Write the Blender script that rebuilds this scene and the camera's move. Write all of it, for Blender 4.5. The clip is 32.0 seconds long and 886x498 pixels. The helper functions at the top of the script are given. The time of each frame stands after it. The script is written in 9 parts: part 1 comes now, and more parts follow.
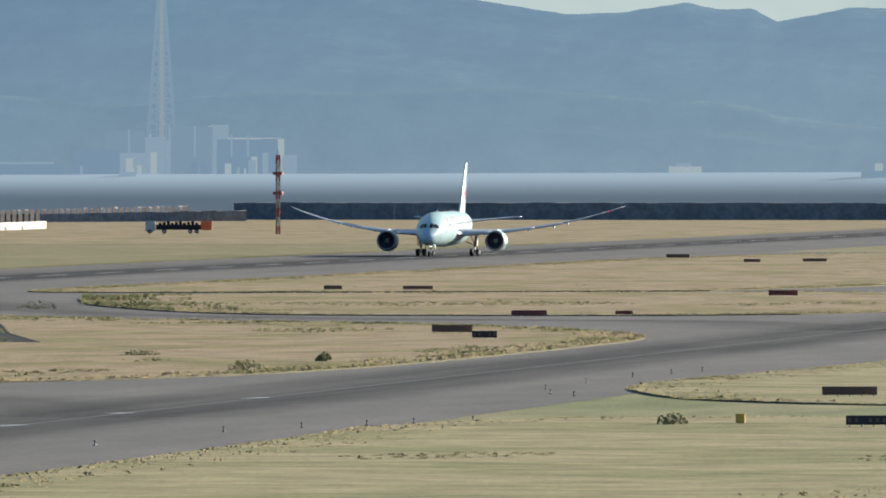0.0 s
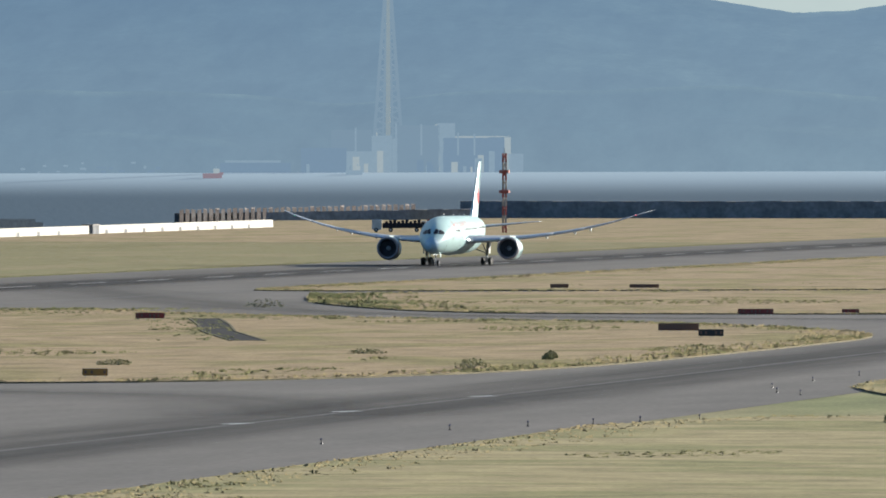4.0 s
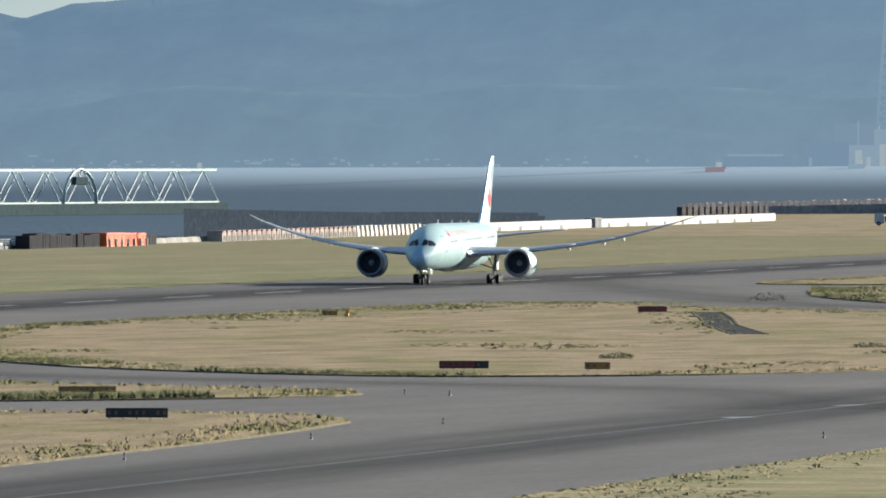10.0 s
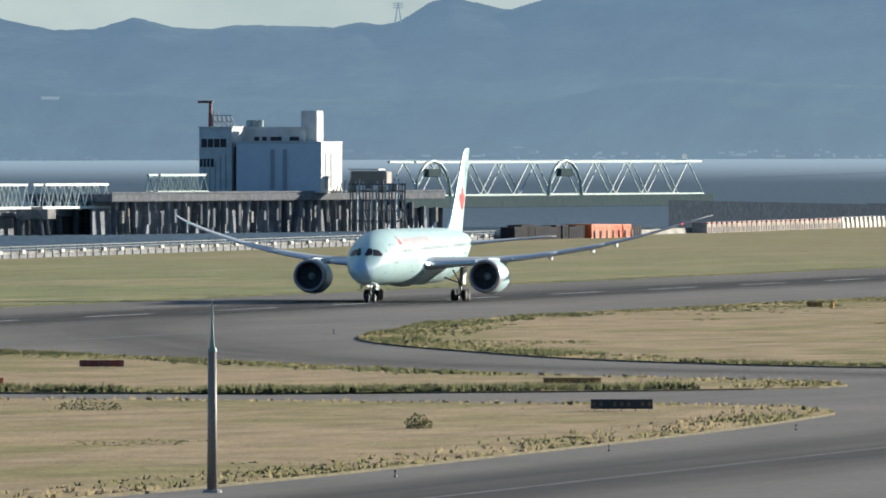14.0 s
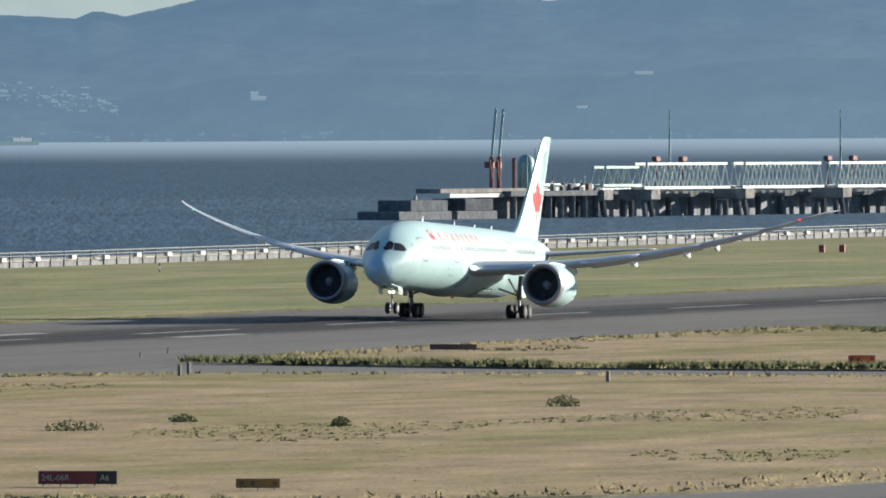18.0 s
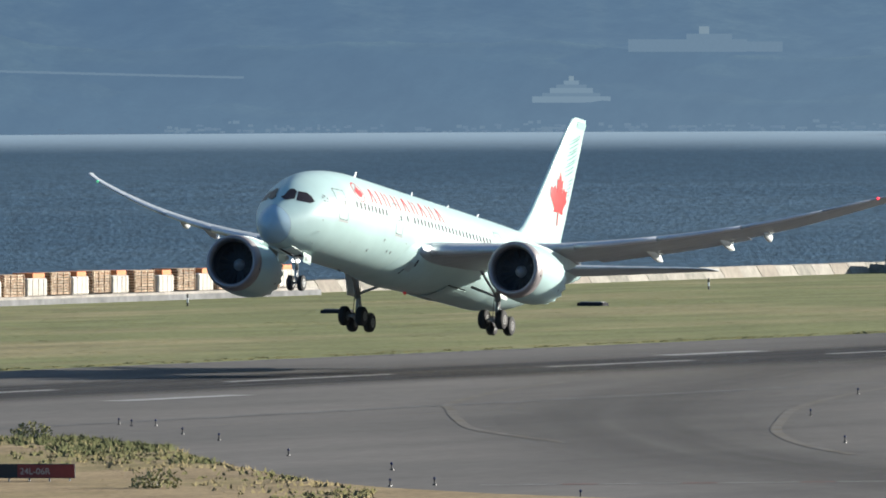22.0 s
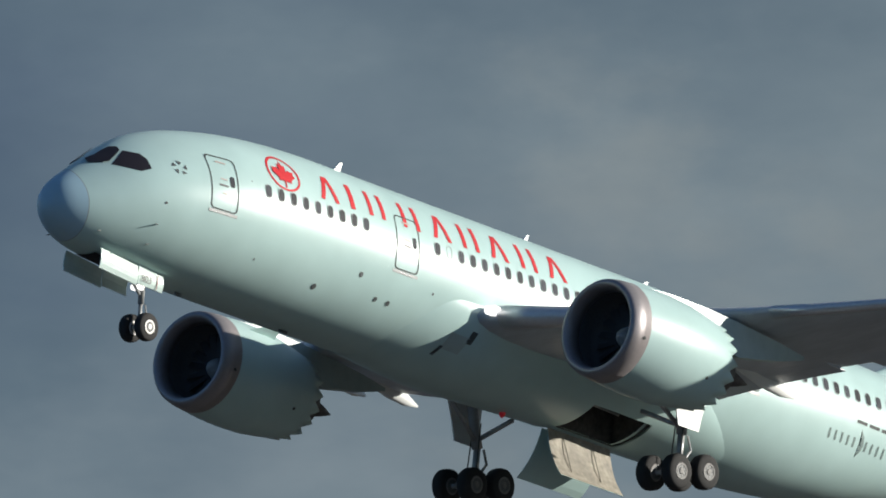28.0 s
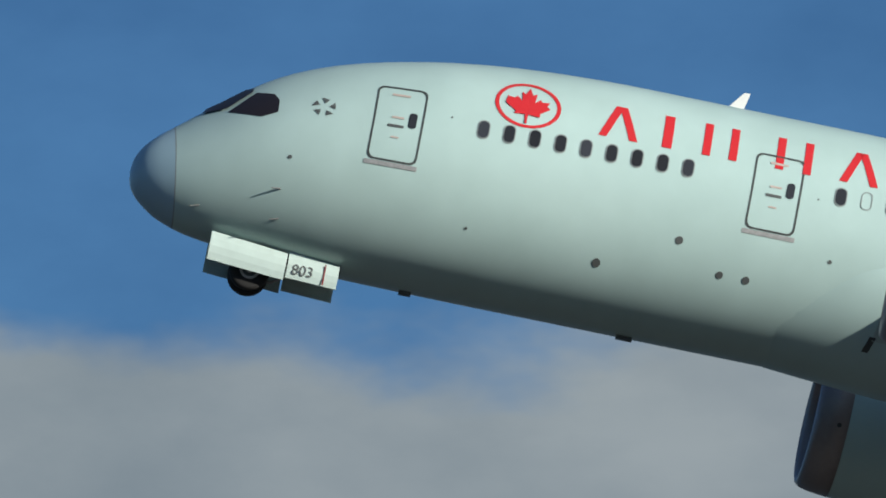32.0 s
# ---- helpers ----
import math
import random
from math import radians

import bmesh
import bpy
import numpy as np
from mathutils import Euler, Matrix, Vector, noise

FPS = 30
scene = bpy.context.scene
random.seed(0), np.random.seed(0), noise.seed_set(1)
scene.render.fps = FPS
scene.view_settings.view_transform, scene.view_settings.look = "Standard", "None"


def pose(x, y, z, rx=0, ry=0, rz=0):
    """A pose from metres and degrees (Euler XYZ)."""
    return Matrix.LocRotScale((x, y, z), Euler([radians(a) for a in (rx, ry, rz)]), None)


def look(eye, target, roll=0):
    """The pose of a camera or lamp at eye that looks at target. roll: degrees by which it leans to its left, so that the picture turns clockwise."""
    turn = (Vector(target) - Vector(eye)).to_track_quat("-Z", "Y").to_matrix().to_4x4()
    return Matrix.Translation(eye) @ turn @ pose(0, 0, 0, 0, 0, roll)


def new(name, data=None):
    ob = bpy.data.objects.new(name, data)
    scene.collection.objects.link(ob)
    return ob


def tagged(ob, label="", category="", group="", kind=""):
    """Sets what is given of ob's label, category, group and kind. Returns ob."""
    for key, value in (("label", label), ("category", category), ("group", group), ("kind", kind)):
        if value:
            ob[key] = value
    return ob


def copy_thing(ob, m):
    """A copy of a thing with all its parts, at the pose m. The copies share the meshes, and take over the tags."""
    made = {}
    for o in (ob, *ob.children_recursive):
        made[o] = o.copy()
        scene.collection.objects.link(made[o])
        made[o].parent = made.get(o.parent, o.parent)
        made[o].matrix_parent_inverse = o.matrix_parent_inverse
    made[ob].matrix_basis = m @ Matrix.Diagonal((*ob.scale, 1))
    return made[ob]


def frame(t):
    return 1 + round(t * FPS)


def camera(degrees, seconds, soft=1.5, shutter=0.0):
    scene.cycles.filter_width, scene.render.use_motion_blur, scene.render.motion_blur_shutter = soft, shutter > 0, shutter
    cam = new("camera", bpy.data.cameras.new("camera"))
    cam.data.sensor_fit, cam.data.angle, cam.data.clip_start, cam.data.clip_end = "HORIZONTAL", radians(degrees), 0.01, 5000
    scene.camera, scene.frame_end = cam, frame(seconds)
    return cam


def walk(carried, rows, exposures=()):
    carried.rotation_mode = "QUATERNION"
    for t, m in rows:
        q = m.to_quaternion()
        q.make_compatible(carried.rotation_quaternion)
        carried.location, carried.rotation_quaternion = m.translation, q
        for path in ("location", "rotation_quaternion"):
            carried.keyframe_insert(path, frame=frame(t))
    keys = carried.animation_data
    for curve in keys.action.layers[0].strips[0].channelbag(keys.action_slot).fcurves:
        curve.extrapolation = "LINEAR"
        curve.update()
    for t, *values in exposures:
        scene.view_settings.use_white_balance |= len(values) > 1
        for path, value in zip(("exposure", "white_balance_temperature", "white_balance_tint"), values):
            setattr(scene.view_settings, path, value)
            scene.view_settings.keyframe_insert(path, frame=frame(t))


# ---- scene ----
from mathutils.bvhtree import BVHTree

EYE = 17.314
RUN_X = -345.0


def aim(pan, tilt, roll=0.0):
    """Pose of the fixed camera: degrees to the left of the runway's direction, and upwards."""
    return pose(0, 0, EYE, 90 + tilt, 0, pan) @ pose(0, 0, 0, 0, 0, roll)


cam = camera(3.5026, 32.0, 1.8)
walk(cam, [(t, aim(p, q)) for t, p, q in (
    (0, 7.6225, -0.3531), (0.5, 7.7119, -0.3397), (1, 7.8303, -0.3576), (1.5, 7.9644, -0.3174), (2, 8.0918, -0.3464), (2.5, 8.1856, -0.3330),
    (4.5, 8.6817, -0.3688), (5, 8.8649, -0.3621), (5.5, 9.0012, -0.3442), (6, 9.1263, -0.3509), (6.5, 9.2716, -0.3576), (7, 9.3967, -0.3621),
    (7.5, 9.5643, -0.3732), (8, 9.7229, -0.3732), (8.5, 9.8793, -0.3822), (9, 10.0648, -0.3688), (9.5, 10.2682, -0.3933), (10, 10.5050, -0.3844),
    (10.5, 10.7888, -0.3732), (11, 11.0078, -0.3598), (11.5, 11.2133, -0.3621), (12, 11.3876, -0.3710), (12.5, 11.6446, -0.3956), (13, 12.0558, -0.3978),
    (13.5, 12.2837, -0.4067), (15.5, 13.5663, -0.4604), (16, 14.3707, -0.4738), (16.5, 14.8109, -0.4671), (17, 15.1170, -0.4715), (17.5, 15.4254, -0.4782),
    (18, 15.8700, -0.5073), (18.5, 16.5136, -0.5162), (19, 17.1996, -0.5296), (19.5, 17.7403, -0.5430), (20, 18.3190, -0.5498), (20.5, 19.1011, -0.5699),
    (21, 20.0709, -0.5766), (21.5, 20.8060, -0.5699), (22, 21.3825, -0.5609), (22.5, 21.9612, -0.2593), (23, 23.4255, -0.1945), (23.5, 24.7749, -0.1721),
    (24, 25.6910, 0.0379), (24.5, 26.9805, 0.1899), (26.5, 33.7520, 1.4530), (27, 36.8797, 2.0268), (27.5, 39.5784, 2.8875), (28, 42.2486, 3.6407),
    (28.5, 46.3125, 4.4041), (29, 50.0825, 5.3840), (29.5, 54.9785, 6.1442), (30, 60.1068, 6.9872), (30.5, 65.5943, 8.1270), (31, 71.5769, 9.2697),
    (31.5, 78.5907, 10.2608), (32, 85.5566, 11.1790),
)], exposures=((0, 1.13), (22, 1.08), (24.5, 0.93), (26.5, 0.48), (27, 0.56), (28, 0.33), (30, 0.24), (32, 0.10)))

# ---- light ----
SUN_AZ, SUN_EL = 42.0, 14.0
world = bpy.data.worlds.new("sky")
scene.world = world
world.use_nodes = True


def build_world():
    nt = world.node_tree
    nt.nodes.clear()
    out = nt.nodes.new("ShaderNodeOutputWorld")
    bg = nt.nodes.new("ShaderNodeBackground")
    sky = nt.nodes.new("ShaderNodeTexSky")
    sky.sky_type, sky.sun_disc = "NISHITA", False
    sky.sun_elevation, sky.sun_rotation = radians(SUN_EL), radians(SUN_AZ)
    sky.air_density, sky.dust_density, sky.ozone_density = 1.0, 0.6, 2.0
    tc = nt.nodes.new("ShaderNodeTexCoord")

    def noise_tex(scale, stretch, detail, offset):
        mp = nt.nodes.new("ShaderNodeMapping")
        mp.inputs["Scale"].default_value = (scale, scale, scale * stretch)
        mp.inputs["Location"].default_value = offset
        nt.links.new(tc.outputs["Generated"], mp.inputs["Vector"])
        n = nt.nodes.new("ShaderNodeTexNoise")
        n.inputs["Detail"].default_value = detail
        n.inputs["Roughness"].default_value = 0.55
        n.inputs["Scale"].default_value = 1.0
        nt.links.new(mp.outputs["Vector"], n.inputs["Vector"])
        return n.outputs["Fac"]

    def ramp(src, stops):
        r = nt.nodes.new("ShaderNodeValToRGB")
        while len(r.color_ramp.elements) < len(stops):
            r.color_ramp.elements.new(0.5)
        for e, (pos, col) in zip(r.color_ramp.elements, stops):
            e.position, e.color = pos, (*col, 1)
        nt.links.new(src, r.inputs["Fac"])
        return r.outputs["Color"]

    def mix(a, b, fac, mode="MIX"):
        m = nt.nodes.new("ShaderNodeMix")
        m.data_type, m.blend_type = "RGBA", mode
        for sock, v in ((m.inputs[0], fac), (m.inputs[6], a), (m.inputs[7], b)):
            if isinstance(v, (int, float)):
                sock.default_value = v
            elif isinstance(v, tuple):
                sock.default_value = (*v, 1)
            else:
                nt.links.new(v, sock)
        return m.outputs[2]

    sep = nt.nodes.new("ShaderNodeSeparateXYZ")
    nt.links.new(tc.outputs["Generated"], sep.inputs[0])

    def span(src, a, b):
        r = nt.nodes.new("ShaderNodeMapRange")
        r.interpolation_type = "SMOOTHSTEP"
        r.inputs[1].default_value, r.inputs[2].default_value = a, b
        nt.links.new(src, r.inputs[0])
        return r.outputs[0]

    def times(a, b):
        m = nt.nodes.new("ShaderNodeMath")
        m.operation = "MULTIPLY"
        nt.links.new(a, m.inputs[0])
        nt.links.new(b, m.inputs[1])
        return m.outputs[0]

    # broken cloud: a veil of grey banks over clear blue, thinning towards the far left of the runway
    blue = mix(sky.outputs["Color"], SKY_TINT, 1.0, "MULTIPLY")
    banks = ramp(noise_tex(5, 2.6, 5, (3.1, 0.4, 1.7)), ((0.46, (0, 0, 0)), (0.68, (1, 1, 1))))
    shade = ramp(noise_tex(11, 2.2, 6, (0.3, 5.2, 2.2)), ((0.32, CLOUD_DARK), (0.5, CLOUD_MID), (0.70, CLOUD_LIGHT)))
    cover = mix(banks, (1, 1, 1), span(sep.outputs[1], 0.3, 0.75))
    col = mix(blue, shade, cover)
    shade_bank = ramp(noise_tex(9, 2.0, 5, (2.3, 1.2, 0.2)), ((0.3, (2.4, 3.1, 3.7)), (0.65, (4.3, 5.0, 5.4))))
    col = mix(col, (2.4, 3.05, 3.4), times(span(sep.outputs[1], 0.70, 0.785), span(sep.outputs[2], 0.12, 0.05)))
    col = mix(col, HORIZON_PALE, times(span(sep.outputs[1], 0.84, 0.90), span(sep.outputs[2], 0.1, 0.03)))
    puffs = times(span(noise_tex(34, 1.6, 6, (5.1, 3.7, 1.2)), 0.52, 0.70), span(sep.outputs[1], 0.70, 0.76))
    col = mix(col, (2.5, 3.0, 3.25), puffs)
    # a dark layer of cloud over the land, with brighter cloud above it
    soft = nt.nodes.new("ShaderNodeMath")
    soft.operation = "MULTIPLY_ADD"
    nt.links.new(noise_tex(20, 2.0, 6, (4.3, 2.2, 0.4)), soft.inputs[0])
    soft.inputs[1].default_value = 0.03
    nt.links.new(sep.outputs[2], soft.inputs[2])
    south = times(span(sep.outputs[1], 0.48, 0.58), span(sep.outputs[1], 0.74, 0.68))
    col = mix(col, (2.8, 3.55, 4.0), times(south, span(soft.outputs[0], 0.106, 0.122)))
    col = mix(col, (1.1, 1.65, 2.35), times(south, times(span(soft.outputs[0], 0.068, 0.08), span(soft.outputs[0], 0.118, 0.104))))
    # thin grey cloud under the blue, west of the dark layer
    thin = times(times(span(sep.outputs[1], 0.41, 0.45), span(sep.outputs[1], 0.57, 0.52)), span(soft.outputs[0], 0.155, 0.125))
    col = mix(col, (2.2, 3.1, 4.0), times(thin, span(noise_tex(16, 2.4, 6, (7.3, 1.1, 2.4)), 0.35, 0.68)))
    # a pale bank of cloud low over the land to the south
    edge = nt.nodes.new("ShaderNodeMath")
    edge.operation = "MULTIPLY_ADD"
    nt.links.new(noise_tex(14, 2.0, 6, (1.3, 0.2, 4.4)), edge.inputs[0])
    edge.inputs[1].default_value = -0.05
    nt.links.new(sep.outputs[2], edge.inputs[2])
    col = mix(col, shade_bank, times(span(edge.outputs[0], BANK_TOP + 0.004, BANK_TOP - 0.004), times(span(sep.outputs[1], 0.34, 0.1), span(sep.outputs[1], -0.45, -0.1))))
    mottle = ramp(noise_tex(30, 1.9, 9, (6.4, 2.9, 3.3)), ((0.3, (0.80, 0.835, 0.87)), (0.5, (1, 1, 1)), (0.7, (1.2, 1.165, 1.13))))
    col = mix(col, mottle, 1.0, "MULTIPLY")
    nt.links.new(col, bg.inputs["Color"])
    bg.inputs["Strength"].default_value = 0.067
    nt.links.new(bg.outputs["Background"], out.inputs["Surface"])


CLOUD_DARK, CLOUD_MID, CLOUD_LIGHT = (0.85, 1.3, 2.05), (1.35, 1.95, 2.5), (2.9, 3.5, 3.9)
BANK_TOP = 0.166
SKY_TINT, HORIZON_PALE = (0.44, 0.76, 1.16), (3.5, 4.2, 4.2)
build_world()
sun_data = bpy.data.lights.new("sun", "SUN")
sun_data.energy, sun_data.angle, sun_data.color = 5.0, radians(0.6), (0.98, 0.93, 0.84)
sun = new("sun", sun_data)
sun.matrix_world = look((0, 0, 0), (-math.sin(radians(SUN_AZ)) * math.cos(radians(SUN_EL)), -math.cos(radians(SUN_AZ)) * math.cos(radians(SUN_EL)), -math.sin(radians(SUN_EL))))


# ---- materials ----
def material(name, color, rough=0.6, metal=0.0, vary=0.0, scale=1.0, stretch=(1, 1, 1), second=None, spread=(0.4, 0.6), fine=0.0, fine_scale=20.0,
             bump=0.0, bump_scale=30.0, coat=0.0, island=0.0, glow=0.0, obj_rand=0.0, spec=0.5, glow_color=None, coords="Position"):
    """A surface: base colour blended with a second one in patches, finer grain, relief, and gloss."""
    m = bpy.data.materials.new(name)
    m.use_nodes = True
    nt = m.node_tree
    b = nt.nodes["Principled BSDF"]
    b.inputs["Roughness"].default_value = rough
    b.inputs["Metallic"].default_value = metal
    b.inputs["Coat Weight"].default_value = coat
    b.inputs["Coat Roughness"].default_value = 0.12
    b.inputs["Specular IOR Level"].default_value = spec
    if coords == "Object":
        src = nt.nodes.new("ShaderNodeTexCoord").outputs["Object"]
    else:
        src = nt.nodes.new("ShaderNodeNewGeometry").outputs["Position"]

    def tex(sc, st=(1, 1, 1), detail=4.0):
        mp = nt.nodes.new("ShaderNodeMapping")
        mp.inputs["Scale"].default_value = tuple(sc * k for k in st)
        nt.links.new(src, mp.inputs["Vector"])
        n = nt.nodes.new("ShaderNodeTexNoise")
        n.inputs["Scale"].default_value = 1.0
        n.inputs["Detail"].default_value = detail
        nt.links.new(mp.outputs["Vector"], n.inputs["Vector"])
        return n.outputs["Fac"]

    def blend(a, bb, fac, mode="MIX"):
        x = nt.nodes.new("ShaderNodeMix")
        x.data_type, x.blend_type = "RGBA", mode
        for sock, v in ((x.inputs[0], fac), (x.inputs[6], a), (x.inputs[7], bb)):
            if isinstance(v, (int, float)):
                sock.default_value = v
            elif isinstance(v, tuple):
                sock.default_value = (*v, 1)
            else:
                nt.links.new(v, sock)
        return x.outputs[2]

    def stretch_range(fac, lo, hi, to_lo=0.0, to_hi=1.0):
        r = nt.nodes.new("ShaderNodeMapRange")
        r.inputs[1].default_value, r.inputs[2].default_value = lo, hi
        r.inputs[3].default_value, r.inputs[4].default_value = to_lo, to_hi
        nt.links.new(fac, r.inputs[0])
        return r.outputs[0]

    def grey(fac):
        c = nt.nodes.new("ShaderNodeCombineColor")
        for i in range(3):
            nt.links.new(fac, c.inputs[i])
        return c.outputs[0]

    col = tuple(color)
    if second:
        col = blend(tuple(color), tuple(second), stretch_range(tex(scale, stretch), *spread))
    if vary:
        col = blend(col, grey(stretch_range(tex(scale * 3.7, stretch, 5.0), 0.3, 0.7, 1 - vary, 1 + vary)), 1.0, "MULTIPLY")
    if fine:
        col = blend(col, grey(stretch_range(tex(fine_scale, stretch, 3.0), 0.3, 0.7, 1 - fine, 1 + fine)), 1.0, "MULTIPLY")
    if island:
        col = blend(col, grey(stretch_range(nt.nodes.new("ShaderNodeNewGeometry").outputs["Random Per Island"], 0, 1, 1 - island, 1 + island)), 1.0, "MULTIPLY")
    if obj_rand:
        col = blend(col, grey(stretch_range(nt.nodes.new("ShaderNodeObjectInfo").outputs["Random"], 0, 1, 1 - obj_rand, 1 + obj_rand)), 1.0, "MULTIPLY")
    if isinstance(col, tuple):
        b.inputs["Base Color"].default_value = (*col, 1)
    else:
        nt.links.new(col, b.inputs["Base Color"])
    if bump:
        bp = nt.nodes.new("ShaderNodeBump")
        bp.inputs["Strength"].default_value = 1.0
        bp.inputs["Distance"].default_value = bump
        nt.links.new(tex(bump_scale, (1, 1, 1), 4.0), bp.inputs["Height"])
        nt.links.new(bp.outputs["Normal"], b.inputs["Normal"])
    if glow:
        b.inputs["Emission Color"].default_value = (*(glow_color or color), 1)
        b.inputs["Emission Strength"].default_value = glow
    return m


M = {}
M["dry_grass"] = material("dry_grass", (0.325, 0.238, 0.132), 0.9, second=(0.235, 0.195, 0.082), spread=(0.47, 0.62), scale=0.03, stretch=(2.0, 0.7, 1), vary=0.25, fine=0.25, fine_scale=2.0, spec=0.12)
M["green_grass"] = material("green_grass", (0.20, 0.208, 0.09), 0.9, second=(0.29, 0.25, 0.13), spread=(0.48, 0.68), scale=0.02, stretch=(2.4, 0.5, 1), vary=0.2, fine=0.2, fine_scale=1.5, spec=0.12)
M["pale_grass"] = material("pale_grass", (0.335, 0.275, 0.14), 0.9, second=(0.24, 0.22, 0.095), spread=(0.44, 0.6), scale=0.05, vary=0.25, fine=0.25, fine_scale=3.0, spec=0.12)
M["weed_dark"] = material("weed_dark", (0.15, 0.16, 0.072), 0.85, island=0.25, spec=0.1)
M["weed"] = material("weed", (0.225, 0.215, 0.10), 0.85, island=0.2, spec=0.1)
M["straw"] = material("straw", (0.335, 0.245, 0.137), 0.9, island=0.1, second=(0.24, 0.20, 0.085), spread=(0.47, 0.62), scale=0.03, stretch=(2.0, 0.7, 1), spec=0.1)
M["mown"] = material("mown", (0.205, 0.212, 0.092), 0.9, island=0.08, second=(0.295, 0.253, 0.132), spread=(0.48, 0.68), scale=0.02, stretch=(2.4, 0.5, 1), spec=0.1)


def drier(m, y0, y1, straw):
    """The mown strip dries out from green to straw along the field."""
    nt = m.node_tree
    b = nt.nodes["Principled BSDF"]
    base = b.inputs["Base Color"].links[0].from_socket
    sep = nt.nodes.new("ShaderNodeSeparateXYZ")
    nt.links.new(nt.nodes.new("ShaderNodeNewGeometry").outputs["Position"], sep.inputs[0])
    far = nt.nodes.new("ShaderNodeMapRange")
    far.inputs[1].default_value, far.inputs[2].default_value, far.inputs[4].default_value = y0, y1, 0.5
    nt.links.new(sep.outputs[1], far.inputs[0])
    mix = nt.nodes.new("ShaderNodeMix")
    mix.data_type = "RGBA"
    nt.links.new(far.outputs[0], mix.inputs[0])
    nt.links.new(base, mix.inputs[6])
    mix.inputs[7].default_value = (*straw, 1)
    nt.links.new(mix.outputs[2], b.inputs["Base Color"])


drier(M["green_grass"], 1650.0, 2300.0, (0.275, 0.215, 0.118))
drier(M["mown"], 1650.0, 2300.0, (0.28, 0.22, 0.12))
M["faded_line"] = material("faded_line", (0.145, 0.128, 0.10), 0.85, second=(0.165, 0.152, 0.135), spread=(0.35, 0.6), scale=0.15, vary=0.2, spec=0.12)
# darker than the seen asphalt, to bounce less light upwards
M["bounce_cut_asphalt"] = material("bounce_cut_asphalt", (0.06, 0.059, 0.057), 0.85, second=(0.045, 0.045, 0.044), scale=0.03, vary=0.1, fine=0.1, fine_scale=0.8, spec=0.12)
M["turf_edge"] = material("turf_edge", (0.115, 0.105, 0.07), 0.95, second=(0.16, 0.14, 0.09), scale=0.6, vary=0.2, spec=0.1)
M["asphalt"] = material("asphalt", (0.17, 0.156, 0.14), 0.85, second=(0.14, 0.13, 0.118), spread=(0.4, 0.65), scale=0.02, stretch=(3, 0.5, 1), vary=0.1, fine=0.12, fine_scale=0.8, spec=0.12)
M["runway_paint"] = material("runway_paint", (0.38, 0.37, 0.35), 0.8, second=(0.15, 0.15, 0.145), spread=(0.5, 0.75), scale=0.6, spec=0.12)
M["red_paint"] = material("red_paint", (0.27, 0.07, 0.055), 0.8, vary=0.2, scale=1.5, spec=0.12)
M["concrete"] = material("concrete", (0.36, 0.33, 0.29), 0.9, second=(0.27, 0.25, 0.22), scale=0.4, vary=0.12, fine=0.1, fine_scale=4)
M["dark_concrete"] = material("dark_concrete", (0.22, 0.222, 0.225), 0.95, spec=0.1, second=(0.17, 0.172, 0.175), scale=0.2, vary=0.2)
M["ac_paint"] = material("ac_paint", (0.455, 0.62, 0.60), 0.34, coat=0.1, spec=0.35, vary=0.03, scale=0.25, second=(0.425, 0.585, 0.565), coords="Object")
M["radome"] = material("radome", (0.34, 0.50, 0.58), 0.38, coat=0.2, vary=0.03, scale=0.4, coords="Object")
M["fin_line"] = material("fin_line", (0.13, 0.30, 0.27), 0.35, coat=0.3, coords="Object")
M["fin_green"] = material("fin_green", (0.34, 0.55, 0.49), 0.3, coat=0.35, coords="Object")
M["titles_red"] = material("titles_red", (0.62, 0.03, 0.035), 0.35, coat=0.3)
M["grey_wing"] = material("grey_wing", (0.47, 0.50, 0.53), 0.4, vary=0.06, scale=0.4, stretch=(1, 3, 1), second=(0.41, 0.44, 0.47), coords="Object")
M["belly_grey"] = material("belly_grey", (0.36, 0.45, 0.43), 0.4, vary=0.08, scale=0.5, coords="Object")
M["lip_metal"] = material("lip_metal", (0.30, 0.275, 0.28), 0.45, metal=0.5, vary=0.05, scale=2, coords="Object")
M["slat_metal"] = material("slat_metal", (0.62, 0.63, 0.66), 0.38, metal=0.55, vary=0.05, scale=2, coords="Object")
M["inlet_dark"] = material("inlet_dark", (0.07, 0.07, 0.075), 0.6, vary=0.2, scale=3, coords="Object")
M["fan_blade"] = material("fan_blade", (0.045, 0.046, 0.05), 0.65, metal=0.2, obj_rand=0.2)
M["spinner_grey"] = material("spinner_grey", (0.33, 0.34, 0.35), 0.45)
M["hot_metal"] = material("hot_metal", (0.075, 0.07, 0.068), 0.5, metal=0.7, vary=0.2, scale=2, coords="Object")
M["tyre"] = material("tyre", (0.022, 0.022, 0.022), 0.85, vary=0.2, scale=6, coords="Object")
M["hub_dull"] = material("hub_dull", (0.16, 0.155, 0.15), 0.6, vary=0.3, scale=8, coords="Object")
M["hub"] = material("hub", (0.5, 0.5, 0.48), 0.45, metal=0.15)
M["strut"] = material("strut", (0.40, 0.41, 0.41), 0.4, metal=0.3, vary=0.15, scale=4, coords="Object")
M["cockpit_glass"] = material("cockpit_glass", (0.025, 0.022, 0.028), 0.3, spec=0.25)
M["cabin_glass"] = material("cabin_glass", (0.03, 0.035, 0.045), 0.55, spec=0.15, obj_rand=0.5)
M["seam"] = material("seam", (0.05, 0.06, 0.06), 0.7)
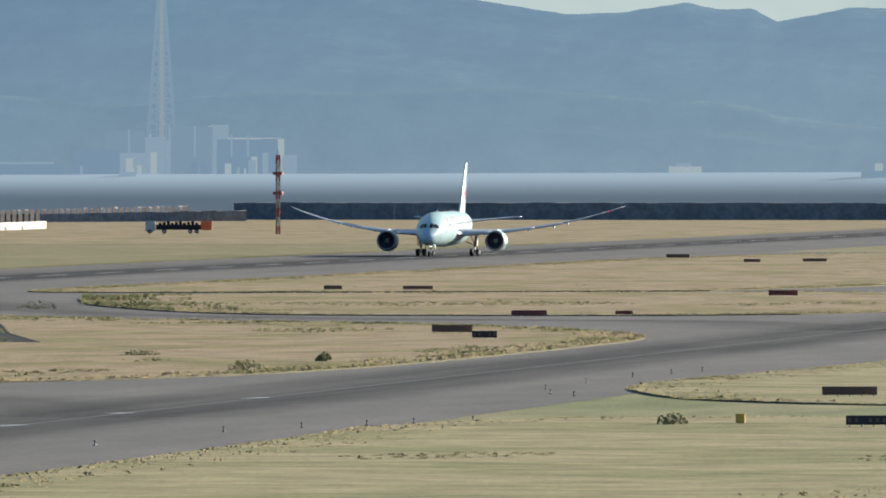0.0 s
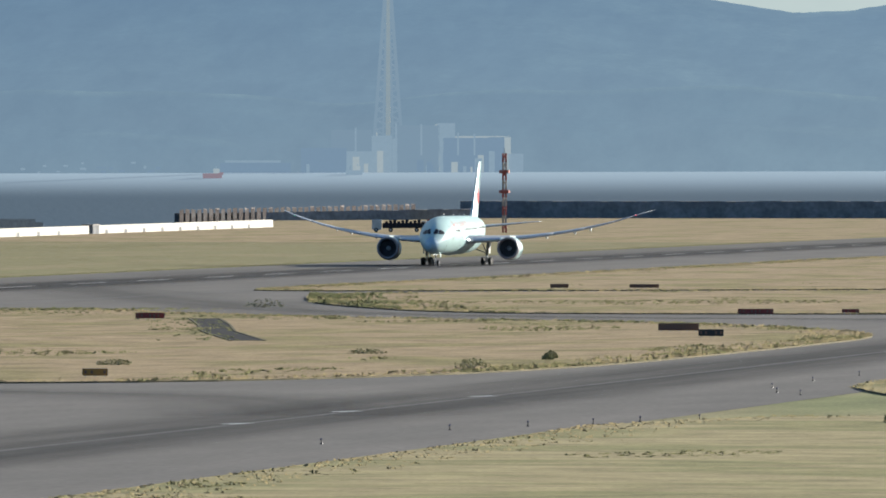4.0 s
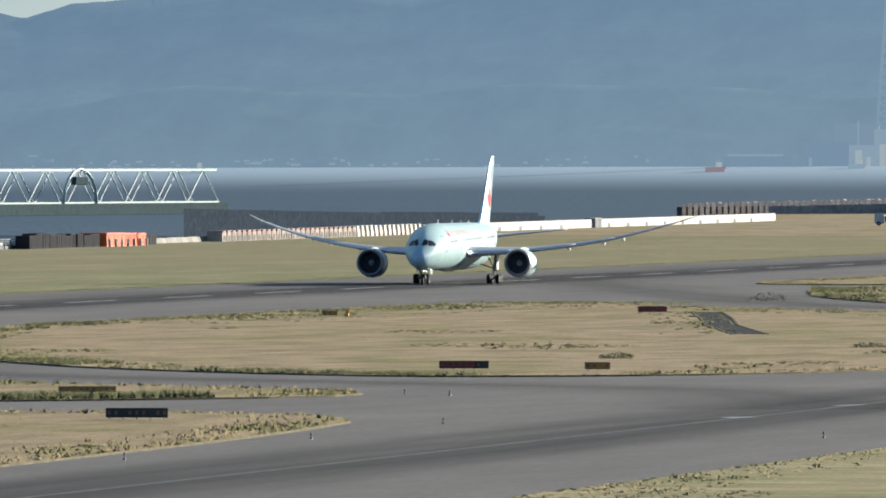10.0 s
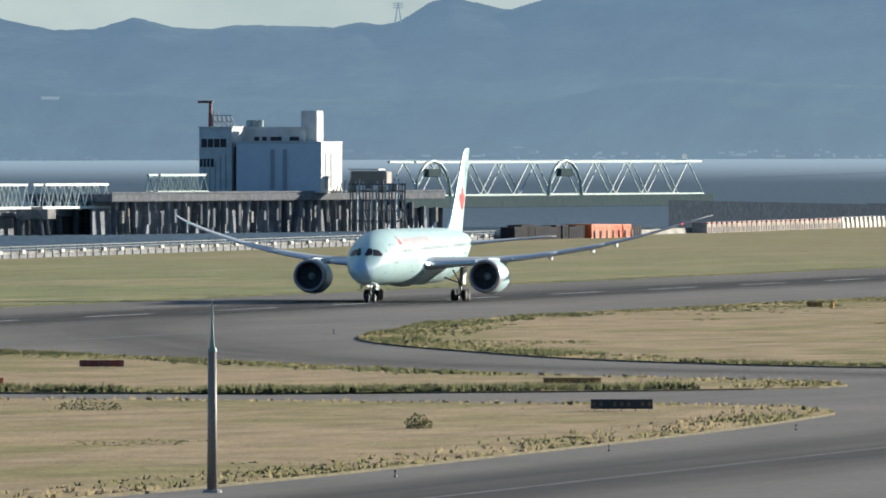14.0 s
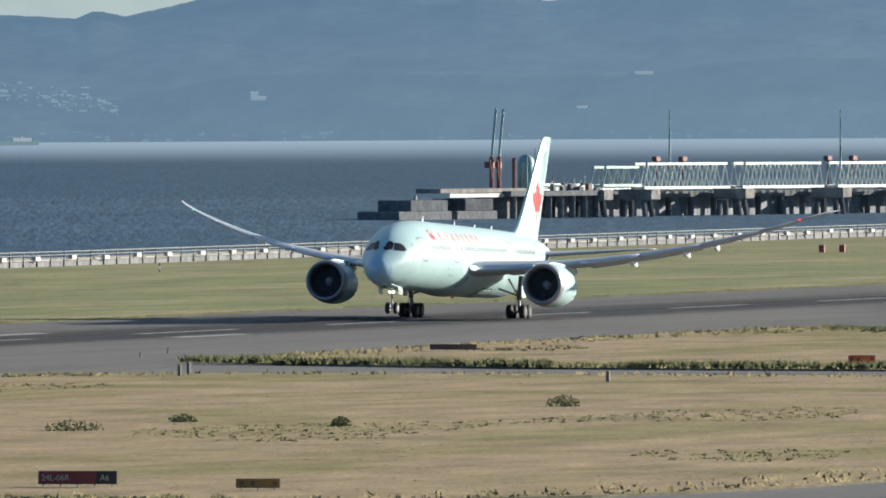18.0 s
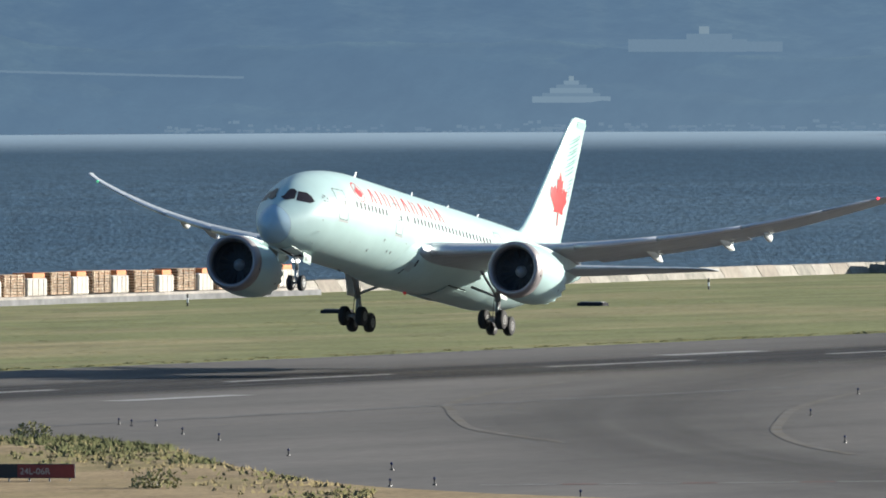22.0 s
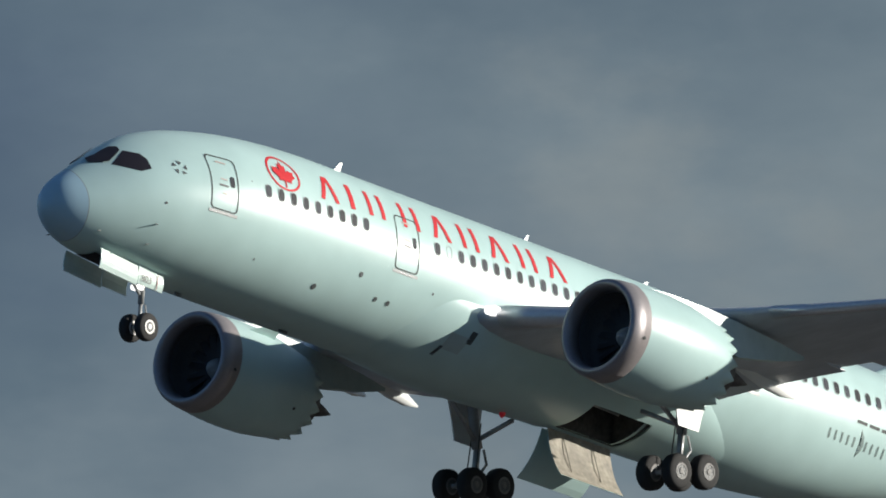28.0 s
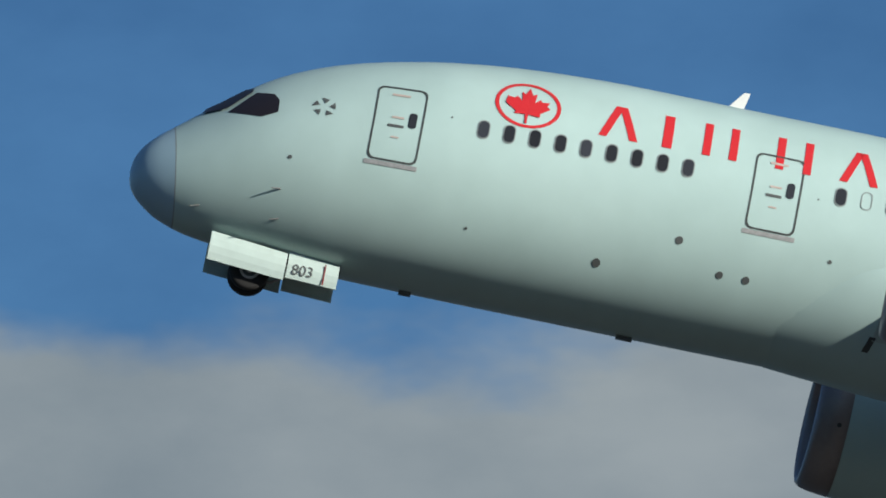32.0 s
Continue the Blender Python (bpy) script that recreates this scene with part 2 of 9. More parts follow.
M["window_rim"] = material("window_rim", (0.24, 0.28, 0.28), 0.5)
M["sensor"] = material("sensor", (0.09, 0.10, 0.10), 0.5)
M["white_part"] = material("white_part", (0.72, 0.74, 0.72), 0.4)
M["red_line"] = material("red_line", (0.22, 0.03, 0.03), 0.5)
M["door_pale"] = material("door_pale", (0.53, 0.66, 0.62), 0.4, vary=0.04, scale=1.0, coords="Object")
M["grey_text"] = material("grey_text", (0.16, 0.22, 0.21), 0.5)
M["steel"] = material("steel", (0.3, 0.31, 0.31), 0.5, metal=0.4, vary=0.15, scale=2)
M["white_sheet"] = material("white_sheet", (0.55, 0.535, 0.49), 0.6, vary=0.08, scale=0.7, second=(0.47, 0.45, 0.4))
M["orange_box"] = material("orange_box", (0.62, 0.13, 0.035), 0.6, vary=0.12, scale=1.2)
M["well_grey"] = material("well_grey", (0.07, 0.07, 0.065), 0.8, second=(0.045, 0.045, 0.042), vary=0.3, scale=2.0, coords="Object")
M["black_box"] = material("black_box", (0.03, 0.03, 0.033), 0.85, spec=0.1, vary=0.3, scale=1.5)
M["mast_red"] = material("mast_red", (0.27, 0.065, 0.05), 0.7, vary=0.2, scale=1.0)
M["sign_red"] = material("sign_red", (0.20, 0.025, 0.02), 0.5, vary=0.1, scale=1)
M["sign_black"] = material("sign_black", (0.02, 0.02, 0.02), 0.5)
M["sign_yellow"] = material("sign_yellow", (0.30, 0.15, 0.025), 0.5, vary=0.1, scale=1)
M["sign_text"] = material("sign_text", (0.45, 0.4, 0.33), 0.5)
M["pier_green"] = material("pier_green", (0.25, 0.34, 0.30), 0.6, vary=0.12, scale=0.4)
M["pole_brown"] = material("pole_brown", (0.20, 0.17, 0.14), 0.6, vary=0.1, scale=2)
M["faint_paint"] = material("faint_paint", (0.165, 0.163, 0.157), 0.8, second=(0.115, 0.113, 0.11), spread=(0.45, 0.6), scale=0.3, spec=0.12)
M["pale_straw"] = material("pale_straw", (0.39, 0.315, 0.165), 0.9, island=0.12, second=(0.225, 0.215, 0.095), spread=(0.47, 0.62), scale=0.06, spec=0.1)
M["sign_brown"] = material("sign_brown", (0.14, 0.07, 0.045), 0.6, vary=0.15, scale=1)
M["sign_orange"] = material("sign_orange", (0.75, 0.13, 0.03), 0.5)
M["sign_bright"] = material("sign_bright", (0.62, 0.36, 0.05), 0.5, vary=0.1, scale=2)
M["lamp_blue"] = material("lamp_blue", (0.02, 0.03, 0.09), 0.5, spec=0.15)
M["pole_green"] = material("pole_green", (0.16, 0.24, 0.20), 0.6)


# ---- building helpers ----
def mesh_of(bm, name, mat, smooth=False):
    me = bpy.data.meshes.new(name)
    bmesh.ops.recalc_face_normals(bm, faces=bm.faces[:])
    if smooth:
        for f in bm.faces:
            f.smooth = True
    bm.to_mesh(me)
    bm.free()
    for mm in (mat if isinstance(mat, (list, tuple)) else [mat]):
        me.materials.append(M[mm])
    return me


def part(name, bm, mat, parent=None, label="", smooth=False, at=None):
    """Link a bmesh as one mesh object under a thing or a part."""
    ob = new(name, mesh_of(bm, name, mat, smooth))
    if parent is not None:
        ob.parent = parent
    if at is not None:
        ob.matrix_basis = at
    return tagged(ob, label)


def thing(name, at, label, category, group="", kind=""):
    ob = new(name)
    ob.empty_display_size = 0.2
    ob.matrix_basis = at
    return tagged(ob, label, category, group, kind)


def box(bm, x0, y0, z0, x1, y1, z1, bevel=0.0):
    vs = [bm.verts.new(c) for c in ((x0, y0, z0), (x1, y0, z0), (x1, y1, z0), (x0, y1, z0), (x0, y0, z1), (x1, y0, z1), (x1, y1, z1), (x0, y1, z1))]
    fs = [bm.faces.new([vs[i] for i in q]) for q in ((0, 3, 2, 1), (4, 5, 6, 7), (0, 1, 5, 4), (1, 2, 6, 5), (2, 3, 7, 6), (3, 0, 4, 7))]
    if bevel:
        bmesh.ops.bevel(bm, geom=list({e for f in fs for e in f.edges}), offset=bevel, segments=1, affect="EDGES")
    return bm


def tube(bm, a, b, r0, r1=None, n=8):
    """A closed round bar from a to b."""
    a, b = Vector(a), Vector(b)
    r1 = r0 if r1 is None else r1
    d = (b - a).normalized()
    u = d.orthogonal().normalized()
    v = d.cross(u)
    ra = [bm.verts.new(a + (u * math.cos(k * math.tau / n) + v * math.sin(k * math.tau / n)) * r0) for k in range(n)]
    rb = [bm.verts.new(b + (u * math.cos(k * math.tau / n) + v * math.sin(k * math.tau / n)) * r1) for k in range(n)]
    for k in range(n):
        bm.faces.new((ra[k], ra[(k + 1) % n], rb[(k + 1) % n], rb[k]))
    bm.faces.new(ra[::-1])
    bm.faces.new(rb)
    return bm


def lathe(bm, prof, n=40, axis="y", close=False, caps=True):
    """A surface of revolution about the local axis; prof holds (along, radius)."""
    rings = []
    for s, r in prof:
        ring = []
        for k in range(n):
            a = k * math.tau / n
            c, d = r * math.cos(a), r * math.sin(a)
            ring.append(bm.verts.new((c, s, d) if axis == "y" else (c, d, s) if axis == "z" else (s, c, d)))
        rings.append(ring)
    pairs = list(zip(rings, rings[1:]))
    if close:
        pairs.append((rings[-1], rings[0]))
    for p, q in pairs:
        for k in range(n):
            bm.faces.new((p[k], p[(k + 1) % n], q[(k + 1) % n], q[k]))
    if caps and not close:
        for ring in (rings[0], rings[-1]):
            if (ring[0].co - ring[n // 2].co).length > 1e-4:
                bm.faces.new(ring)
    return bm


def flat(name, poly, z, mat, label, category="", thick=0.0):
    """A level sheet in plan, of kind structure; with thickness its sides go down."""
    bm = bmesh.new()
    vs = [bm.verts.new((x, y, z)) for x, y in poly]
    f = bm.faces.new(vs)
    if f.normal.z < 0:
        f.normal_flip()
    if thick:
        lo = [bm.verts.new((v.co.x, v.co.y, z - thick)) for v in vs]
        for i in range(len(vs)):
            j = (i + 1) % len(vs)
            bm.faces.new((vs[i], vs[j], lo[j], lo[i])).material_index = 1
    bmesh.ops.triangulate(bm, faces=[f])
    return tagged(part(name, bm, [mat, "turf_edge"]), label, category, "", "structure")


def inside(poly, pts):
    """Which of the points (n, 2) lie in the polygon."""
    x, y = pts[:, 0], pts[:, 1]
    res = np.zeros(len(pts), bool)
    for (x0, y0), (x1, y1) in zip(poly, poly[1:] + poly[:1]):
        if y0 != y1:
            res ^= ((y0 > y) != (y1 > y)) & (x < (x1 - x0) * (y - y0) / (y1 - y0) + x0)
    return res


def smooth_poly(poly, rounds=2):
    """Round the corners of an outline by cutting them."""
    for _ in range(rounds):
        nxt = []
        for (x0, y0), (x1, y1) in zip(poly, poly[1:] + poly[:1]):
            nxt += [(x0 * 0.75 + x1 * 0.25, y0 * 0.75 + y1 * 0.25), (x0 * 0.25 + x1 * 0.75, y0 * 0.25 + y1 * 0.75)]
        poly = nxt
    return poly


def tufts(name, pts, height, width, mat, label, z=0.14, blades=4, lean=0.5, seed=1, hvary=0.5):
    """Many small clumps of blades in one mesh of kind stuff."""
    rng = np.random.default_rng(seed)
    n = len(pts)
    k = n * blades
    base = np.repeat(pts, blades, axis=0)
    h = (np.asarray(height) * np.ones(n) * (1 - hvary + 2 * hvary * rng.random(n)))[:, None].repeat(blades, 1).ravel() * (0.6 + 0.6 * rng.random(k))
    w = width * (0.6 + 0.8 * rng.random(k))
    ang = rng.random(k) * math.pi - 0.3
    off = rng.normal(0, width * 0.8, (k, 2))
    cx, cy = base[:, 0] + off[:, 0], base[:, 1] + off[:, 1]
    lx, ly = rng.normal(0, lean, k) * h, rng.normal(0, lean, k) * h
    v = np.empty((k, 3, 3), np.float32)
    v[:, 0] = np.stack([cx - np.cos(ang) * w / 2, cy - np.sin(ang) * w / 2, np.full(k, z)], 1)
    v[:, 1] = np.stack([cx + np.cos(ang) * w / 2, cy + np.sin(ang) * w / 2, np.full(k, z)], 1)
    v[:, 2] = np.stack([cx + lx, cy + ly, z + h], 1)
    # wind every blade so that its front faces the camera
    nrm = np.cross(v[:, 1] - v[:, 0], v[:, 2] - v[:, 0])
    back = nrm[:, 0] * -cx + nrm[:, 1] * -cy + nrm[:, 2] * 17.0 < 0
    v[back, 0], v[back, 1] = v[back, 1].copy(), v[back, 0].copy()
    me = bpy.data.meshes.new(name)
    me.vertices.add(k * 3)
    me.vertices.foreach_set("co", v.ravel())
    me.loops.add(k * 3)
    me.loops.foreach_set("vertex_index", np.arange(k * 3, dtype=np.int32))
    me.polygons.add(k)
    me.polygons.foreach_set("loop_start", np.arange(0, k * 3, 3, dtype=np.int32))
    me.polygons.foreach_set("loop_total", np.full(k, 3, np.int32))
    me.materials.append(M[mat])
    me.update(calc_edges=True)
    # blades share the sward's upward normal, so that the growth is lit as one soft surface
    up = me.attributes.new("custom_normal", "FLOAT_VECTOR", "POINT")
    up.data.foreach_set("vector", np.tile(np.array((0.15, 0.1, 0.98), np.float32), k * 3))
    return tagged(new(name, me), label, "grass", "", "stuff")


def scatter(poly, density, seed):
    rng = np.random.default_rng(seed)
    a = np.array(poly)
    lo, hi = a.min(0), a.max(0)
    n = int((hi - lo).prod() * density)
    pts = lo + (hi - lo) * rng.random((n, 2))
    return pts[inside(poly, pts)]


# ---- sea, island and distance ----
SHORE = ((-60, 20), (5, 21), (9, 26), (12, 29), (15, 32), (17, 38), (20, 43), (22, 46), (24, 53), (26.5, 62), (30, 66), (60, 70), (120, 60))
FAR = 4500.0
PX = FAR / 25641.0


def table(tab, x):
    for (x0, y0), (x1, y1) in zip(tab, tab[1:]):
        if x <= x1:
            return y0 + (y1 - y0) * max(0.0, (x - x0) / (x1 - x0))
    return tab[-1][1]


def shore_z(pan):
    """Height at which the far shore stands to show at its true angle below the horizon."""
    return EYE - table(SHORE, pan) * PX


def polar(pan, r, z):
    return Vector((-math.sin(radians(pan)) * r, math.cos(radians(pan)) * r, z))


SEA_Z = -4.0
# strength of the haze painted into the backdrop's emission
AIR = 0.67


RAMP = 4150.0


def sea_level(pan, r):
    """Flat water; the last stretch before the far shore is drawn in, so it climbs to keep the shore at its true angle."""
    if r <= RAMP:
        return SEA_Z
    if r > FAR:
        return shore_z(pan)
    a0 = (EYE - SEA_Z) / RAMP
    a1 = (EYE - shore_z(pan)) / FAR
    return EYE - (a0 + (a1 - a0) * (r - RAMP) / (FAR - RAMP)) * r


def build_sea(name, mat, radii, label):
    bm = bmesh.new()
    rows = [[bm.verts.new(polar(-40 + i * 1.5, r, sea_level(-40 + i * 1.5, r))) for r in radii] for i in range(241)]
    for a, b in zip(rows, rows[1:]):
        for j in range(len(radii) - 1):
            bm.faces.new((a[j], a[j + 1], b[j + 1], b[j]))
    tagged(part(name, bm, mat, smooth=True), label, "sea", "", "structure")


def sea_material(name, far=False):
    """Wind-ruffled water: dark and paler crests, the sky's reflection painted into the colour, short across the view.
    """
    m = material(name, (0.049, 0.094, 0.138), 0.6, spec=0.05, second=(0.067, 0.117, 0.162), spread=(0.4, 0.65), scale=0.006, stretch=(1, 0.4, 1))
    nt = m.node_tree
    b = nt.nodes["Principled BSDF"]
    src = nt.nodes.new("ShaderNodeNewGeometry").outputs["Position"]
    base = b.inputs["Base Color"].links[0].from_socket
    heights = []

    def op(kind, a, c):
        x = nt.nodes.new("ShaderNodeMath")
        x.operation = kind
        for sock, v in zip(x.inputs, (a, c)):
            if isinstance(v, (int, float)):
                sock.default_value = v
            else:
                nt.links.new(v, sock)
        return x.outputs[0]
    parts = nt.nodes.new("ShaderNodeSeparateXYZ")
    nt.links.new(src, parts.inputs[0])
    reach = nt.nodes.new("ShaderNodeVectorMath")
    reach.operation = "LENGTH"
    nt.links.new(src, reach.inputs[0])
    bearing = op("ARCTAN2", parts.outputs[0], parts.outputs[1])
    # crests are spaced by bearing and depression to fit the camera's view
    for across, along, detail in ((620.0, 4400.0, 5.0), (1900.0, 9500.0, 3.0)):
        at = nt.nodes.new("ShaderNodeCombineXYZ")
        nt.links.new(op("MULTIPLY", bearing, across), at.inputs[0])
        nt.links.new(op("MULTIPLY", op("DIVIDE", op("SUBTRACT", EYE, parts.outputs[2]), reach.outputs["Value"]), along), at.inputs[1])
        n = nt.nodes.new("ShaderNodeTexNoise")
        n.inputs["Scale"].default_value, n.inputs["Detail"].default_value, n.inputs["Roughness"].default_value = 1.0, detail, 0.62
        nt.links.new(at.outputs[0], n.inputs["Vector"])
        heights.append(n.outputs["Fac"])
    add = nt.nodes.new("ShaderNodeMath")
    nt.links.new(heights[0], add.inputs[0])
    nt.links.new(heights[1], add.inputs[1])
    rg = nt.nodes.new("ShaderNodeMapRange")
    rg.inputs[1].default_value, rg.inputs[2].default_value, rg.inputs[3].default_value, rg.inputs[4].default_value = 0.84, 1.16, 0.76, 1.25
    nt.links.new(add.outputs[0], rg.inputs[0])
    ln = nt.nodes.new("ShaderNodeVectorMath")
    ln.operation = "LENGTH"
    nt.links.new(src, ln.inputs[0])
    fade = nt.nodes.new("ShaderNodeMapRange")
    fade.inputs[1].default_value, fade.inputs[2].default_value, fade.inputs[3].default_value, fade.inputs[4].default_value = 3900.0, 4430.0, 1.0, 0.15
    nt.links.new(ln.outputs["Value"], fade.inputs[0])
    still = nt.nodes.new("ShaderNodeMix")
    still.inputs[2].default_value = 1.0
    nt.links.new(fade.outputs[0], still.inputs[0])
    nt.links.new(rg.outputs[0], still.inputs[3])
    mul = nt.nodes.new("ShaderNodeMix")
    mul.data_type, mul.blend_type = "RGBA", "MULTIPLY"
    mul.inputs[0].default_value = 1.0
    cc = nt.nodes.new("ShaderNodeCombineColor")
    for k in range(3):
        nt.links.new(still.outputs[0], cc.inputs[k])
    nt.links.new(base, mul.inputs[6])
    nt.links.new(cc.outputs[0], mul.inputs[7])
    # haze painted in towards the far shore
    haze_band = nt.nodes.new("ShaderNodeMapRange")
    haze_band.interpolation_type = "SMOOTHSTEP"
    haze_band.inputs[1].default_value, haze_band.inputs[2].default_value, haze_band.inputs[4].default_value = 4345.0, 4505.0, 1.0
    nt.links.new(ln.outputs["Value"], haze_band.inputs[0])
    # base colour pales with distance and bearing, standing in for haze
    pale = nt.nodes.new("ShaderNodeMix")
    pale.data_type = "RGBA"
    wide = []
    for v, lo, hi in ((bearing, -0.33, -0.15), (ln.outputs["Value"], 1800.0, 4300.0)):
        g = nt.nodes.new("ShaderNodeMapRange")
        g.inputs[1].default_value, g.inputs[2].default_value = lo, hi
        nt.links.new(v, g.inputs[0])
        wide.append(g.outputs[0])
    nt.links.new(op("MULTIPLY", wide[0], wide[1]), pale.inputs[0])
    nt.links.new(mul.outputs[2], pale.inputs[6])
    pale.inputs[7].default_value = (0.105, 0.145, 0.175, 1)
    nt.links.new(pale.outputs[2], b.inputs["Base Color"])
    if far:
        # the strip under the far shore glows with haze painted in as emission
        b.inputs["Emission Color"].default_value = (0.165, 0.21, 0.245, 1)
        nt.links.new(op("MULTIPLY", haze_band.outputs[0], AIR), b.inputs["Emission Strength"])
    bp = nt.nodes.new("ShaderNodeBump")
    bp.inputs["Strength"].default_value, bp.inputs["Distance"].default_value = 1.0, 0.3
    nt.links.new(fade.outputs[0], bp.inputs["Strength"])
    nt.links.new(add.outputs[0], bp.inputs["Height"])
    nt.links.new(bp.outputs["Normal"], b.inputs["Normal"])
    return m


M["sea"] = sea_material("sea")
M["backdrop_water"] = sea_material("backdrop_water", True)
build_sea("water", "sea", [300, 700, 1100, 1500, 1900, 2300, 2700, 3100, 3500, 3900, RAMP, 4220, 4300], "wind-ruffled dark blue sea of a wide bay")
build_sea("backdrop_water", "backdrop_water", [4300, 4330, 4360, 4430, FAR, 4540], "far water paled by painted haze")

# Ridge line of the far hills: degrees to the left of the runway and height in thousandths of the distance.
RIDGE_WEST = ((-60, 9), (0, 9.6), (5.4, 10.2), (6, 10.65), (6.3, 9.63), (6.4, 10.57), (6.54, 10.49), (6.66, 11), (6.92, 10.26), (7.14, 10.18), (7.5, 11.2), (8.2, 12.5), (9.6, 13.2), (10.61, 10.72), (10.73, 10.76), (10.9, 11.3), (11.3, 11.4), (11.98, 10.29), (12.16, 9.32), (12.39, 10.22), (12.47, 9.9), (12.6, 8.5), (12.67, 8.27), (12.75, 8.5), (12.85, 8.15), (13.24, 8.3), (13.35, 7.99), (13.5, 8.15))
RIDGE_MID = ((13.35, 7.99), (13.5, 8.15), (13.64, 8.85), (13.8, 7.99), (13.97, 7.95), (14.5, 10), (15.1, 9.3), (15.45, 8.38), (15.75, 9.1), (15.92, 8.77), (16.4, 9.3), (16.77, 8.77), (17.12, 7.33), (17.25, 7.72), (17.32, 7.17), (17.77, 7.56), (17.86, 7.25), (17.99, 7.56), (18.28, 7.4), (18.45, 8), (20.21, 9.79), (20.41, 11.35), (20.57, 10.57), (20.65, 10.8), (20.74, 10.57), (21.23, 11.42), (21.32, 12.2), (21.59, 12.05), (21.68, 11.42), (21.81, 11.58), (21.94, 11.03), (22.15, 12.13), (22.2, 12.7), (22.6, 14.5))
RIDGE_EAST = ((22.2, 12.7), (22.6, 14.5), (23.4, 16.5), (23.75, 14.5), (23.94, 14.82), (24.07, 14.27), (24.16, 14.66), (24.31, 16.22), (24.61, 17.16), (24.69, 16.92), (24.76, 16.18), (24.83, 15.87), (25.19, 16.25), (25.31, 15.75), (25.53, 15.7), (25.58, 16.3), (25.83, 17.25), (25.92, 16.8), (26.1, 17.63), (26.41, 18.49), (26.61, 20.51), (26.85, 21.3), (27.07, 20.44), (27.24, 19.34), (27.32, 19.81), (27.41, 19.34), (27.88, 19.11), (28.17, 17.94), (28.33, 18.17), (28.5, 17.94), (29, 19), (29.35, 19.9), (29.6, 19.5), (29.95, 19.1), (30.3, 20.3), (30.55, 20.7), (30.85, 20.35), (31.2, 20.9), (31.5, 22.1), (31.75, 22.5), (32.1, 22.2), (32.34, 21.35), (32.46, 21.74), (32.6, 21.6), (33.2, 23), (34.3, 24.2), (35.26, 23.95), (35.41, 22.75), (35.48, 23.17), (35.57, 23.17), (35.7, 23.02), (35.79, 22.47), (36.17, 23.25), (36.4, 22.86), (36.73, 21.14), (36.89, 21.22), (37.07, 22), (37.29, 21.85), (37.51, 20.91), (37.96, 20.68), (38.1, 20.05), (38.21, 20.29), (38.41, 19.7), (40, 18.8), (45, 17), (60, 14), (120, 10))


def ridge_height(pan):
    h = table(RIDGE_WEST if pan < 13.4 else RIDGE_MID if pan < 22.3 else RIDGE_EAST, pan)
    n = noise.fractal(Vector((pan * 30, 7.7, 0)), 0.8, 2.0, 4) * 0.05
    return (h + n) * 4.8


def steps_of(a, b, d):
    k = max(1, round((b - a) / d))
    return [a + (b - a) * i / k for i in range(k + 1)]


def build_hills(name, r0, r1, frac, seed, mat, label, lo=-40.0, hi=125.0, step=0.1):
    """A belt of hills: slopes that climb from the shore to a ridge, folded into spurs."""
    bm = bmesh.new()
    rows = []
    steps = 12
    pans = steps_of(lo, 5.0, 0.5) + steps_of(5.0, 39.0, step)[1:] + steps_of(39.0, hi, 0.5)[1:]
    for pan in pans:
        top = EYE + ridge_height(pan) * frac
        broad = EYE + sum(ridge_height(pan + d) for d in (-1.2, -0.8, -0.4, 0, 0.4, 0.8, 1.2)) / 7 * frac
        if frac < 1:
            top *= 0.75 + 0.5 * (0.5 + 0.5 * noise.fractal(Vector((pan * 0.6, seed, 0)), 1.0, 2.0, 3))
            broad = top
        row = []
        for j in range(steps + 1):
            k = j / steps
            fold = noise.fractal(Vector((pan * 0.9, k * 2.5, seed)), 1.0, 2.0, 5)
            r = r0 + (r1 - r0) * k + fold * 16 * math.sin(math.pi * min(1, k * 1.05))
            z = shore_z(pan) - 0.6 + (broad - shore_z(pan)) * k ** 0.8 + (top - broad) * k ** 5
            row.append(bm.verts.new(polar(pan, r, z)))
        row.append(bm.verts.new(polar(pan, r1 + 40, shore_z(pan) - 5)))
        rows.append(row)
    for a, b in zip(rows, rows[1:]):
        for j in range(len(a) - 1):
            bm.faces.new((a[j], a[j + 1], b[j + 1], b[j]))
    ob = part(name, bm, mat, smooth=True)
    return tagged(ob, label, "hills", "", "structure")


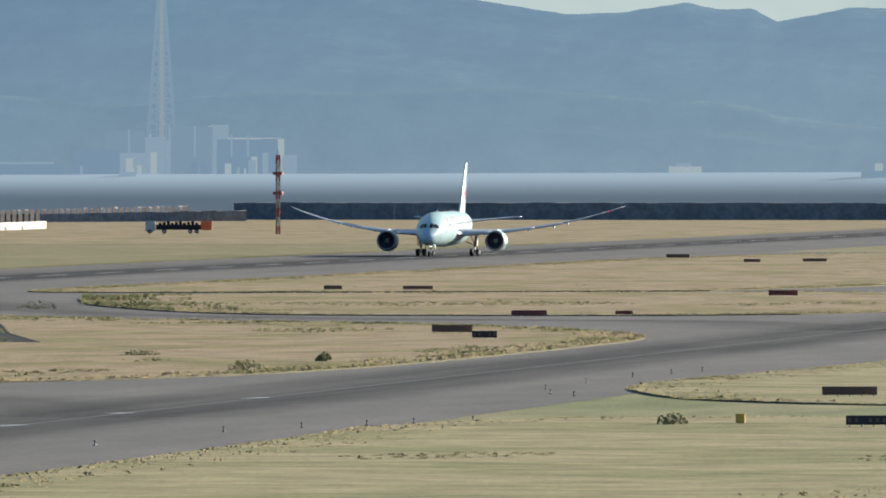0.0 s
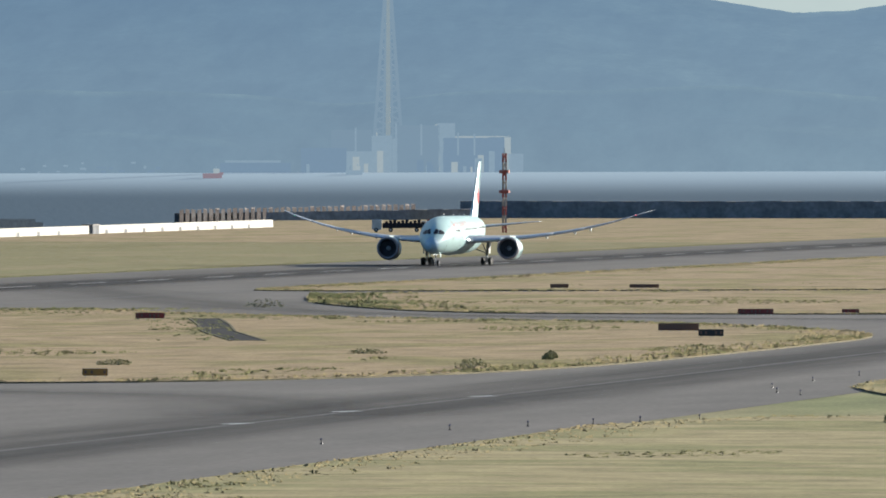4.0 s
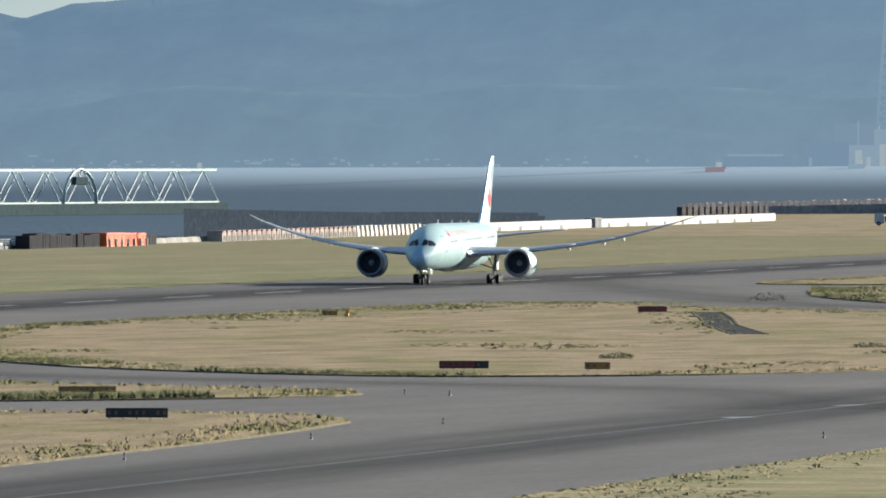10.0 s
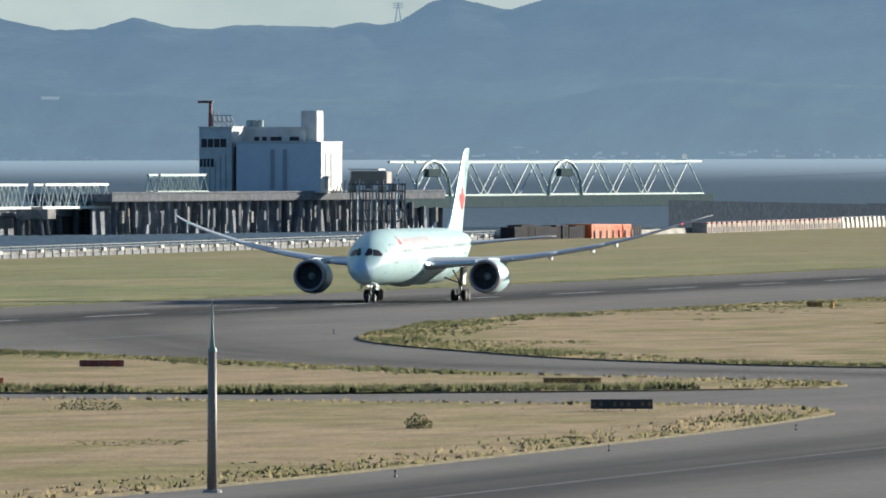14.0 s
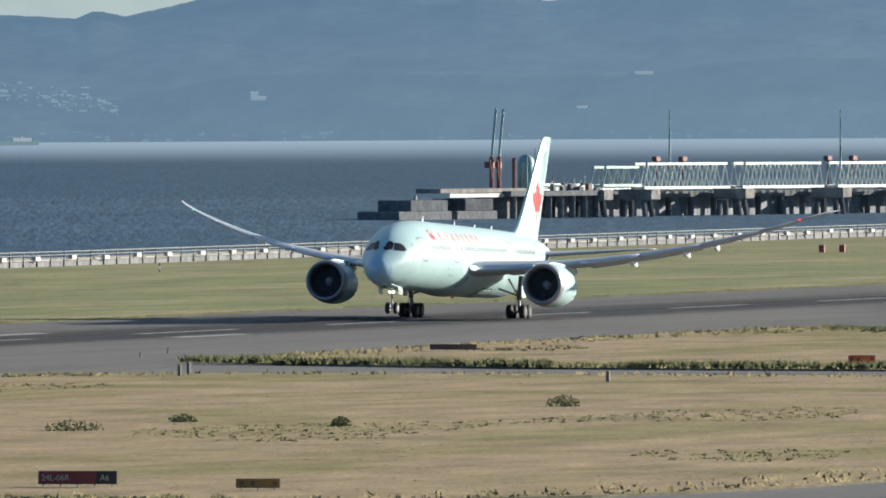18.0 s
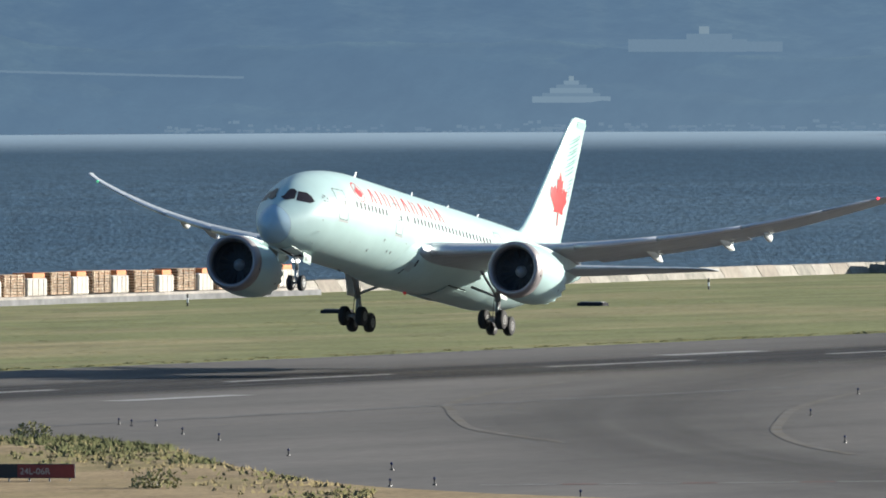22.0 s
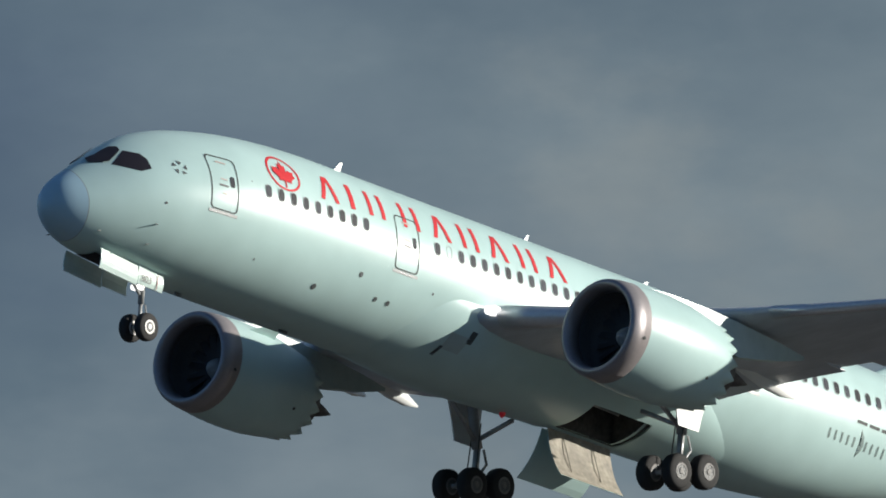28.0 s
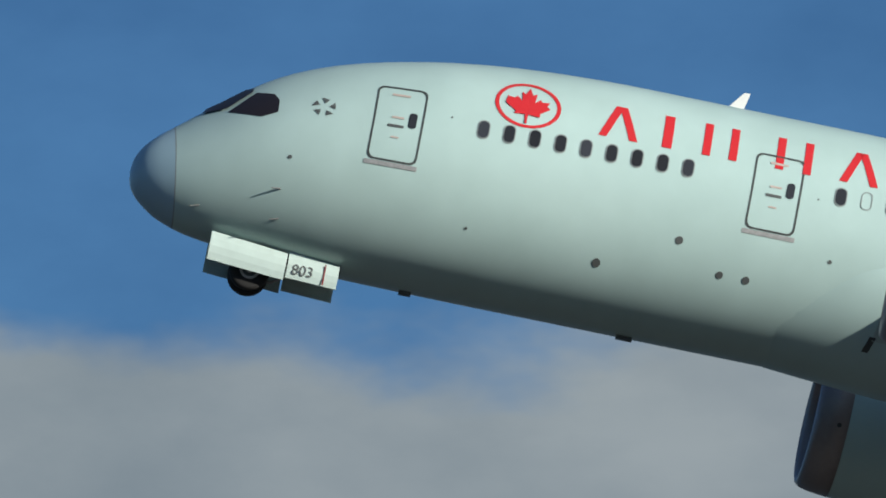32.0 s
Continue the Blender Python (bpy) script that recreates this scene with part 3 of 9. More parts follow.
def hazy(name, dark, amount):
    """Wooded slopes behind many kilometres of bright air: its haze, stronger towards the sun and low down, is painted
    in as emission.
    """
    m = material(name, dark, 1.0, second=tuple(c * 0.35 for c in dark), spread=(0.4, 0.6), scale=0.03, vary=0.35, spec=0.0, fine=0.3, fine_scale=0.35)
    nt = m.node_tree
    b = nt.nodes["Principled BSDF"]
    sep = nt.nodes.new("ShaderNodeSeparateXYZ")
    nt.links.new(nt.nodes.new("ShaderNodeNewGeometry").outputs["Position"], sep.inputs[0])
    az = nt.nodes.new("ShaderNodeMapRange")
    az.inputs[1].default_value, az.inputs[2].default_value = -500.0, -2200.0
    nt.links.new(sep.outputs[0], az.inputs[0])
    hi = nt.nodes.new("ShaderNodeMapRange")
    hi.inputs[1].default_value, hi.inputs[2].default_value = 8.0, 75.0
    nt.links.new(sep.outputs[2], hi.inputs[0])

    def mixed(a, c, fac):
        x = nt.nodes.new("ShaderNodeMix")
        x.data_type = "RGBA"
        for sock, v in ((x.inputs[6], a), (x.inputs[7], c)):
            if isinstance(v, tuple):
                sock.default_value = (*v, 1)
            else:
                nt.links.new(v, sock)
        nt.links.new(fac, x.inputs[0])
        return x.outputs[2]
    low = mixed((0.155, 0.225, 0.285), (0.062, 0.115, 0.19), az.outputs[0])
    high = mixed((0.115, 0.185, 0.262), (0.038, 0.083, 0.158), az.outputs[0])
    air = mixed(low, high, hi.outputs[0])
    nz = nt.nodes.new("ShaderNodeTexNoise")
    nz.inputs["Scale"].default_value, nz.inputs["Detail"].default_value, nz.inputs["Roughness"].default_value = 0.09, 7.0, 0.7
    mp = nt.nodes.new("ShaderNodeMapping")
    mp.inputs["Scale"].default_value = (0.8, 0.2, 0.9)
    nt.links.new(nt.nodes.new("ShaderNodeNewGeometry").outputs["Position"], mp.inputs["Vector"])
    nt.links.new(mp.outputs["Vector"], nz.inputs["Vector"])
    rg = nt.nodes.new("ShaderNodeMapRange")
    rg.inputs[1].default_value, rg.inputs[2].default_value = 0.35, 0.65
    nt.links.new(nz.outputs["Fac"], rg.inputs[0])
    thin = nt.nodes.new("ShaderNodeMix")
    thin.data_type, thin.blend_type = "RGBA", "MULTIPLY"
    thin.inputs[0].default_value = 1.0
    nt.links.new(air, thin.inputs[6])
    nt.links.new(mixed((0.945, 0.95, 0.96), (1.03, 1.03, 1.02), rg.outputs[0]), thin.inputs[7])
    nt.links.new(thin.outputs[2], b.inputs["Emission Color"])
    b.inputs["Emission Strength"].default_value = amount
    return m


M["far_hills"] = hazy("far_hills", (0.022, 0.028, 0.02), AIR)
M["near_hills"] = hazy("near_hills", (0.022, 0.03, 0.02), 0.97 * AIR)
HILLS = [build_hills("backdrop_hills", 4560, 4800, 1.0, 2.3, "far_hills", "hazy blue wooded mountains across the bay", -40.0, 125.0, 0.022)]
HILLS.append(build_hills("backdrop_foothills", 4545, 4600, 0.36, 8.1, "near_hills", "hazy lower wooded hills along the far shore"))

# island ground: one sheet from behind the camera to the sea wall
def wall_x(y):
    """The line of the sea wall along the seaward side."""
    return -497 - 0.034 * (y - 1050)


GROUND = [(420, -2600), (420, 4100), (-380, 4165), (-560, 4150), (-614, 4133), (-611, 4020), (-656, 3945), (-625, 3840), (wall_x(3560), 3560), (wall_x(2000), 2000), (wall_x(1050), 1050), (wall_x(1024), 1024), (-549, 1023), (-549, -2600)]
flat("ground", GROUND, 0.0, "green_grass", "mown green and straw-coloured airfield grass", "ground", thick=6.0)
flat("runway", [(-373, -2500), (-299, -2500), (-299, 4100), (-373, 4100)], 0.02, "asphalt", "grey grooved asphalt runway", "runway")
flat("taxiway", [(-299.0, -2500), (-128, -2500), (-128, 1600), (-60, 2700), (-299.0, 2700)], 0.016, "asphalt", "worn grey asphalt taxiways and exits", "taxiway")
GRASS_Z = 0.15
ISLANDS = {
    "loop": [(-165, 1400), (-164, 1307), (-165, 1166), (-180, 1106), (-203, 1090), (-219, 1104), (-238, 1130), (-252, 1162), (-270, 1205), (-284, 1250), (-293, 1310), (-300, 1355), (-302, 1420), (-301, 1500), (-299, 1600), (-286, 1634), (-262, 1574), (-228, 1530), (-204, 1507), (-182, 1460)],
    "strip": [(-190, 1000), (-199, 1031), (-228, 1053), (-257, 1103), (-276, 1135), (-290, 1160), (-300, 1170), (-303, 1142), (-303, 1014), (-296, 984), (-269, 970), (-225, 969)],
    "large": [(-176, 930), (-171, 868), (-169, 800), (-167, 700), (-172, 640), (-190, 624), (-200, 628), (-211, 638), (-223, 656), (-237, 682), (-258, 727), (-268, 754), (-280, 798), (-291, 832), (-301, 885), (-301, 917), (-291, 945), (-250, 949), (-207, 940)],
    "near_exit": [(-238, 600), (-264, 645), (-277, 671), (-290, 690), (-301, 690), (-302, 600), (-302, 470), (-172, 470), (-172, 560), (-200, 585)],
    "far_exit": [(-303, 1850), (-308, 1900), (-303, 2050), (-301, 2690), (-180, 2690), (-195, 1905), (-256, 1872)],
    "far_small": [(-256, 1853), (-290, 1820), (-272, 1706), (-257, 1652), (-244, 1612), (-226, 1586), (-164, 1595), (-150, 1800), (-195, 1885)],
    "beyond": [(-135, 1500), (-165, 1620), (-150, 1800), (-150, 2690), (-60, 2690), (-125, 1600)],
    "east": [(-131, 1080), (-121, 1033), (-104, 1011), (-60, 1003), (20, 1003), (20, 1600), (-110, 1590), (-125, 1214), (-133, 1110)],
    "front": [(-128, 470), (-128, 886), (-129, 925), (-121, 958), (-100, 965), (20, 968), (20, 470)],
}
GRASS_OF = {"east": "pale_grass", "front": "pale_grass"}
for key, poly in ISLANDS.items():
    poly = smooth_poly(poly, 2)
    ISLANDS[key] = poly
    flat("grass_" + key, poly, GRASS_Z, GRASS_OF.get(key, "dry_grass"), "dry straw-coloured grass between taxiways" if key not in GRASS_OF else "yellow-green rough grass beside the taxiway", "grass", thick=0.16)
flat("far_grass", [(-374, 2950), (-374, 4163), (-556, 4146), (-608, 4128), (-606, 4016), (-650, 3943), (-621, 3842), (wall_x(3560) + 4, 3560), (wall_x(2950) + 4, 2950)], 0.02, "dry_grass", "dry tan grass at the far end of the island", "grass")
# unseen dark sheets, added to lessen light bounced onto the airliner's belly
flat("apron", [(-298.9, -2500), (419, -2500), (419, 440), (-298.9, 440)], 0.03, "bounce_cut_asphalt", "unseen dark asphalt sheet added to cut bounced light", "apron")
flat("seaward_apron", [(-548, -2500), (-373.1, -2500), (-373.1, 760), (-548, 760)], 0.03, "bounce_cut_asphalt", "unseen dark seaward sheet added to cut bounced light", "apron")
# ---- the airliner ----
# Stations are metres aft of the nose; the thing's origin lies on the ground between the main wheels.
PIVOT = 28.69
TOP = ((0, 3.5), (0.03, 3.72), (0.1, 3.9), (0.25, 4.13), (0.6, 4.46), (1.04, 4.78), (1.6, 5.19), (2.2, 5.66), (2.7, 6.06), (3.3, 6.45), (3.9, 6.75), (4.8, 7.09), (5.9, 7.38), (7.5, 7.68), (9, 7.86),
       (10.5, 7.96), (12, 8.0), (36, 8.0), (42, 7.95), (47, 7.75), (51, 7.42), (54, 7.0), (55.6, 6.62), (55.9, 6.45))
LOW = ((0, 3.5), (0.03, 3.27), (0.1, 3.09), (0.25, 2.90), (0.5, 2.71), (0.94, 2.47), (2.0, 2.19), (3.3, 2.06), (5.8, 1.93), (9, 1.91), (36, 1.91), (40, 2.22), (44, 3.0), (48, 4.1), (52, 5.2), (55.6, 6.05), (55.9, 6.2))
WIDE = ((0, 0), (0.03, 0.19), (0.1, 0.34), (0.25, 0.53), (0.5, 0.74), (1, 1.03), (1.6, 1.33), (2.2, 1.62), (3, 1.96), (4, 2.29), (5, 2.52), (6.5, 2.74), (8, 2.85), (10, 2.885), (36, 2.885), (42, 2.62), (46, 2.1), (50, 1.42), (53, 0.85), (55.6, 0.3), (55.9, 0.14))


def spline(tab, x):
    """A smooth curve through the table's points."""
    n = len(tab)
    i = 0
    while i < n - 2 and x > tab[i + 1][0]:
        i += 1
    (x0, y0), (x1, y1) = tab[i], tab[i + 1]
    h = x1 - x0
    d = (y1 - y0) / h

    def slope(k):
        if k <= 0 or k >= n - 1:
            return d
        a = (tab[k][1] - tab[k - 1][1]) / (tab[k][0] - tab[k - 1][0])
        b = (tab[k + 1][1] - tab[k][1]) / (tab[k + 1][0] - tab[k][0])
        return 0.0 if a * b <= 0 else 2 * a * b / (a + b)
    s0, s1 = slope(i), slope(i + 1)
    t = min(1.0, max(0.0, (x - x0) / h))
    return y0 * (2 * t ** 3 - 3 * t * t + 1) + h * s0 * (t ** 3 - 2 * t * t + t) + y1 * (3 * t * t - 2 * t ** 3) + h * s1 * (t ** 3 - t * t)


def section(s):
    top, low = spline(TOP, s), spline(LOW, s)
    return (top + low) / 2, max(0.001, (top - low) / 2), max(0.001, spline(WIDE, s))


def egg(s, k):
    """How far the cockpit's roof draws in: the section is narrower above its middle near the nose."""
    return 1 - 0.30 * max(0.0, min(1.0, s / 1.2)) * max(0.0, min(1.0, (7.5 - s) / 4.5)) * max(0.0, k) ** 2


def skin(s, z, side=1, out=0.012):
    """The point of the fuselage's skin at a station and height on the port side (side 1) or the starboard side."""
    c, hh, hw = section(s)
    k = max(-0.999, min(0.999, (z - c) / hh))
    n = Vector((math.sqrt(1 - k * k) / hw, 0, k / hh)).normalized()
    return Vector((side * (hw * egg(s, k) * math.sqrt(1 - k * k) + out * n.x), s - PIVOT, z + out * n.z))


def loft(bm, stations, n=72):
    rings = []
    for s in stations:
        lean = 0.19 * max(0.0, min(1.0, (4.5 - s) / 3.0))
        ring = []
        for k in range(n):
            at, a = s, k * math.tau / n
            for _ in range(3 if lean else 0):
                c, hh, hw = section(at)
                at = max(0.002, s - lean * (c + hh * math.cos(a) - 3.6) * min(1.0, s))
            c, hh, hw = section(at)
            tip = 0.22 * max(0.0, 1 - at / 1.6) ** 1.1
            ring.append(bm.verts.new((hw * egg(at, math.cos(a)) * math.sin(a), at + tip - PIVOT, c + hh * math.cos(a))))
        rings.append(ring)
    for p, q in zip(rings, rings[1:]):
        for k in range(n):
            bm.faces.new((p[k], p[(k + 1) % n], q[(k + 1) % n], q[k]))
    return rings


def steps(a, b, d):
    k = max(1, round((b - a) / d))
    return [a + (b - a) * i / k for i in range(k + 1)]


airliner = thing("airliner", pose(RUN_X, 2584.8, 0), "pale ice-green twin-engine airliner with red tail emblem taking off", "airplane")


def build_fuselage():
    bm = bmesh.new()
    rings = loft(bm, [0.003, 0.03, 0.07, 0.12, 0.2, 0.32, 0.5, 0.75, 0.98, 1.205])
    bm.faces.new(rings[0])
    part("radome", bm, "radome", airliner, "blue-grey nose cone", smooth=True)
    bm = bmesh.new()
    loft(bm, [1.205, 1.235])
    part("radome_seam", bm, "window_rim", airliner, smooth=True)
    bm = bmesh.new()
    rings = loft(bm, steps(1.235, 12, 0.28) + steps(12, 36, 1.5)[1:] + steps(36, 55.6, 0.6)[1:])
    bm.faces.new(rings[-1])
    for f in bm.faces[:]:
        m = f.calc_center_median()
        c, hh, hw = section(m.y + PIVOT)
        if 26.9 < m.y + PIVOT < 30.1 and m.z < c - hh * 0.75 and abs(m.x) > 0.15:
            bm.faces.remove(f)
    part("fuselage", bm, "ac_paint", airliner, "pale ice-green fuselage", smooth=True)
    bm = bmesh.new()
    rings = loft(bm, [55.3, 55.75, 55.9])
    bm.faces.new(rings[-1])
    for v in bm.verts:
        v.co.x *= 1.06
        v.co.z = 6.3 + (v.co.z - 6.3) * 1.05
    part("exhaust_cone", bm, "strut", airliner, "bare metal tail exhaust", smooth=True)


def belly_point(s, ang, out=0.0):
    """On the fairing's skin: the fuselage's lower half swollen outwards, ang from the keel upwards."""
    c, hh, hw = section(min(max(s, 10), 36))
    k = math.sin(max(0.0, min(1.0, (s - 16.3) / 5.5, (34.6 - s) / 4.5)) * math.pi / 2)
    up = radians(40 + 39 * math.sin(max(0.0, min(1.0, (s - 16.3) / 2.6, (34.6 - s) / 4.0)) * math.pi / 2))
    f = 1 - min(1.0, abs(ang) / up) ** 5
    a = max(-up, min(up, ang))
    bx, bz = 1 + (0.008 + 0.11 * k) * f - 0.004, 1 + (0.008 + 0.095 * k * (1 - 0.85 * max(0.0, min(1.0, (s - 20.5) / 6.0)))) * f - 0.004
    return Vector(((hw * bx + out) * math.sin(a), s - PIVOT, c - (hh * bz + out) * math.cos(a)))


def build_belly():
    """The fairing under the wing's roots: wider and lower than the fuselage."""
    bm = bmesh.new()
    n = 40
    rings = [[bm.verts.new(belly_point(s, radians(79 * (2 * j / n - 1)))) for j in range(n + 1)] for s in steps(16.3, 34.6, 0.4)]
    for p, q in zip(rings, rings[1:]):
        for j in range(n):
            s, a = (p[j].co.y + q[j].co.y) / 2 + PIVOT, abs(79 * ((2 * j + 1) / n - 1))
            if 26.9 < s < 30.1 and 3 < a < 39:
                continue
            if (p[j].co - p[j + 1].co).length > 1e-5 or (q[j].co - q[j + 1].co).length > 1e-5:
                bm.faces.new((p[j], p[j + 1], q[j + 1], q[j]))
    part("belly_fairing", bm, "ac_paint", airliner, "bulged belly fairing between the wing roots", smooth=True)
    for side in (1, -1):
        # the wheel well: four walls and a roof above the opening in the skin
        bm = bmesh.new()
        ends = []
        for s in (26.85, 30.15):
            low = [belly_point(s, side * radians(a), -0.01) for a in (4, 11, 18, 25, 32, 39.4)]
            ends.append([[bm.verts.new(p) for p in low], [bm.verts.new((p.x, p.y, 3.7)) for p in low]])
        for low, high in ends:
            for k in range(5):
                bm.faces.new((low[k], low[k + 1], high[k + 1], high[k]))
        (la, ha), (lb, hb) = ends
        for k in (0, 5):
            bm.faces.new((la[k], lb[k], hb[k], ha[k]))
        for k in range(5):
            bm.faces.new((ha[k], ha[k + 1], hb[k + 1], hb[k]))
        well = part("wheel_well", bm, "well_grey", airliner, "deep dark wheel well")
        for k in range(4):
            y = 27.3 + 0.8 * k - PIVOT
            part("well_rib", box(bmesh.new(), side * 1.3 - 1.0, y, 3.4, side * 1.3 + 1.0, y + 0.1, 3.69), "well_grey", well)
        for k, (x, z) in enumerate(((0.45, 3.1), (0.8, 3.3), (1.7, 2.9), (2.0, 3.2))):
            part("well_pipe", tube(bmesh.new(), (side * x, 26.9 - PIVOT, z), (side * (x + 0.05 * k), 30.1 - PIVOT, z - 0.1), 0.04 + 0.015 * (k % 2), n=6), "strut", well)
        for name, s0, s1, a0, a1, lean, mat in (("air_inlet", 18.42, 18.58, 36, 45, 0.12, "seam"), ("air_inlet", 19.5, 19.78, 52, 61, 0.1, "seam"), ("inlet_ramp", 18.6, 19.5, 43, 56, 0.1, "belly_grey")):
            bm = bmesh.new()
            rows = [[bm.verts.new(belly_point(s0 + (s1 - s0) * u + lean * v, side * radians(a0 + (a1 - a0) * v), 0.012)) for v in (0, 0.25, 0.5, 0.75, 1)] for u in (0, 0.2, 0.4, 0.6, 0.8, 1)]
            for p, q in zip(rows, rows[1:]):
                for k in range(4):
                    bm.faces.new((p[k], p[k + 1], q[k + 1], q[k]))
            part(name, bm, mat, airliner, smooth=True)


def foil(bm, sections, n=12):
    """A wing through sections: (leading edge, chord, thickness ratio, origin of the section, camber direction up, span direction)."""
    rings = []
    for le, chord, thick, up in sections:
        ring = []
        pts = []
        for j in range(n + 1):
            u = 0.5 - 0.5 * math.cos(math.pi * j / n)
            t = thick * 5 * (0.2969 * math.sqrt(u) - 0.126 * u - 0.3516 * u * u + 0.2843 * u ** 3 - 0.1036 * u ** 4)
            pts.append((u, t))
        for u, t in pts:
            ring.append(bm.verts.new(le + Vector((0, chord * u, 0)) + up * (chord * (t * 1.05 + 0.012 * math.sin(math.pi * u)))))
        for u, t in pts[-2:0:-1]:
            ring.append(bm.verts.new(le + Vector((0, chord * u, 0)) + up * (chord * (-t * 0.8 + 0.012 * math.sin(math.pi * u)))))
        rings.append(ring)
    for p, q in zip(rings, rings[1:]):
        for k in range(len(p)):
            bm.faces.new((p[k], p[(k + 1) % len(p)], q[(k + 1) % len(p)], q[k]))
    bm.faces.new(rings[0])
    bm.faces.new(rings[-1])
    return bm


# span, leading edge station, chord, height, thickness: the wing as it bends in flight
WING = ((1.5, 18.6, 13.2, 3.8, 0.125), (3.1, 19.75, 12.0, 4.0, 0.125), (6, 21.8, 9.9, 4.37, 0.115), (9.8, 24.5, 7.7, 4.87, 0.11), (14, 27.5, 6.3, 5.69, 0.105), (18, 30.3, 5.2, 6.65, 0.10), (22, 33.1, 4.05, 7.85, 0.095),
        (25, 35.3, 3.1, 8.95, 0.09), (27, 36.9, 2.45, 9.75, 0.09), (28.5, 38.5, 1.85, 10.4, 0.085), (29.5, 40.3, 1.15, 10.85, 0.08), (30.06, 42.2, 0.3, 11.1, 0.08))
ROOT = (3.0, 3.9)


def wing_at(y):
    tab = lambda i: tuple((w[0], w[i]) for w in WING)
    return tuple(spline(tab(i), y) for i in (1, 2, 3, 4))


def wing_frame(side):
    """The wing's hinge for its bending, at the root."""
    return Matrix.Translation((side * ROOT[0], 24 - PIVOT, ROOT[1]))


def build_wing(side):
    inv = wing_frame(side).inverted()
    pts = [1.5, 3.1, 4.5, 6, 8, 9.8, 12, 14, 16, 18, 20, 22, 23.5, 25, 26, 27, 27.8, 28.5, 29, 29.5, 29.8, 30.06]

    def sect(y, front=0.0, back=1.0):
        le, c, z, th = wing_at(y)
        return Vector((side * y, le - PIVOT, z)), c, th, Vector((0, 0, 1))
    bm = foil(bmesh.new(), [sect(y) for y in pts])
    bm.transform(inv)
    wing = part("wing", bm, "grey_wing", airliner, "swept grey wing with raked tip", smooth=True, at=wing_frame(side))
    # bright slats along the leading edge
    for a, b in ((3.4, 8.6), (11.2, 15.6), (15.7, 20.2), (20.3, 24.6), (24.7, 27.2)):
        bm = bmesh.new()
        rows = []
        for y in steps(a, b, 1.1):
            le, c, z, th = wing_at(y)
            rows.append([bm.verts.new((side * y, le - PIVOT + c * u - 0.02, z + c * v)) for u, v in ((0.1, th * 0.42), (0.03, th * 0.29), (-0.004, 0.004), (0.02, -th * 0.2), (0.05, -th * 0.27), (0.05, -th * 0.2), (0.1, th * 0.34))])
        for p, q in zip(rows, rows[1:]):
            for k in range(7):
                bm.faces.new((p[k], p[(k + 1) % 7], q[(k + 1) % 7], q[k]))
        bm.faces.new(rows[0])
        bm.faces.new(rows[-1])
        bm.transform(inv)
        part("slat", bm, "slat_metal", wing, "polished leading-edge slat", smooth=True)
    # flap panels a little lowered
    for a, b, frac in ((3.5, 9.2, 0.2), (10.6, 19.5, 0.24)):
        bm = bmesh.new()
        rows = []
        for y in steps(a, b, 1.5):
            le, c, z, th = wing_at(y)
            d = c * frac
            y0 = le - PIVOT + c * (1.02 - frac)
            rows.append([bm.verts.new((side * y, y0 + d * u, z + c * 0.004 + d * v)) for u, v in ((0, -0.03), (0.1, 0.05), (0.5, 0.0), (1.0, -0.10), (0.5, -0.10))])
        for p, q in zip(rows, rows[1:]):
            for k in range(5):
                bm.faces.new((p[k], p[(k + 1) % 5], q[(k + 1) % 5], q[k]))
        bm.faces.new(rows[0])
        bm.faces.new(rows[-1])
        bm.transform(inv)
        part("flap", bm, "grey_wing", wing, "lowered trailing-edge flap")
    # flap track fairings
    for y, ln in ((6.3, 3.6), (13.9, 3.3), (18.2, 2.9), (20.6, 1.5)):
        le, c, z, th = wing_at(y)
        bm = bmesh.new()
        e = le + c
        lathe(bm, [(e - ln * 0.8, 0.02), (e - ln * 0.6, 0.16), (e - ln * 0.2, 0.24), (e + ln * 0.1, 0.19), (e + ln * 0.32, 0.03)], 14)
        bm.transform(Matrix.Translation((side * y, e - PIVOT, z - 0.26)) @ pose(0, 0, 0, -9, 0, 0) @ Matrix.Translation((0, -e, 0)) @ Matrix.Diagonal((0.8, 1, 1.35, 1)))
        bm.transform(inv)
        part("flap_fairing", bm, "white_part", wing, "pale pointed flap-track fairing", smooth=True)
    # navigation light, static wicks and the white tip
    le, c, z, th = wing_at(27.6)
    bm = lathe(bmesh.new(), [(-0.14, 0.01), (-0.08, 0.07), (0.05, 0.09), (0.12, 0.02)], 10)
    bm.transform(inv @ Matrix.Translation((side * 27.6, le - PIVOT + 0.02, z)))
    part("navigation_light", bm, "light_red" if side > 0 else "light_green", wing, "glowing wing-tip light", smooth=True)
    for y in (23, 24.5, 26, 27.3):
        le, c, z, th = wing_at(y)
        bm = tube(bmesh.new(), (side * y, le + c - PIVOT - 0.05, z), (side * y, le + c - PIVOT + 0.32, z - 0.02), 0.012, 0.006, 5)
        bm.transform(inv)
        part("static_wick", bm, "seam", wing)
    # landing light in the root
    bm = bmesh.new()
    le, c, z, th = wing_at(3.25)
    box(bm, side * 3.12 - 0.2, le - PIVOT - 0.1, z - 0.02, side * 3.12 + 0.28, le - PIVOT + 0.3, z + 0.34, 0.05)
    bm.transform(inv)
    part("landing_light", bm, "light_white", wing, "white landing light in the wing root")
    return wing


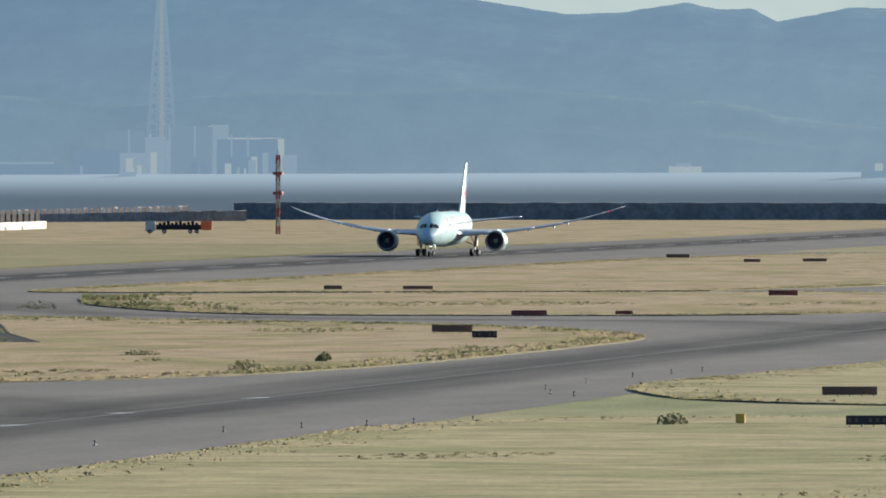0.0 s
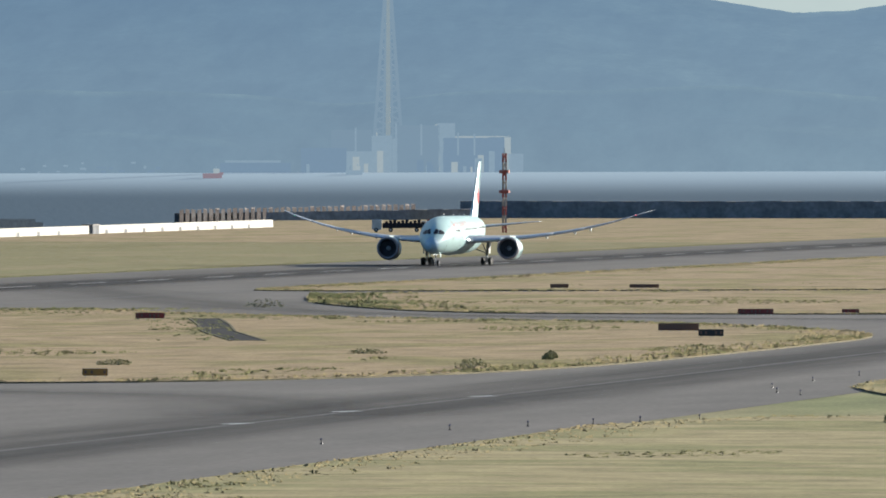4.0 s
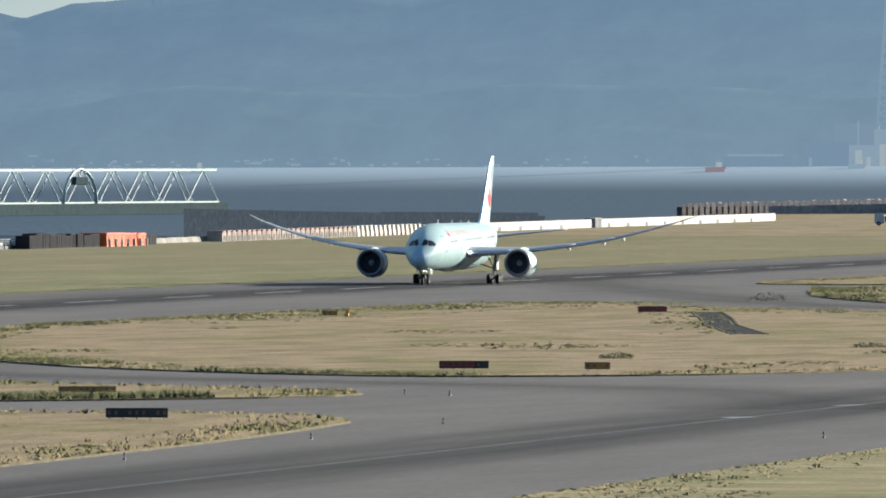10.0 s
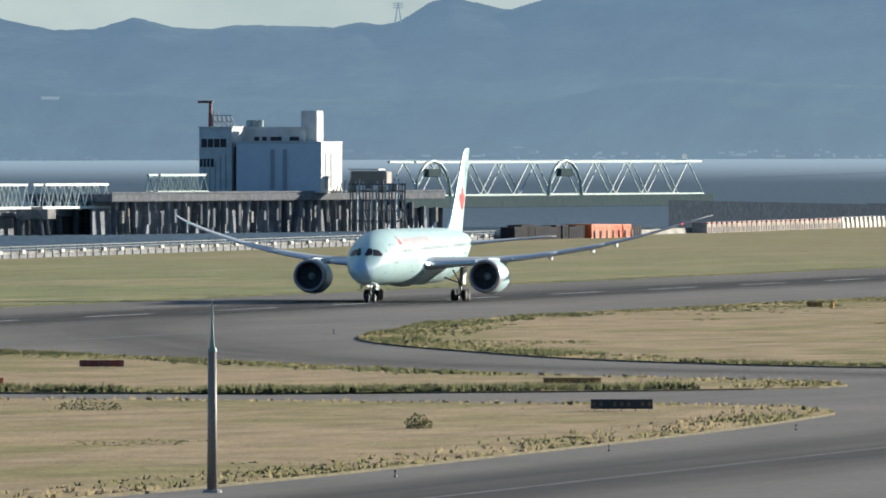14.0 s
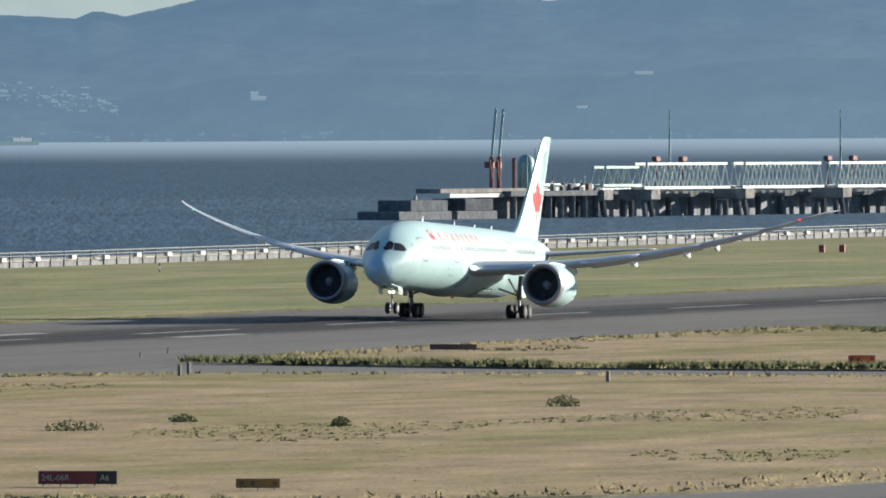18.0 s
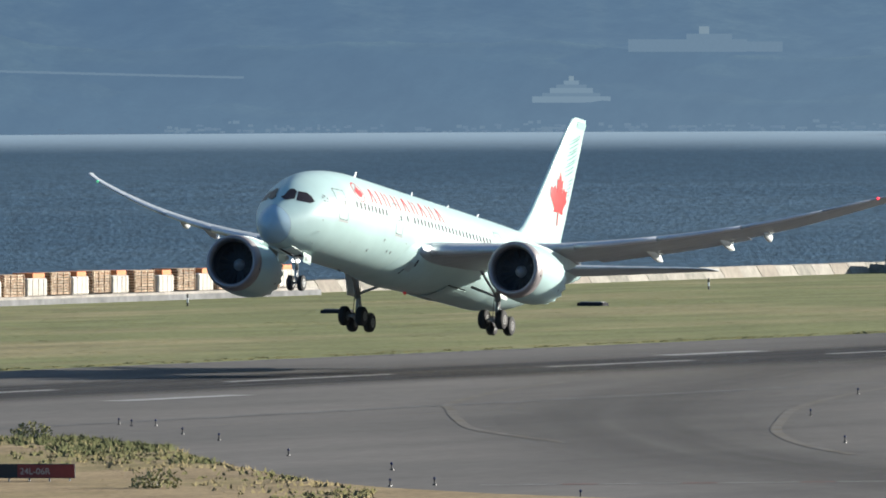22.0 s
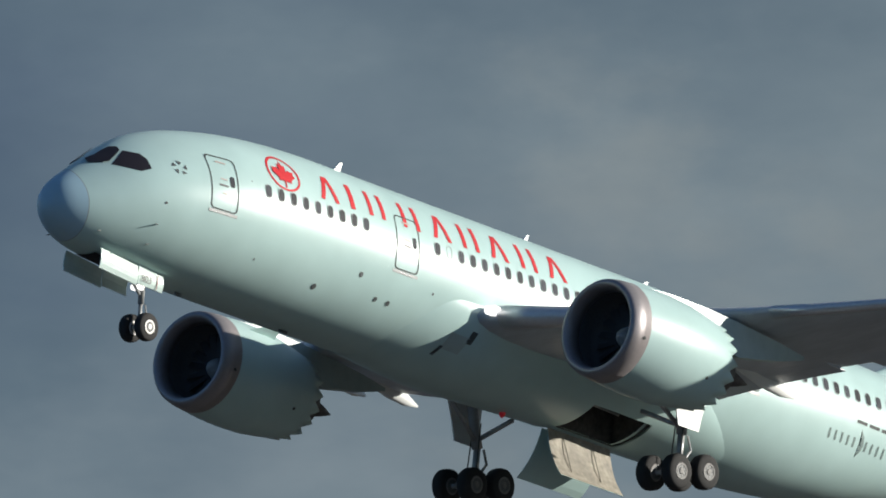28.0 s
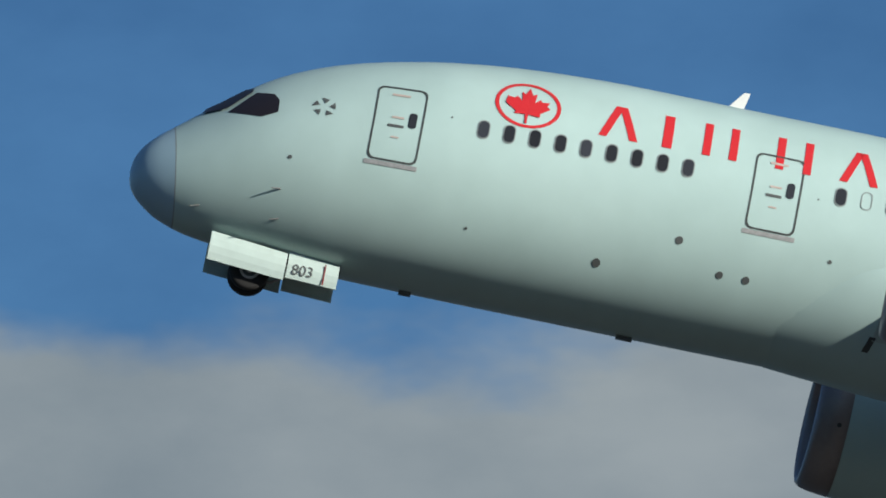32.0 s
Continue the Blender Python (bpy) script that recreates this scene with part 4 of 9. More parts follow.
M["light_red"] = material("light_red", (0.8, 0.03, 0.05), 0.3, glow=1.6)
M["beacon_red"] = material("beacon_red", (0.5, 0.02, 0.03), 0.25, glow=0.1)
M["light_green"] = material("light_green", (0.1, 0.6, 0.3), 0.3, glow=0.6)
M["light_white"] = material("light_white", (0.85, 0.83, 0.8), 0.2, glow=1.6)


def build_engine(side):
    y, z, s0 = side * 9.785, 2.84, 18.26
    at = Matrix.Translation((y, s0 - PIVOT, z)) @ pose(0, 0, 0, -1.5, 0, -side * 1.5)
    n = 56
    bm = lathe(bmesh.new(), [(0.62, 1.40), (0.3, 1.42), (0.1, 1.48), (0.0, 1.58), (0.03, 1.68), (0.14, 1.755), (0.35, 1.80), (0.85, 1.845), (0.85, 1.80), (0.62, 1.6)], n, close=True)
    engine = part("engine", bm, "lip_metal", airliner, "underwing turbofan with polished intake lip", smooth=True, at=at)
    bm = bmesh.new()
    rings = []
    prof = ((0.85, 1.838), (1.6, 1.90), (2.6, 1.92), (3.6, 1.87), (4.4, 1.76), (5.0, 1.66), (5.5, 1.56))
    for k, (s, r) in enumerate(prof):
        ring = []
        for j in range(72):
            saw = abs(((j % 4) / 4) * 2 - 1) if k == len(prof) - 1 else 0
            a = j * math.tau / 72
            ring.append(bm.verts.new((r * math.cos(a), s + saw * 0.36 - (0.15 if k == len(prof) - 1 else 0), r * math.sin(a))))
        rings.append(ring)
    inner = [bm.verts.new(v.co + Vector((-v.co.x * 0.04, -0.02, -v.co.z * 0.04))) for v in rings[-1]]
    deep = [bm.verts.new((1.45 * math.cos(j * math.tau / 72), 3.9, 1.45 * math.sin(j * math.tau / 72))) for j in range(72)]
    for p, q in zip(rings + [inner], rings[1:] + [inner, deep][0:1] + [deep]):
        for j in range(72):
            if p is not q:
                bm.faces.new((p[j], p[(j + 1) % 72], q[(j + 1) % 72], q[j]))
    part("cowling", bm, "ac_paint", engine, "ice-green engine cowling with a toothed trailing edge", smooth=True)
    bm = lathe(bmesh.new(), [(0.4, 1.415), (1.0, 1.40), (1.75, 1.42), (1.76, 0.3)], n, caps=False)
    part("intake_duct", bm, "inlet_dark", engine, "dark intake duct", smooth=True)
    bm = lathe(bmesh.new(), [(1.1, 0.004), (1.14, 0.1), (1.3, 0.26), (1.5, 0.37), (1.7, 0.42)], 24)
    part("spinner", bm, "spinner_grey", engine, "grey fan spinner", smooth=True)
    blade = None
    for k in range(18):
        if blade is None:
            bm = bmesh.new()
            vs = []
            for r, tw, w in ((0.38, 0.25, 0.2), (0.8, 0.5, 0.26), (1.39, 0.8, 0.34)):
                vs.append([bm.verts.new((c * w * math.cos(tw), 1.6 + c * w * 0.5 * math.sin(tw) * 1.2, r)) for c in (-0.5, 0.5)])
            for p, q in zip(vs, vs[1:]):
                bm.faces.new((p[0], p[1], q[1], q[0]))
            blade = part("fan_blade", bm, "fan_blade", engine, smooth=True)
        else:
            ob = new("fan_blade", blade.data)
            ob.parent = engine
            ob.matrix_basis = pose(0, 0, 0, 0, k * 20, 0)
    bm = lathe(bmesh.new(), [(3.9, 1.2), (4.9, 1.18), (5.7, 1.0), (6.5, 0.72), (6.5, 0.6)], 40)
    part("core_nozzle", bm, "hot_metal", engine, "dark metal core nozzle", smooth=True)
    bm = lathe(bmesh.new(), [(5.9, 0.55), (6.6, 0.42), (7.4, 0.2), (7.9, 0.02)], 28)
    part("exhaust_plug", bm, "hot_metal", engine, "pointed exhaust plug", smooth=True)
    # pylon to the wing
    bm = bmesh.new()
    rows = []
    for s, lo, hi, w in ((1.9, 1.84, 1.95, 0.08), (3.2, 1.7, 2.06, 0.2), (5.2, 1.2, 2.06, 0.26), (7.0, 0.75, 1.98, 0.26), (9.2, 1.2, 1.85, 0.2), (10.6, 1.62, 1.75, 0.04)):
        rows.append([bm.verts.new(q) for q in ((-w, s, lo), (w, s, lo), (w * 0.8, s, hi), (-w * 0.8, s, hi))])
    for p, q in zip(rows, rows[1:]):
        for k in range(4):
            bm.faces.new((p[k], p[(k + 1) % 4], q[(k + 1) % 4], q[k]))
    bm.faces.new(rows[0])
    bm.faces.new(rows[-1])
    part("pylon", bm, "belly_grey", engine, "engine pylon", smooth=False)
    # nacelle strake
    bm = bmesh.new()
    a = radians(48)
    d = Vector((-side * math.cos(a), 0, math.sin(a)))
    vs = [bm.verts.new(q) for q in (d * 1.86 + Vector((0, 1.5, 0)), d * 1.86 + Vector((0, 3.0, 0)), d * 2.42 + Vector((0, 2.9, 0)), d * 2.36 + Vector((0, 2.45, 0)))]
    f = bm.faces.new(vs)
    r = bmesh.ops.extrude_face_region(bm, geom=[f])
    for v in r["geom"]:
        if isinstance(v, bmesh.types.BMVert):
            v.co += Vector((d.z, 0, -d.x)) * 0.03
    part("strake", bm, "ac_paint", engine, "small nacelle strake")
    for ang, s in ((-12, 0.62), (195, 0.62), (-28, 4.2)):
        d = Vector((math.cos(radians(ang)), 0, math.sin(radians(ang))))
        r = 1.835 if s < 1 else 1.80
        bm = tube(bmesh.new(), d * (r - 0.05) + Vector((0, s, 0)), d * (r + 0.012) + Vector((0, s, 0)), 0.06, n=10)
        part("port_cap", bm, "seam", engine)
    return engine


FIN = 1.5


def build_tail():
    bm = bmesh.new()
    sect = []
    for z, le, c, th in ((7.1, 43.2, 10.4, 0.09), (7.7, 45.0, 8.5, 0.10), (8.4, 46.2, 7.55, 0.10), (9.5, 47.5, 6.75, 0.10), (12, 49.9, 5.35, 0.10), (14.5, 52.2, 4.05, 0.095), (16.0, 53.6, 3.2, 0.09), (16.6, 54.35, 2.65, 0.09), (16.8, 55.0, 2.0, 0.07)):
        sect.append((Vector((0, le - FIN - PIVOT, z)), c, th, Vector((1, 0, 0))))
    n = 12
    rings = []
    for le, c, th, up in sect:
        pts = []
        for j in range(n + 1):
            u = 0.5 - 0.5 * math.cos(math.pi * j / n)
            pts.append((u, th * 5 * (0.2969 * math.sqrt(u) - 0.126 * u - 0.3516 * u * u + 0.2843 * u ** 3 - 0.1036 * u ** 4)))
        ring = [bm.verts.new(le + Vector((c * t, c * u, 0))) for u, t in pts] + [bm.verts.new(le + Vector((-c * t, c * u, 0))) for u, t in pts[-2:0:-1]]
        rings.append(ring)
    for p, q in zip(rings, rings[1:]):
        for k in range(len(p)):
            bm.faces.new((p[k], p[(k + 1) % len(p)], q[(k + 1) % len(p)], q[k]))
    bm.faces.new(rings[-1])
    bm.faces.new(rings[0])
    fin = part("tail_fin", bm, "ac_paint", airliner, "swept tail fin, ice-green with a red leaf emblem", smooth=True)
    for side in (1, -1):
        bm = foil(bmesh.new(), [(Vector((side * y, le - PIVOT, z)), c, th, Vector((0, 0, 1))) for y, le, c, z, th in ((0.6, 48.0, 5.9, 6.1, 0.10), (2.0, 49.1, 5.1, 6.2, 0.10), (5, 51.35, 3.75, 6.5, 0.095), (8.5, 54.0, 2.2, 6.85, 0.09), (9.4, 54.75, 1.75, 6.93, 0.085), (9.87, 55.5, 1.0, 6.96, 0.07))])
        part("stabilizer", bm, "grey_wing", airliner, "grey horizontal stabilizer", smooth=True)
    return fin


def fin_half(s, z):
    """Half the fin's thickness at a place on it."""
    tab = ((7.7, 45.0, 8.5), (9.5, 47.5, 6.75), (12, 49.9, 5.35), (14.5, 52.2, 4.05), (16.6, 54.35, 2.65))
    le, c = spline(tuple((t[0], t[1]) for t in tab), z), spline(tuple((t[0], t[2]) for t in tab), z)
    u = max(0.001, min(0.999, (s + FIN - le) / c))
    return c * 0.1 * 5 * (0.2969 * math.sqrt(u) - 0.126 * u - 0.3516 * u * u + 0.2843 * u ** 3 - 0.1036 * u ** 4)


def decal(name, outline, mat, parent=None, label="", side=1, on_fin=False, cuts=3, out=0.014):
    """A thin painted shape laid on the skin; outline in station and height."""
    bm = bmesh.new()
    f = bm.faces.new([bm.verts.new((0, s, z)) for s, z in outline])
    bmesh.ops.triangulate(bm, faces=[f])
    for _ in range(cuts):
        long = [e for e in bm.edges if e.calc_length() > 0.28]
        if not long:
            break
        bmesh.ops.subdivide_edges(bm, edges=long, cuts=1)
        bmesh.ops.triangulate(bm, faces=bm.faces[:])
    for v in bm.verts:
        s, z = v.co.y, v.co.z
        v.co = Vector((side * (fin_half(s, z) + out), s - PIVOT, z)) if on_fin else skin(s, z, side, out)
    bmesh.ops.recalc_face_normals(bm, faces=bm.faces[:])
    return part(name, bm, mat, parent or airliner, label, smooth=name not in ("leaf_emblem", "tail_leaf"))


def leaf(cs, cz, w, h, stem=True):
    """A plain pointed leaf, symmetric about its stem."""
    half = [(0.0, 1.0), (0.16, 0.62), (0.34, 0.72), (0.28, 0.2), (0.52, 0.44), (0.6, 0.3), (0.94, 0.36), (0.84, 0.12), (1.0, -0.02), (0.5, -0.42), (0.58, -0.56), (0.05, -0.5)]
    if stem:
        half += [(0.05, -1.0)]
    pts = half + [(-x, y) for x, y in half[::-1] if x > 0]
    return [(cs + x * w / 2, cz + y * h / 2) for x, y in pts]


def rounded(s0, z0, s1, z1, r, lean=0.0, k=3):
    pts = []
    for cx, cz, a0 in ((s1 - r, z1 - r, 0), (s0 + r, z1 - r, 90), (s0 + r, z0 + r, 180), (s1 - r, z0 + r, 270)):
        for i in range(k + 1):
            a = radians(a0 + 90 * i / k)
            pts.append((cx + r * math.cos(a), cz + r * math.sin(a)))
    return pts


def ring_decal(name, outer, inner, mat, parent, label="", side=1, out=0.012):
    """A thin closed band between two outlines of equal count."""
    bm = bmesh.new()
    a = [bm.verts.new(skin(s, z, side, out)) for s, z in outer]
    b = [bm.verts.new(skin(s, z, side, out)) for s, z in inner]
    for i in range(len(a)):
        j = (i + 1) % len(a)
        bm.faces.new((a[i], a[j], b[j], b[i]))
    return part(name, bm, mat, parent, label, smooth=True)


def outline(pts, per):
    """The same outline with more points along its sides."""
    res = []
    for (x0, y0), (x1, y1) in zip(pts, pts[1:] + pts[:1]):
        k = max(1, int(math.hypot(x1 - x0, y1 - y0) / per))
        res += [(x0 + (x1 - x0) * i / k, y0 + (y1 - y0) * i / k) for i in range(k)]
    return res


def build_door(s0, w, z0, h, side):
    o = outline(rounded(s0, z0, s0 + w, z0 + h, 0.16), 0.2)
    c = (s0 + w / 2, z0 + h / 2)
    door = ring_decal("cabin_door", o, [(c[0] + (x - c[0]) * (1 - 0.09 / w), c[1] + (y - c[1]) * (1 - 0.09 / h)) for x, y in o], "seam", airliner, "cabin door outlined by a dark seam", side)
    decal("door_window", rounded(s0 + w * 0.70, z0 + h * 0.46, s0 + w * 0.86, z0 + h * 0.66, 0.07), "cabin_glass", door, side=side)
    decal("door_sill", [(s0 - 0.04, z0 - 0.13), (s0 + w + 0.04, z0 - 0.13), (s0 + w + 0.04, z0 - 0.02), (s0 - 0.04, z0 - 0.02)], "strut", door, side=side)
    decal("door_handle", rounded(s0 + w * 0.3, z0 + h * 0.44, s0 + w * 0.62, z0 + h * 0.475, 0.02), "sensor", door, side=side)
    for k, (a, b, u, v) in enumerate(((0.36, 0.6, 0.56, 0.585), (0.4, 0.56, 0.30, 0.32), (0.3, 0.66, 0.87, 0.9))):
        decal("door_marking", [(s0 + w * a, z0 + h * u), (s0 + w * b, z0 + h * u), (s0 + w * b, z0 + h * v), (s0 + w * a, z0 + h * v)], "door_mark", door, side=side)


M["door_mark"] = material("door_mark", (0.5, 0.42, 0.38), 0.5)


def build_markings():
    for side in (1, -1):
        for s in (5.70, 15.0, 33.6, 43.9):
            build_door(s, 1.22 if s < 30 else 1.14, 4.34 + 0.0145 * s, 1.98, side)
        win = [8.37 + 0.63 * k for k in range(9)] + [17.18] + [18.45 + 0.63 * k for k in range(23)] + [35.4 + 0.63 * k for k in range(12)]
        for k, s in enumerate(win):
            z = 5.53 + 0.0145 * s
            pane = decal("cabin_window", rounded(s - 0.125, z - 0.215, s + 0.125, z + 0.215, 0.11), "cabin_glass", airliner, side=side, out=0.026)
            o = rounded(s - 0.15, z - 0.245, s + 0.15, z + 0.245, 0.13)
            ring_decal("window_frame", o, rounded(s - 0.127, z - 0.217, s + 0.127, z + 0.217, 0.112), "window_rim", pane, side=side, out=0.018)
        o = rounded(17.67, 5.57, 17.95, 6.05, 0.12)
        ring_decal("blanked_window", o, rounded(17.695, 5.595, 17.925, 6.025, 0.105), "window_rim", airliner, "outline of a blanked cabin window", side=side, out=0.012)
        # plain red bars stand in for the lettering
        for s, w in ((11.6, 1.15), (12.8, 0.24), (14.1, 1.02), (15.92, 1.05), (17.55, 1.15), (19.1, 1.05), (20.65, 1.15), (22.25, 1.05), (23.8, 1.15)):
            if w < 0.3:
                bars = [(s - 0.12, s + 0.12)]
            else:
                bars = [(s - w * 0.42, s - w * 0.42 + 0.2), (s + w * 0.42 - 0.2, s + w * 0.42)]
            tilt = w * 0.3 if w == 1.15 else 0.0
            for a, b in bars:
                d = 0.0 if len(bars) == 1 else tilt if a < s else -tilt
                decal("title_bar", [(a, 5.95 + 0.0145 * s), (b, 5.95 + 0.0145 * s), (b + d, 6.85 + 0.0145 * s), (a + d, 6.85 + 0.0145 * s)], "titles_red", airliner, side=side)
        # roundel
        k = 40
        ell = lambda r: [(9.33 + 0.81 * r * math.cos(i * math.tau / k), 6.54 + 0.63 * r * math.sin(i * math.tau / k)) for i in range(k)]
        roundel = ring_decal("roundel", ell(1.0), ell(0.88), "titles_red", airliner, "red ring emblem", side)
        decal("leaf_emblem", leaf(9.33, 6.52, 1.1, 1.0), "titles_red", roundel, side=side, cuts=4, out=0.025)
        decal("tail_leaf", leaf(50.75, 11.0, 3.6, 3.7), "titles_red", airliner, "plain red leaf emblem", side, on_fin=True, cuts=5, out=0.03)
        # hatched green lines on the fin behind the leaf
        for i in range(15):
            z = 11.2 + i * 0.27
            te = 53.9 - FIN + (z - 8) * 0.335
            a = te - (1.3 if z < 12.4 else 2.5 + 0.15 * math.sin(i * 2.1))
            b = te - 0.45 - 0.1 * math.sin(i * 1.3)
            rise = 0.3 * (b - a)
            decal("fin_stripe", [(a, z), ((a + b) / 2, z + rise * 0.42), (b, z + rise), (b, z + rise + 0.1), ((a + b) / 2, z + rise * 0.42 + 0.1), (a, z + 0.05)], "fin_line", airliner, side=side, on_fin=True, cuts=3)
        decal("fin_cap", [(54.95 - FIN, 16.1), (56.9 - FIN, 16.1), (57.1 - FIN, 16.55), (55.2 - FIN, 16.55)], "fin_green", airliner, side=side, on_fin=True)
        # name and type lettering on the aft body as plain bars
        for i in range(10):
            if i != 5:
                decal("script_bar", [(38.9 + i * 0.37, 4.2), (38.9 + i * 0.37 + 0.1, 4.2), (38.9 + i * 0.37 + 0.1, 4.56), (38.9 + i * 0.37, 4.56)], "grey_text", airliner, side=side)
        decal("script_swoosh", [(40.75, 3.9), (40.95, 4.15), (41.02, 4.4), (40.95, 4.65), (40.75, 4.9), (40.86, 4.65), (40.9, 4.4), (40.86, 4.15)], "grey_text", airliner, side=side)
        for i in range(3):
            decal("type_bar", [(40.4 + i * 0.75, 5.1), (41.0 + i * 0.75, 5.1), (41.0 + i * 0.75, 5.22), (40.4 + i * 0.75, 5.22)], "seam", airliner, side=side)
        for i in range(5):
            decal("registration_bar", [(45.6 + i * 0.42, 6.0), (45.82 + i * 0.42, 6.0), (45.82 + i * 0.42, 6.32), (45.6 + i * 0.42, 6.32)], "fin_green", airliner, side=side)
        # five small triangles round a point
        for i in range(5):
            a = i * math.tau / 5 + 0.3
            cs, cz = 4.5 + 0.23 * math.cos(a), 5.55 + 0.2 * math.sin(a)
            decal("star_mark", [(cs + 0.11 * math.cos(a + 1.0), cz + 0.1 * math.sin(a + 1.0)), (cs + 0.11 * math.cos(a + 3.2), cz + 0.1 * math.sin(a + 3.2)), (cs + 0.11 * math.cos(a + 4.9), cz + 0.1 * math.sin(a + 4.9))], "sensor", airliner, side=side)
        # cockpit windows: two panes a side
        decal("cockpit_window", [(2.25, 5.17), (2.86, 5.83), (3.28, 5.80), (3.42, 5.62), (3.43, 5.26), (3.05, 5.09)], "cockpit_glass", airliner, "dark cockpit side window", side, out=0.012)
        decal("cockpit_windscreen", [(1.66, 5.10), (2.2, 5.24), (2.75, 5.78), (2.78, 5.93), (2.6, 5.9), (2.3, 5.68), (2.05, 5.48), (1.74, 5.28)], "cockpit_glass", airliner, "dark cockpit windscreen", side, out=0.055, cuts=6)
        # ports and probes
        for s, z, r in ((14.66, 3.36, 0.085), (15.31, 3.36, 0.09), (11.68, 3.09, 0.1), (13.53, 3.95, 0.095), (8.42, 3.25, 0.035), (17.21, 4.15, 0.05), (3.91, 4.14, 0.05), (7.57, 5.81, 0.025), (16.65, 5.6, 0.025)):
            decal("port_cap", [(s + r * math.cos(i * math.tau / 12), z + r * math.sin(i * math.tau / 12)) for i in range(12)], "sensor", airliner, side=side)
        for s, z in ((3.84, 3.37), (3.94, 2.72), (2.0, 2.75)):
            p = skin(s, z, side, 0.0)
            q = skin(s, z, side, 0.12) + Vector((0, -0.22, 0))
            part("probe", tube(bmesh.new(), p, q, 0.025, 0.014, 6), "sensor", airliner)
    for s, h, l in ((14.4, 0.46, 0.42), (36.5, 0.3, 0.35), (24.5, 0.35, 0.3), (31, 0.25, 0.4)):
        bm = bmesh.new()
        z = spline(TOP, s)
        vs = [(s - l / 2, z - 0.03), (s + l / 2, z - 0.03), (s + l * 0.75, z + h), (s + l * 0.4, z + h)]
        a = [bm.verts.new((0.03, q[0] - PIVOT, q[1])) for q in vs]
        b = [bm.verts.new((-0.03, q[0] - PIVOT, q[1])) for q in vs]
        bm.faces.new(a)
        bm.faces.new(b[::-1])
        for i in range(4):
            bm.faces.new((a[i], a[(i + 1) % 4], b[(i + 1) % 4], b[i]))
        part("antenna", bm, "white_part", airliner, "white blade antenna")
    for s, l in ((7.2, 0.3), (12.6, 0.4), (19, 0.5)):
        bm = box(bmesh.new(), -0.04, s - PIVOT, 1.8, 0.04, s + l - PIVOT, 1.95)
        part("antenna", bm, "sensor", airliner, "small belly antenna")
    bm = lathe(bmesh.new(), [(7.86, 0.12), (7.95, 0.11), (8.03, 0.05), (8.05, 0.005)], 12, axis="z")
    bm.transform(Matrix.Translation((0, 21 - PIVOT, 0.0)))
    part("beacon", bm, "beacon_red", airliner, "red anti-collision beacon", smooth=True)
    bm = lathe(bmesh.new(), [(1.62, 0.12), (1.5, 0.11), (1.42, 0.05), (1.40, 0.005)], 12, axis="z")
    bm.transform(Matrix.Translation((0, 24.5 - PIVOT, belly_point(24.5, 0).z - 1.6)))
    part("beacon", bm, "beacon_red", airliner, "red belly beacon", smooth=True)


def wheel(parent, at, r, w, rim="hub"):
    bm = lathe(bmesh.new(), [(-w / 2, r * 0.55), (-w / 2, r * 0.86), (-w * 0.38, r * 0.97), (-w * 0.15, r), (w * 0.15, r), (w * 0.38, r * 0.97), (w / 2, r * 0.86), (w / 2, r * 0.55)], 28, axis="x")
    ob = part("wheel", bm, "tyre", parent, "black rubber tyre", smooth=True, at=Matrix.Translation(at))
    for e in (-1, 1):
        rims, dishes = bmesh.new(), bmesh.new()

        def hoop(bm, x, k):
            return [bm.verts.new((e * (w / 2 + x), r * k * math.cos(i * math.tau / 20), r * k * math.sin(i * math.tau / 20))) for i in range(20)]

        def bands(bm, rings):
            for p, q in zip(rings, rings[1:]):
                for i in range(20):
                    bm.faces.new((p[i], p[(i + 1) % 20], q[(i + 1) % 20], q[i]))
        bands(rims, [hoop(rims, x, k) for x, k in ((0.0, 0.50), (0.022, 0.48), (0.022, 0.38), (0.006, 0.37))])
        bands(dishes, [hoop(dishes, x, k) for x, k in ((0.005, 0.375), (0.004, 0.2))])
        cap = [hoop(rims, x, k) for x, k in ((0.004, 0.2), (0.03, 0.17), (0.034, 0.08))]
        bands(rims, cap)
        rims.faces.new(cap[-1])
        for i in range(8):
            a = i * math.tau / 8
            c = Vector((e * (w / 2 + 0.012), r * 0.29 * math.cos(a), r * 0.29 * math.sin(a)))
            box(dishes, c.x - 0.01, c.y - 0.02, c.z - 0.02, c.x + 0.01, c.y + 0.02, c.z + 0.02)
        part("hub", rims, rim, ob, "pale metal wheel rim and cap", smooth=False)
        part("brake_dish", dishes, "sensor", ob, "dark recessed wheel dish with bolts")
    return ob


NOSE_HINGE = (0, 5.5 - PIVOT, 2.35)


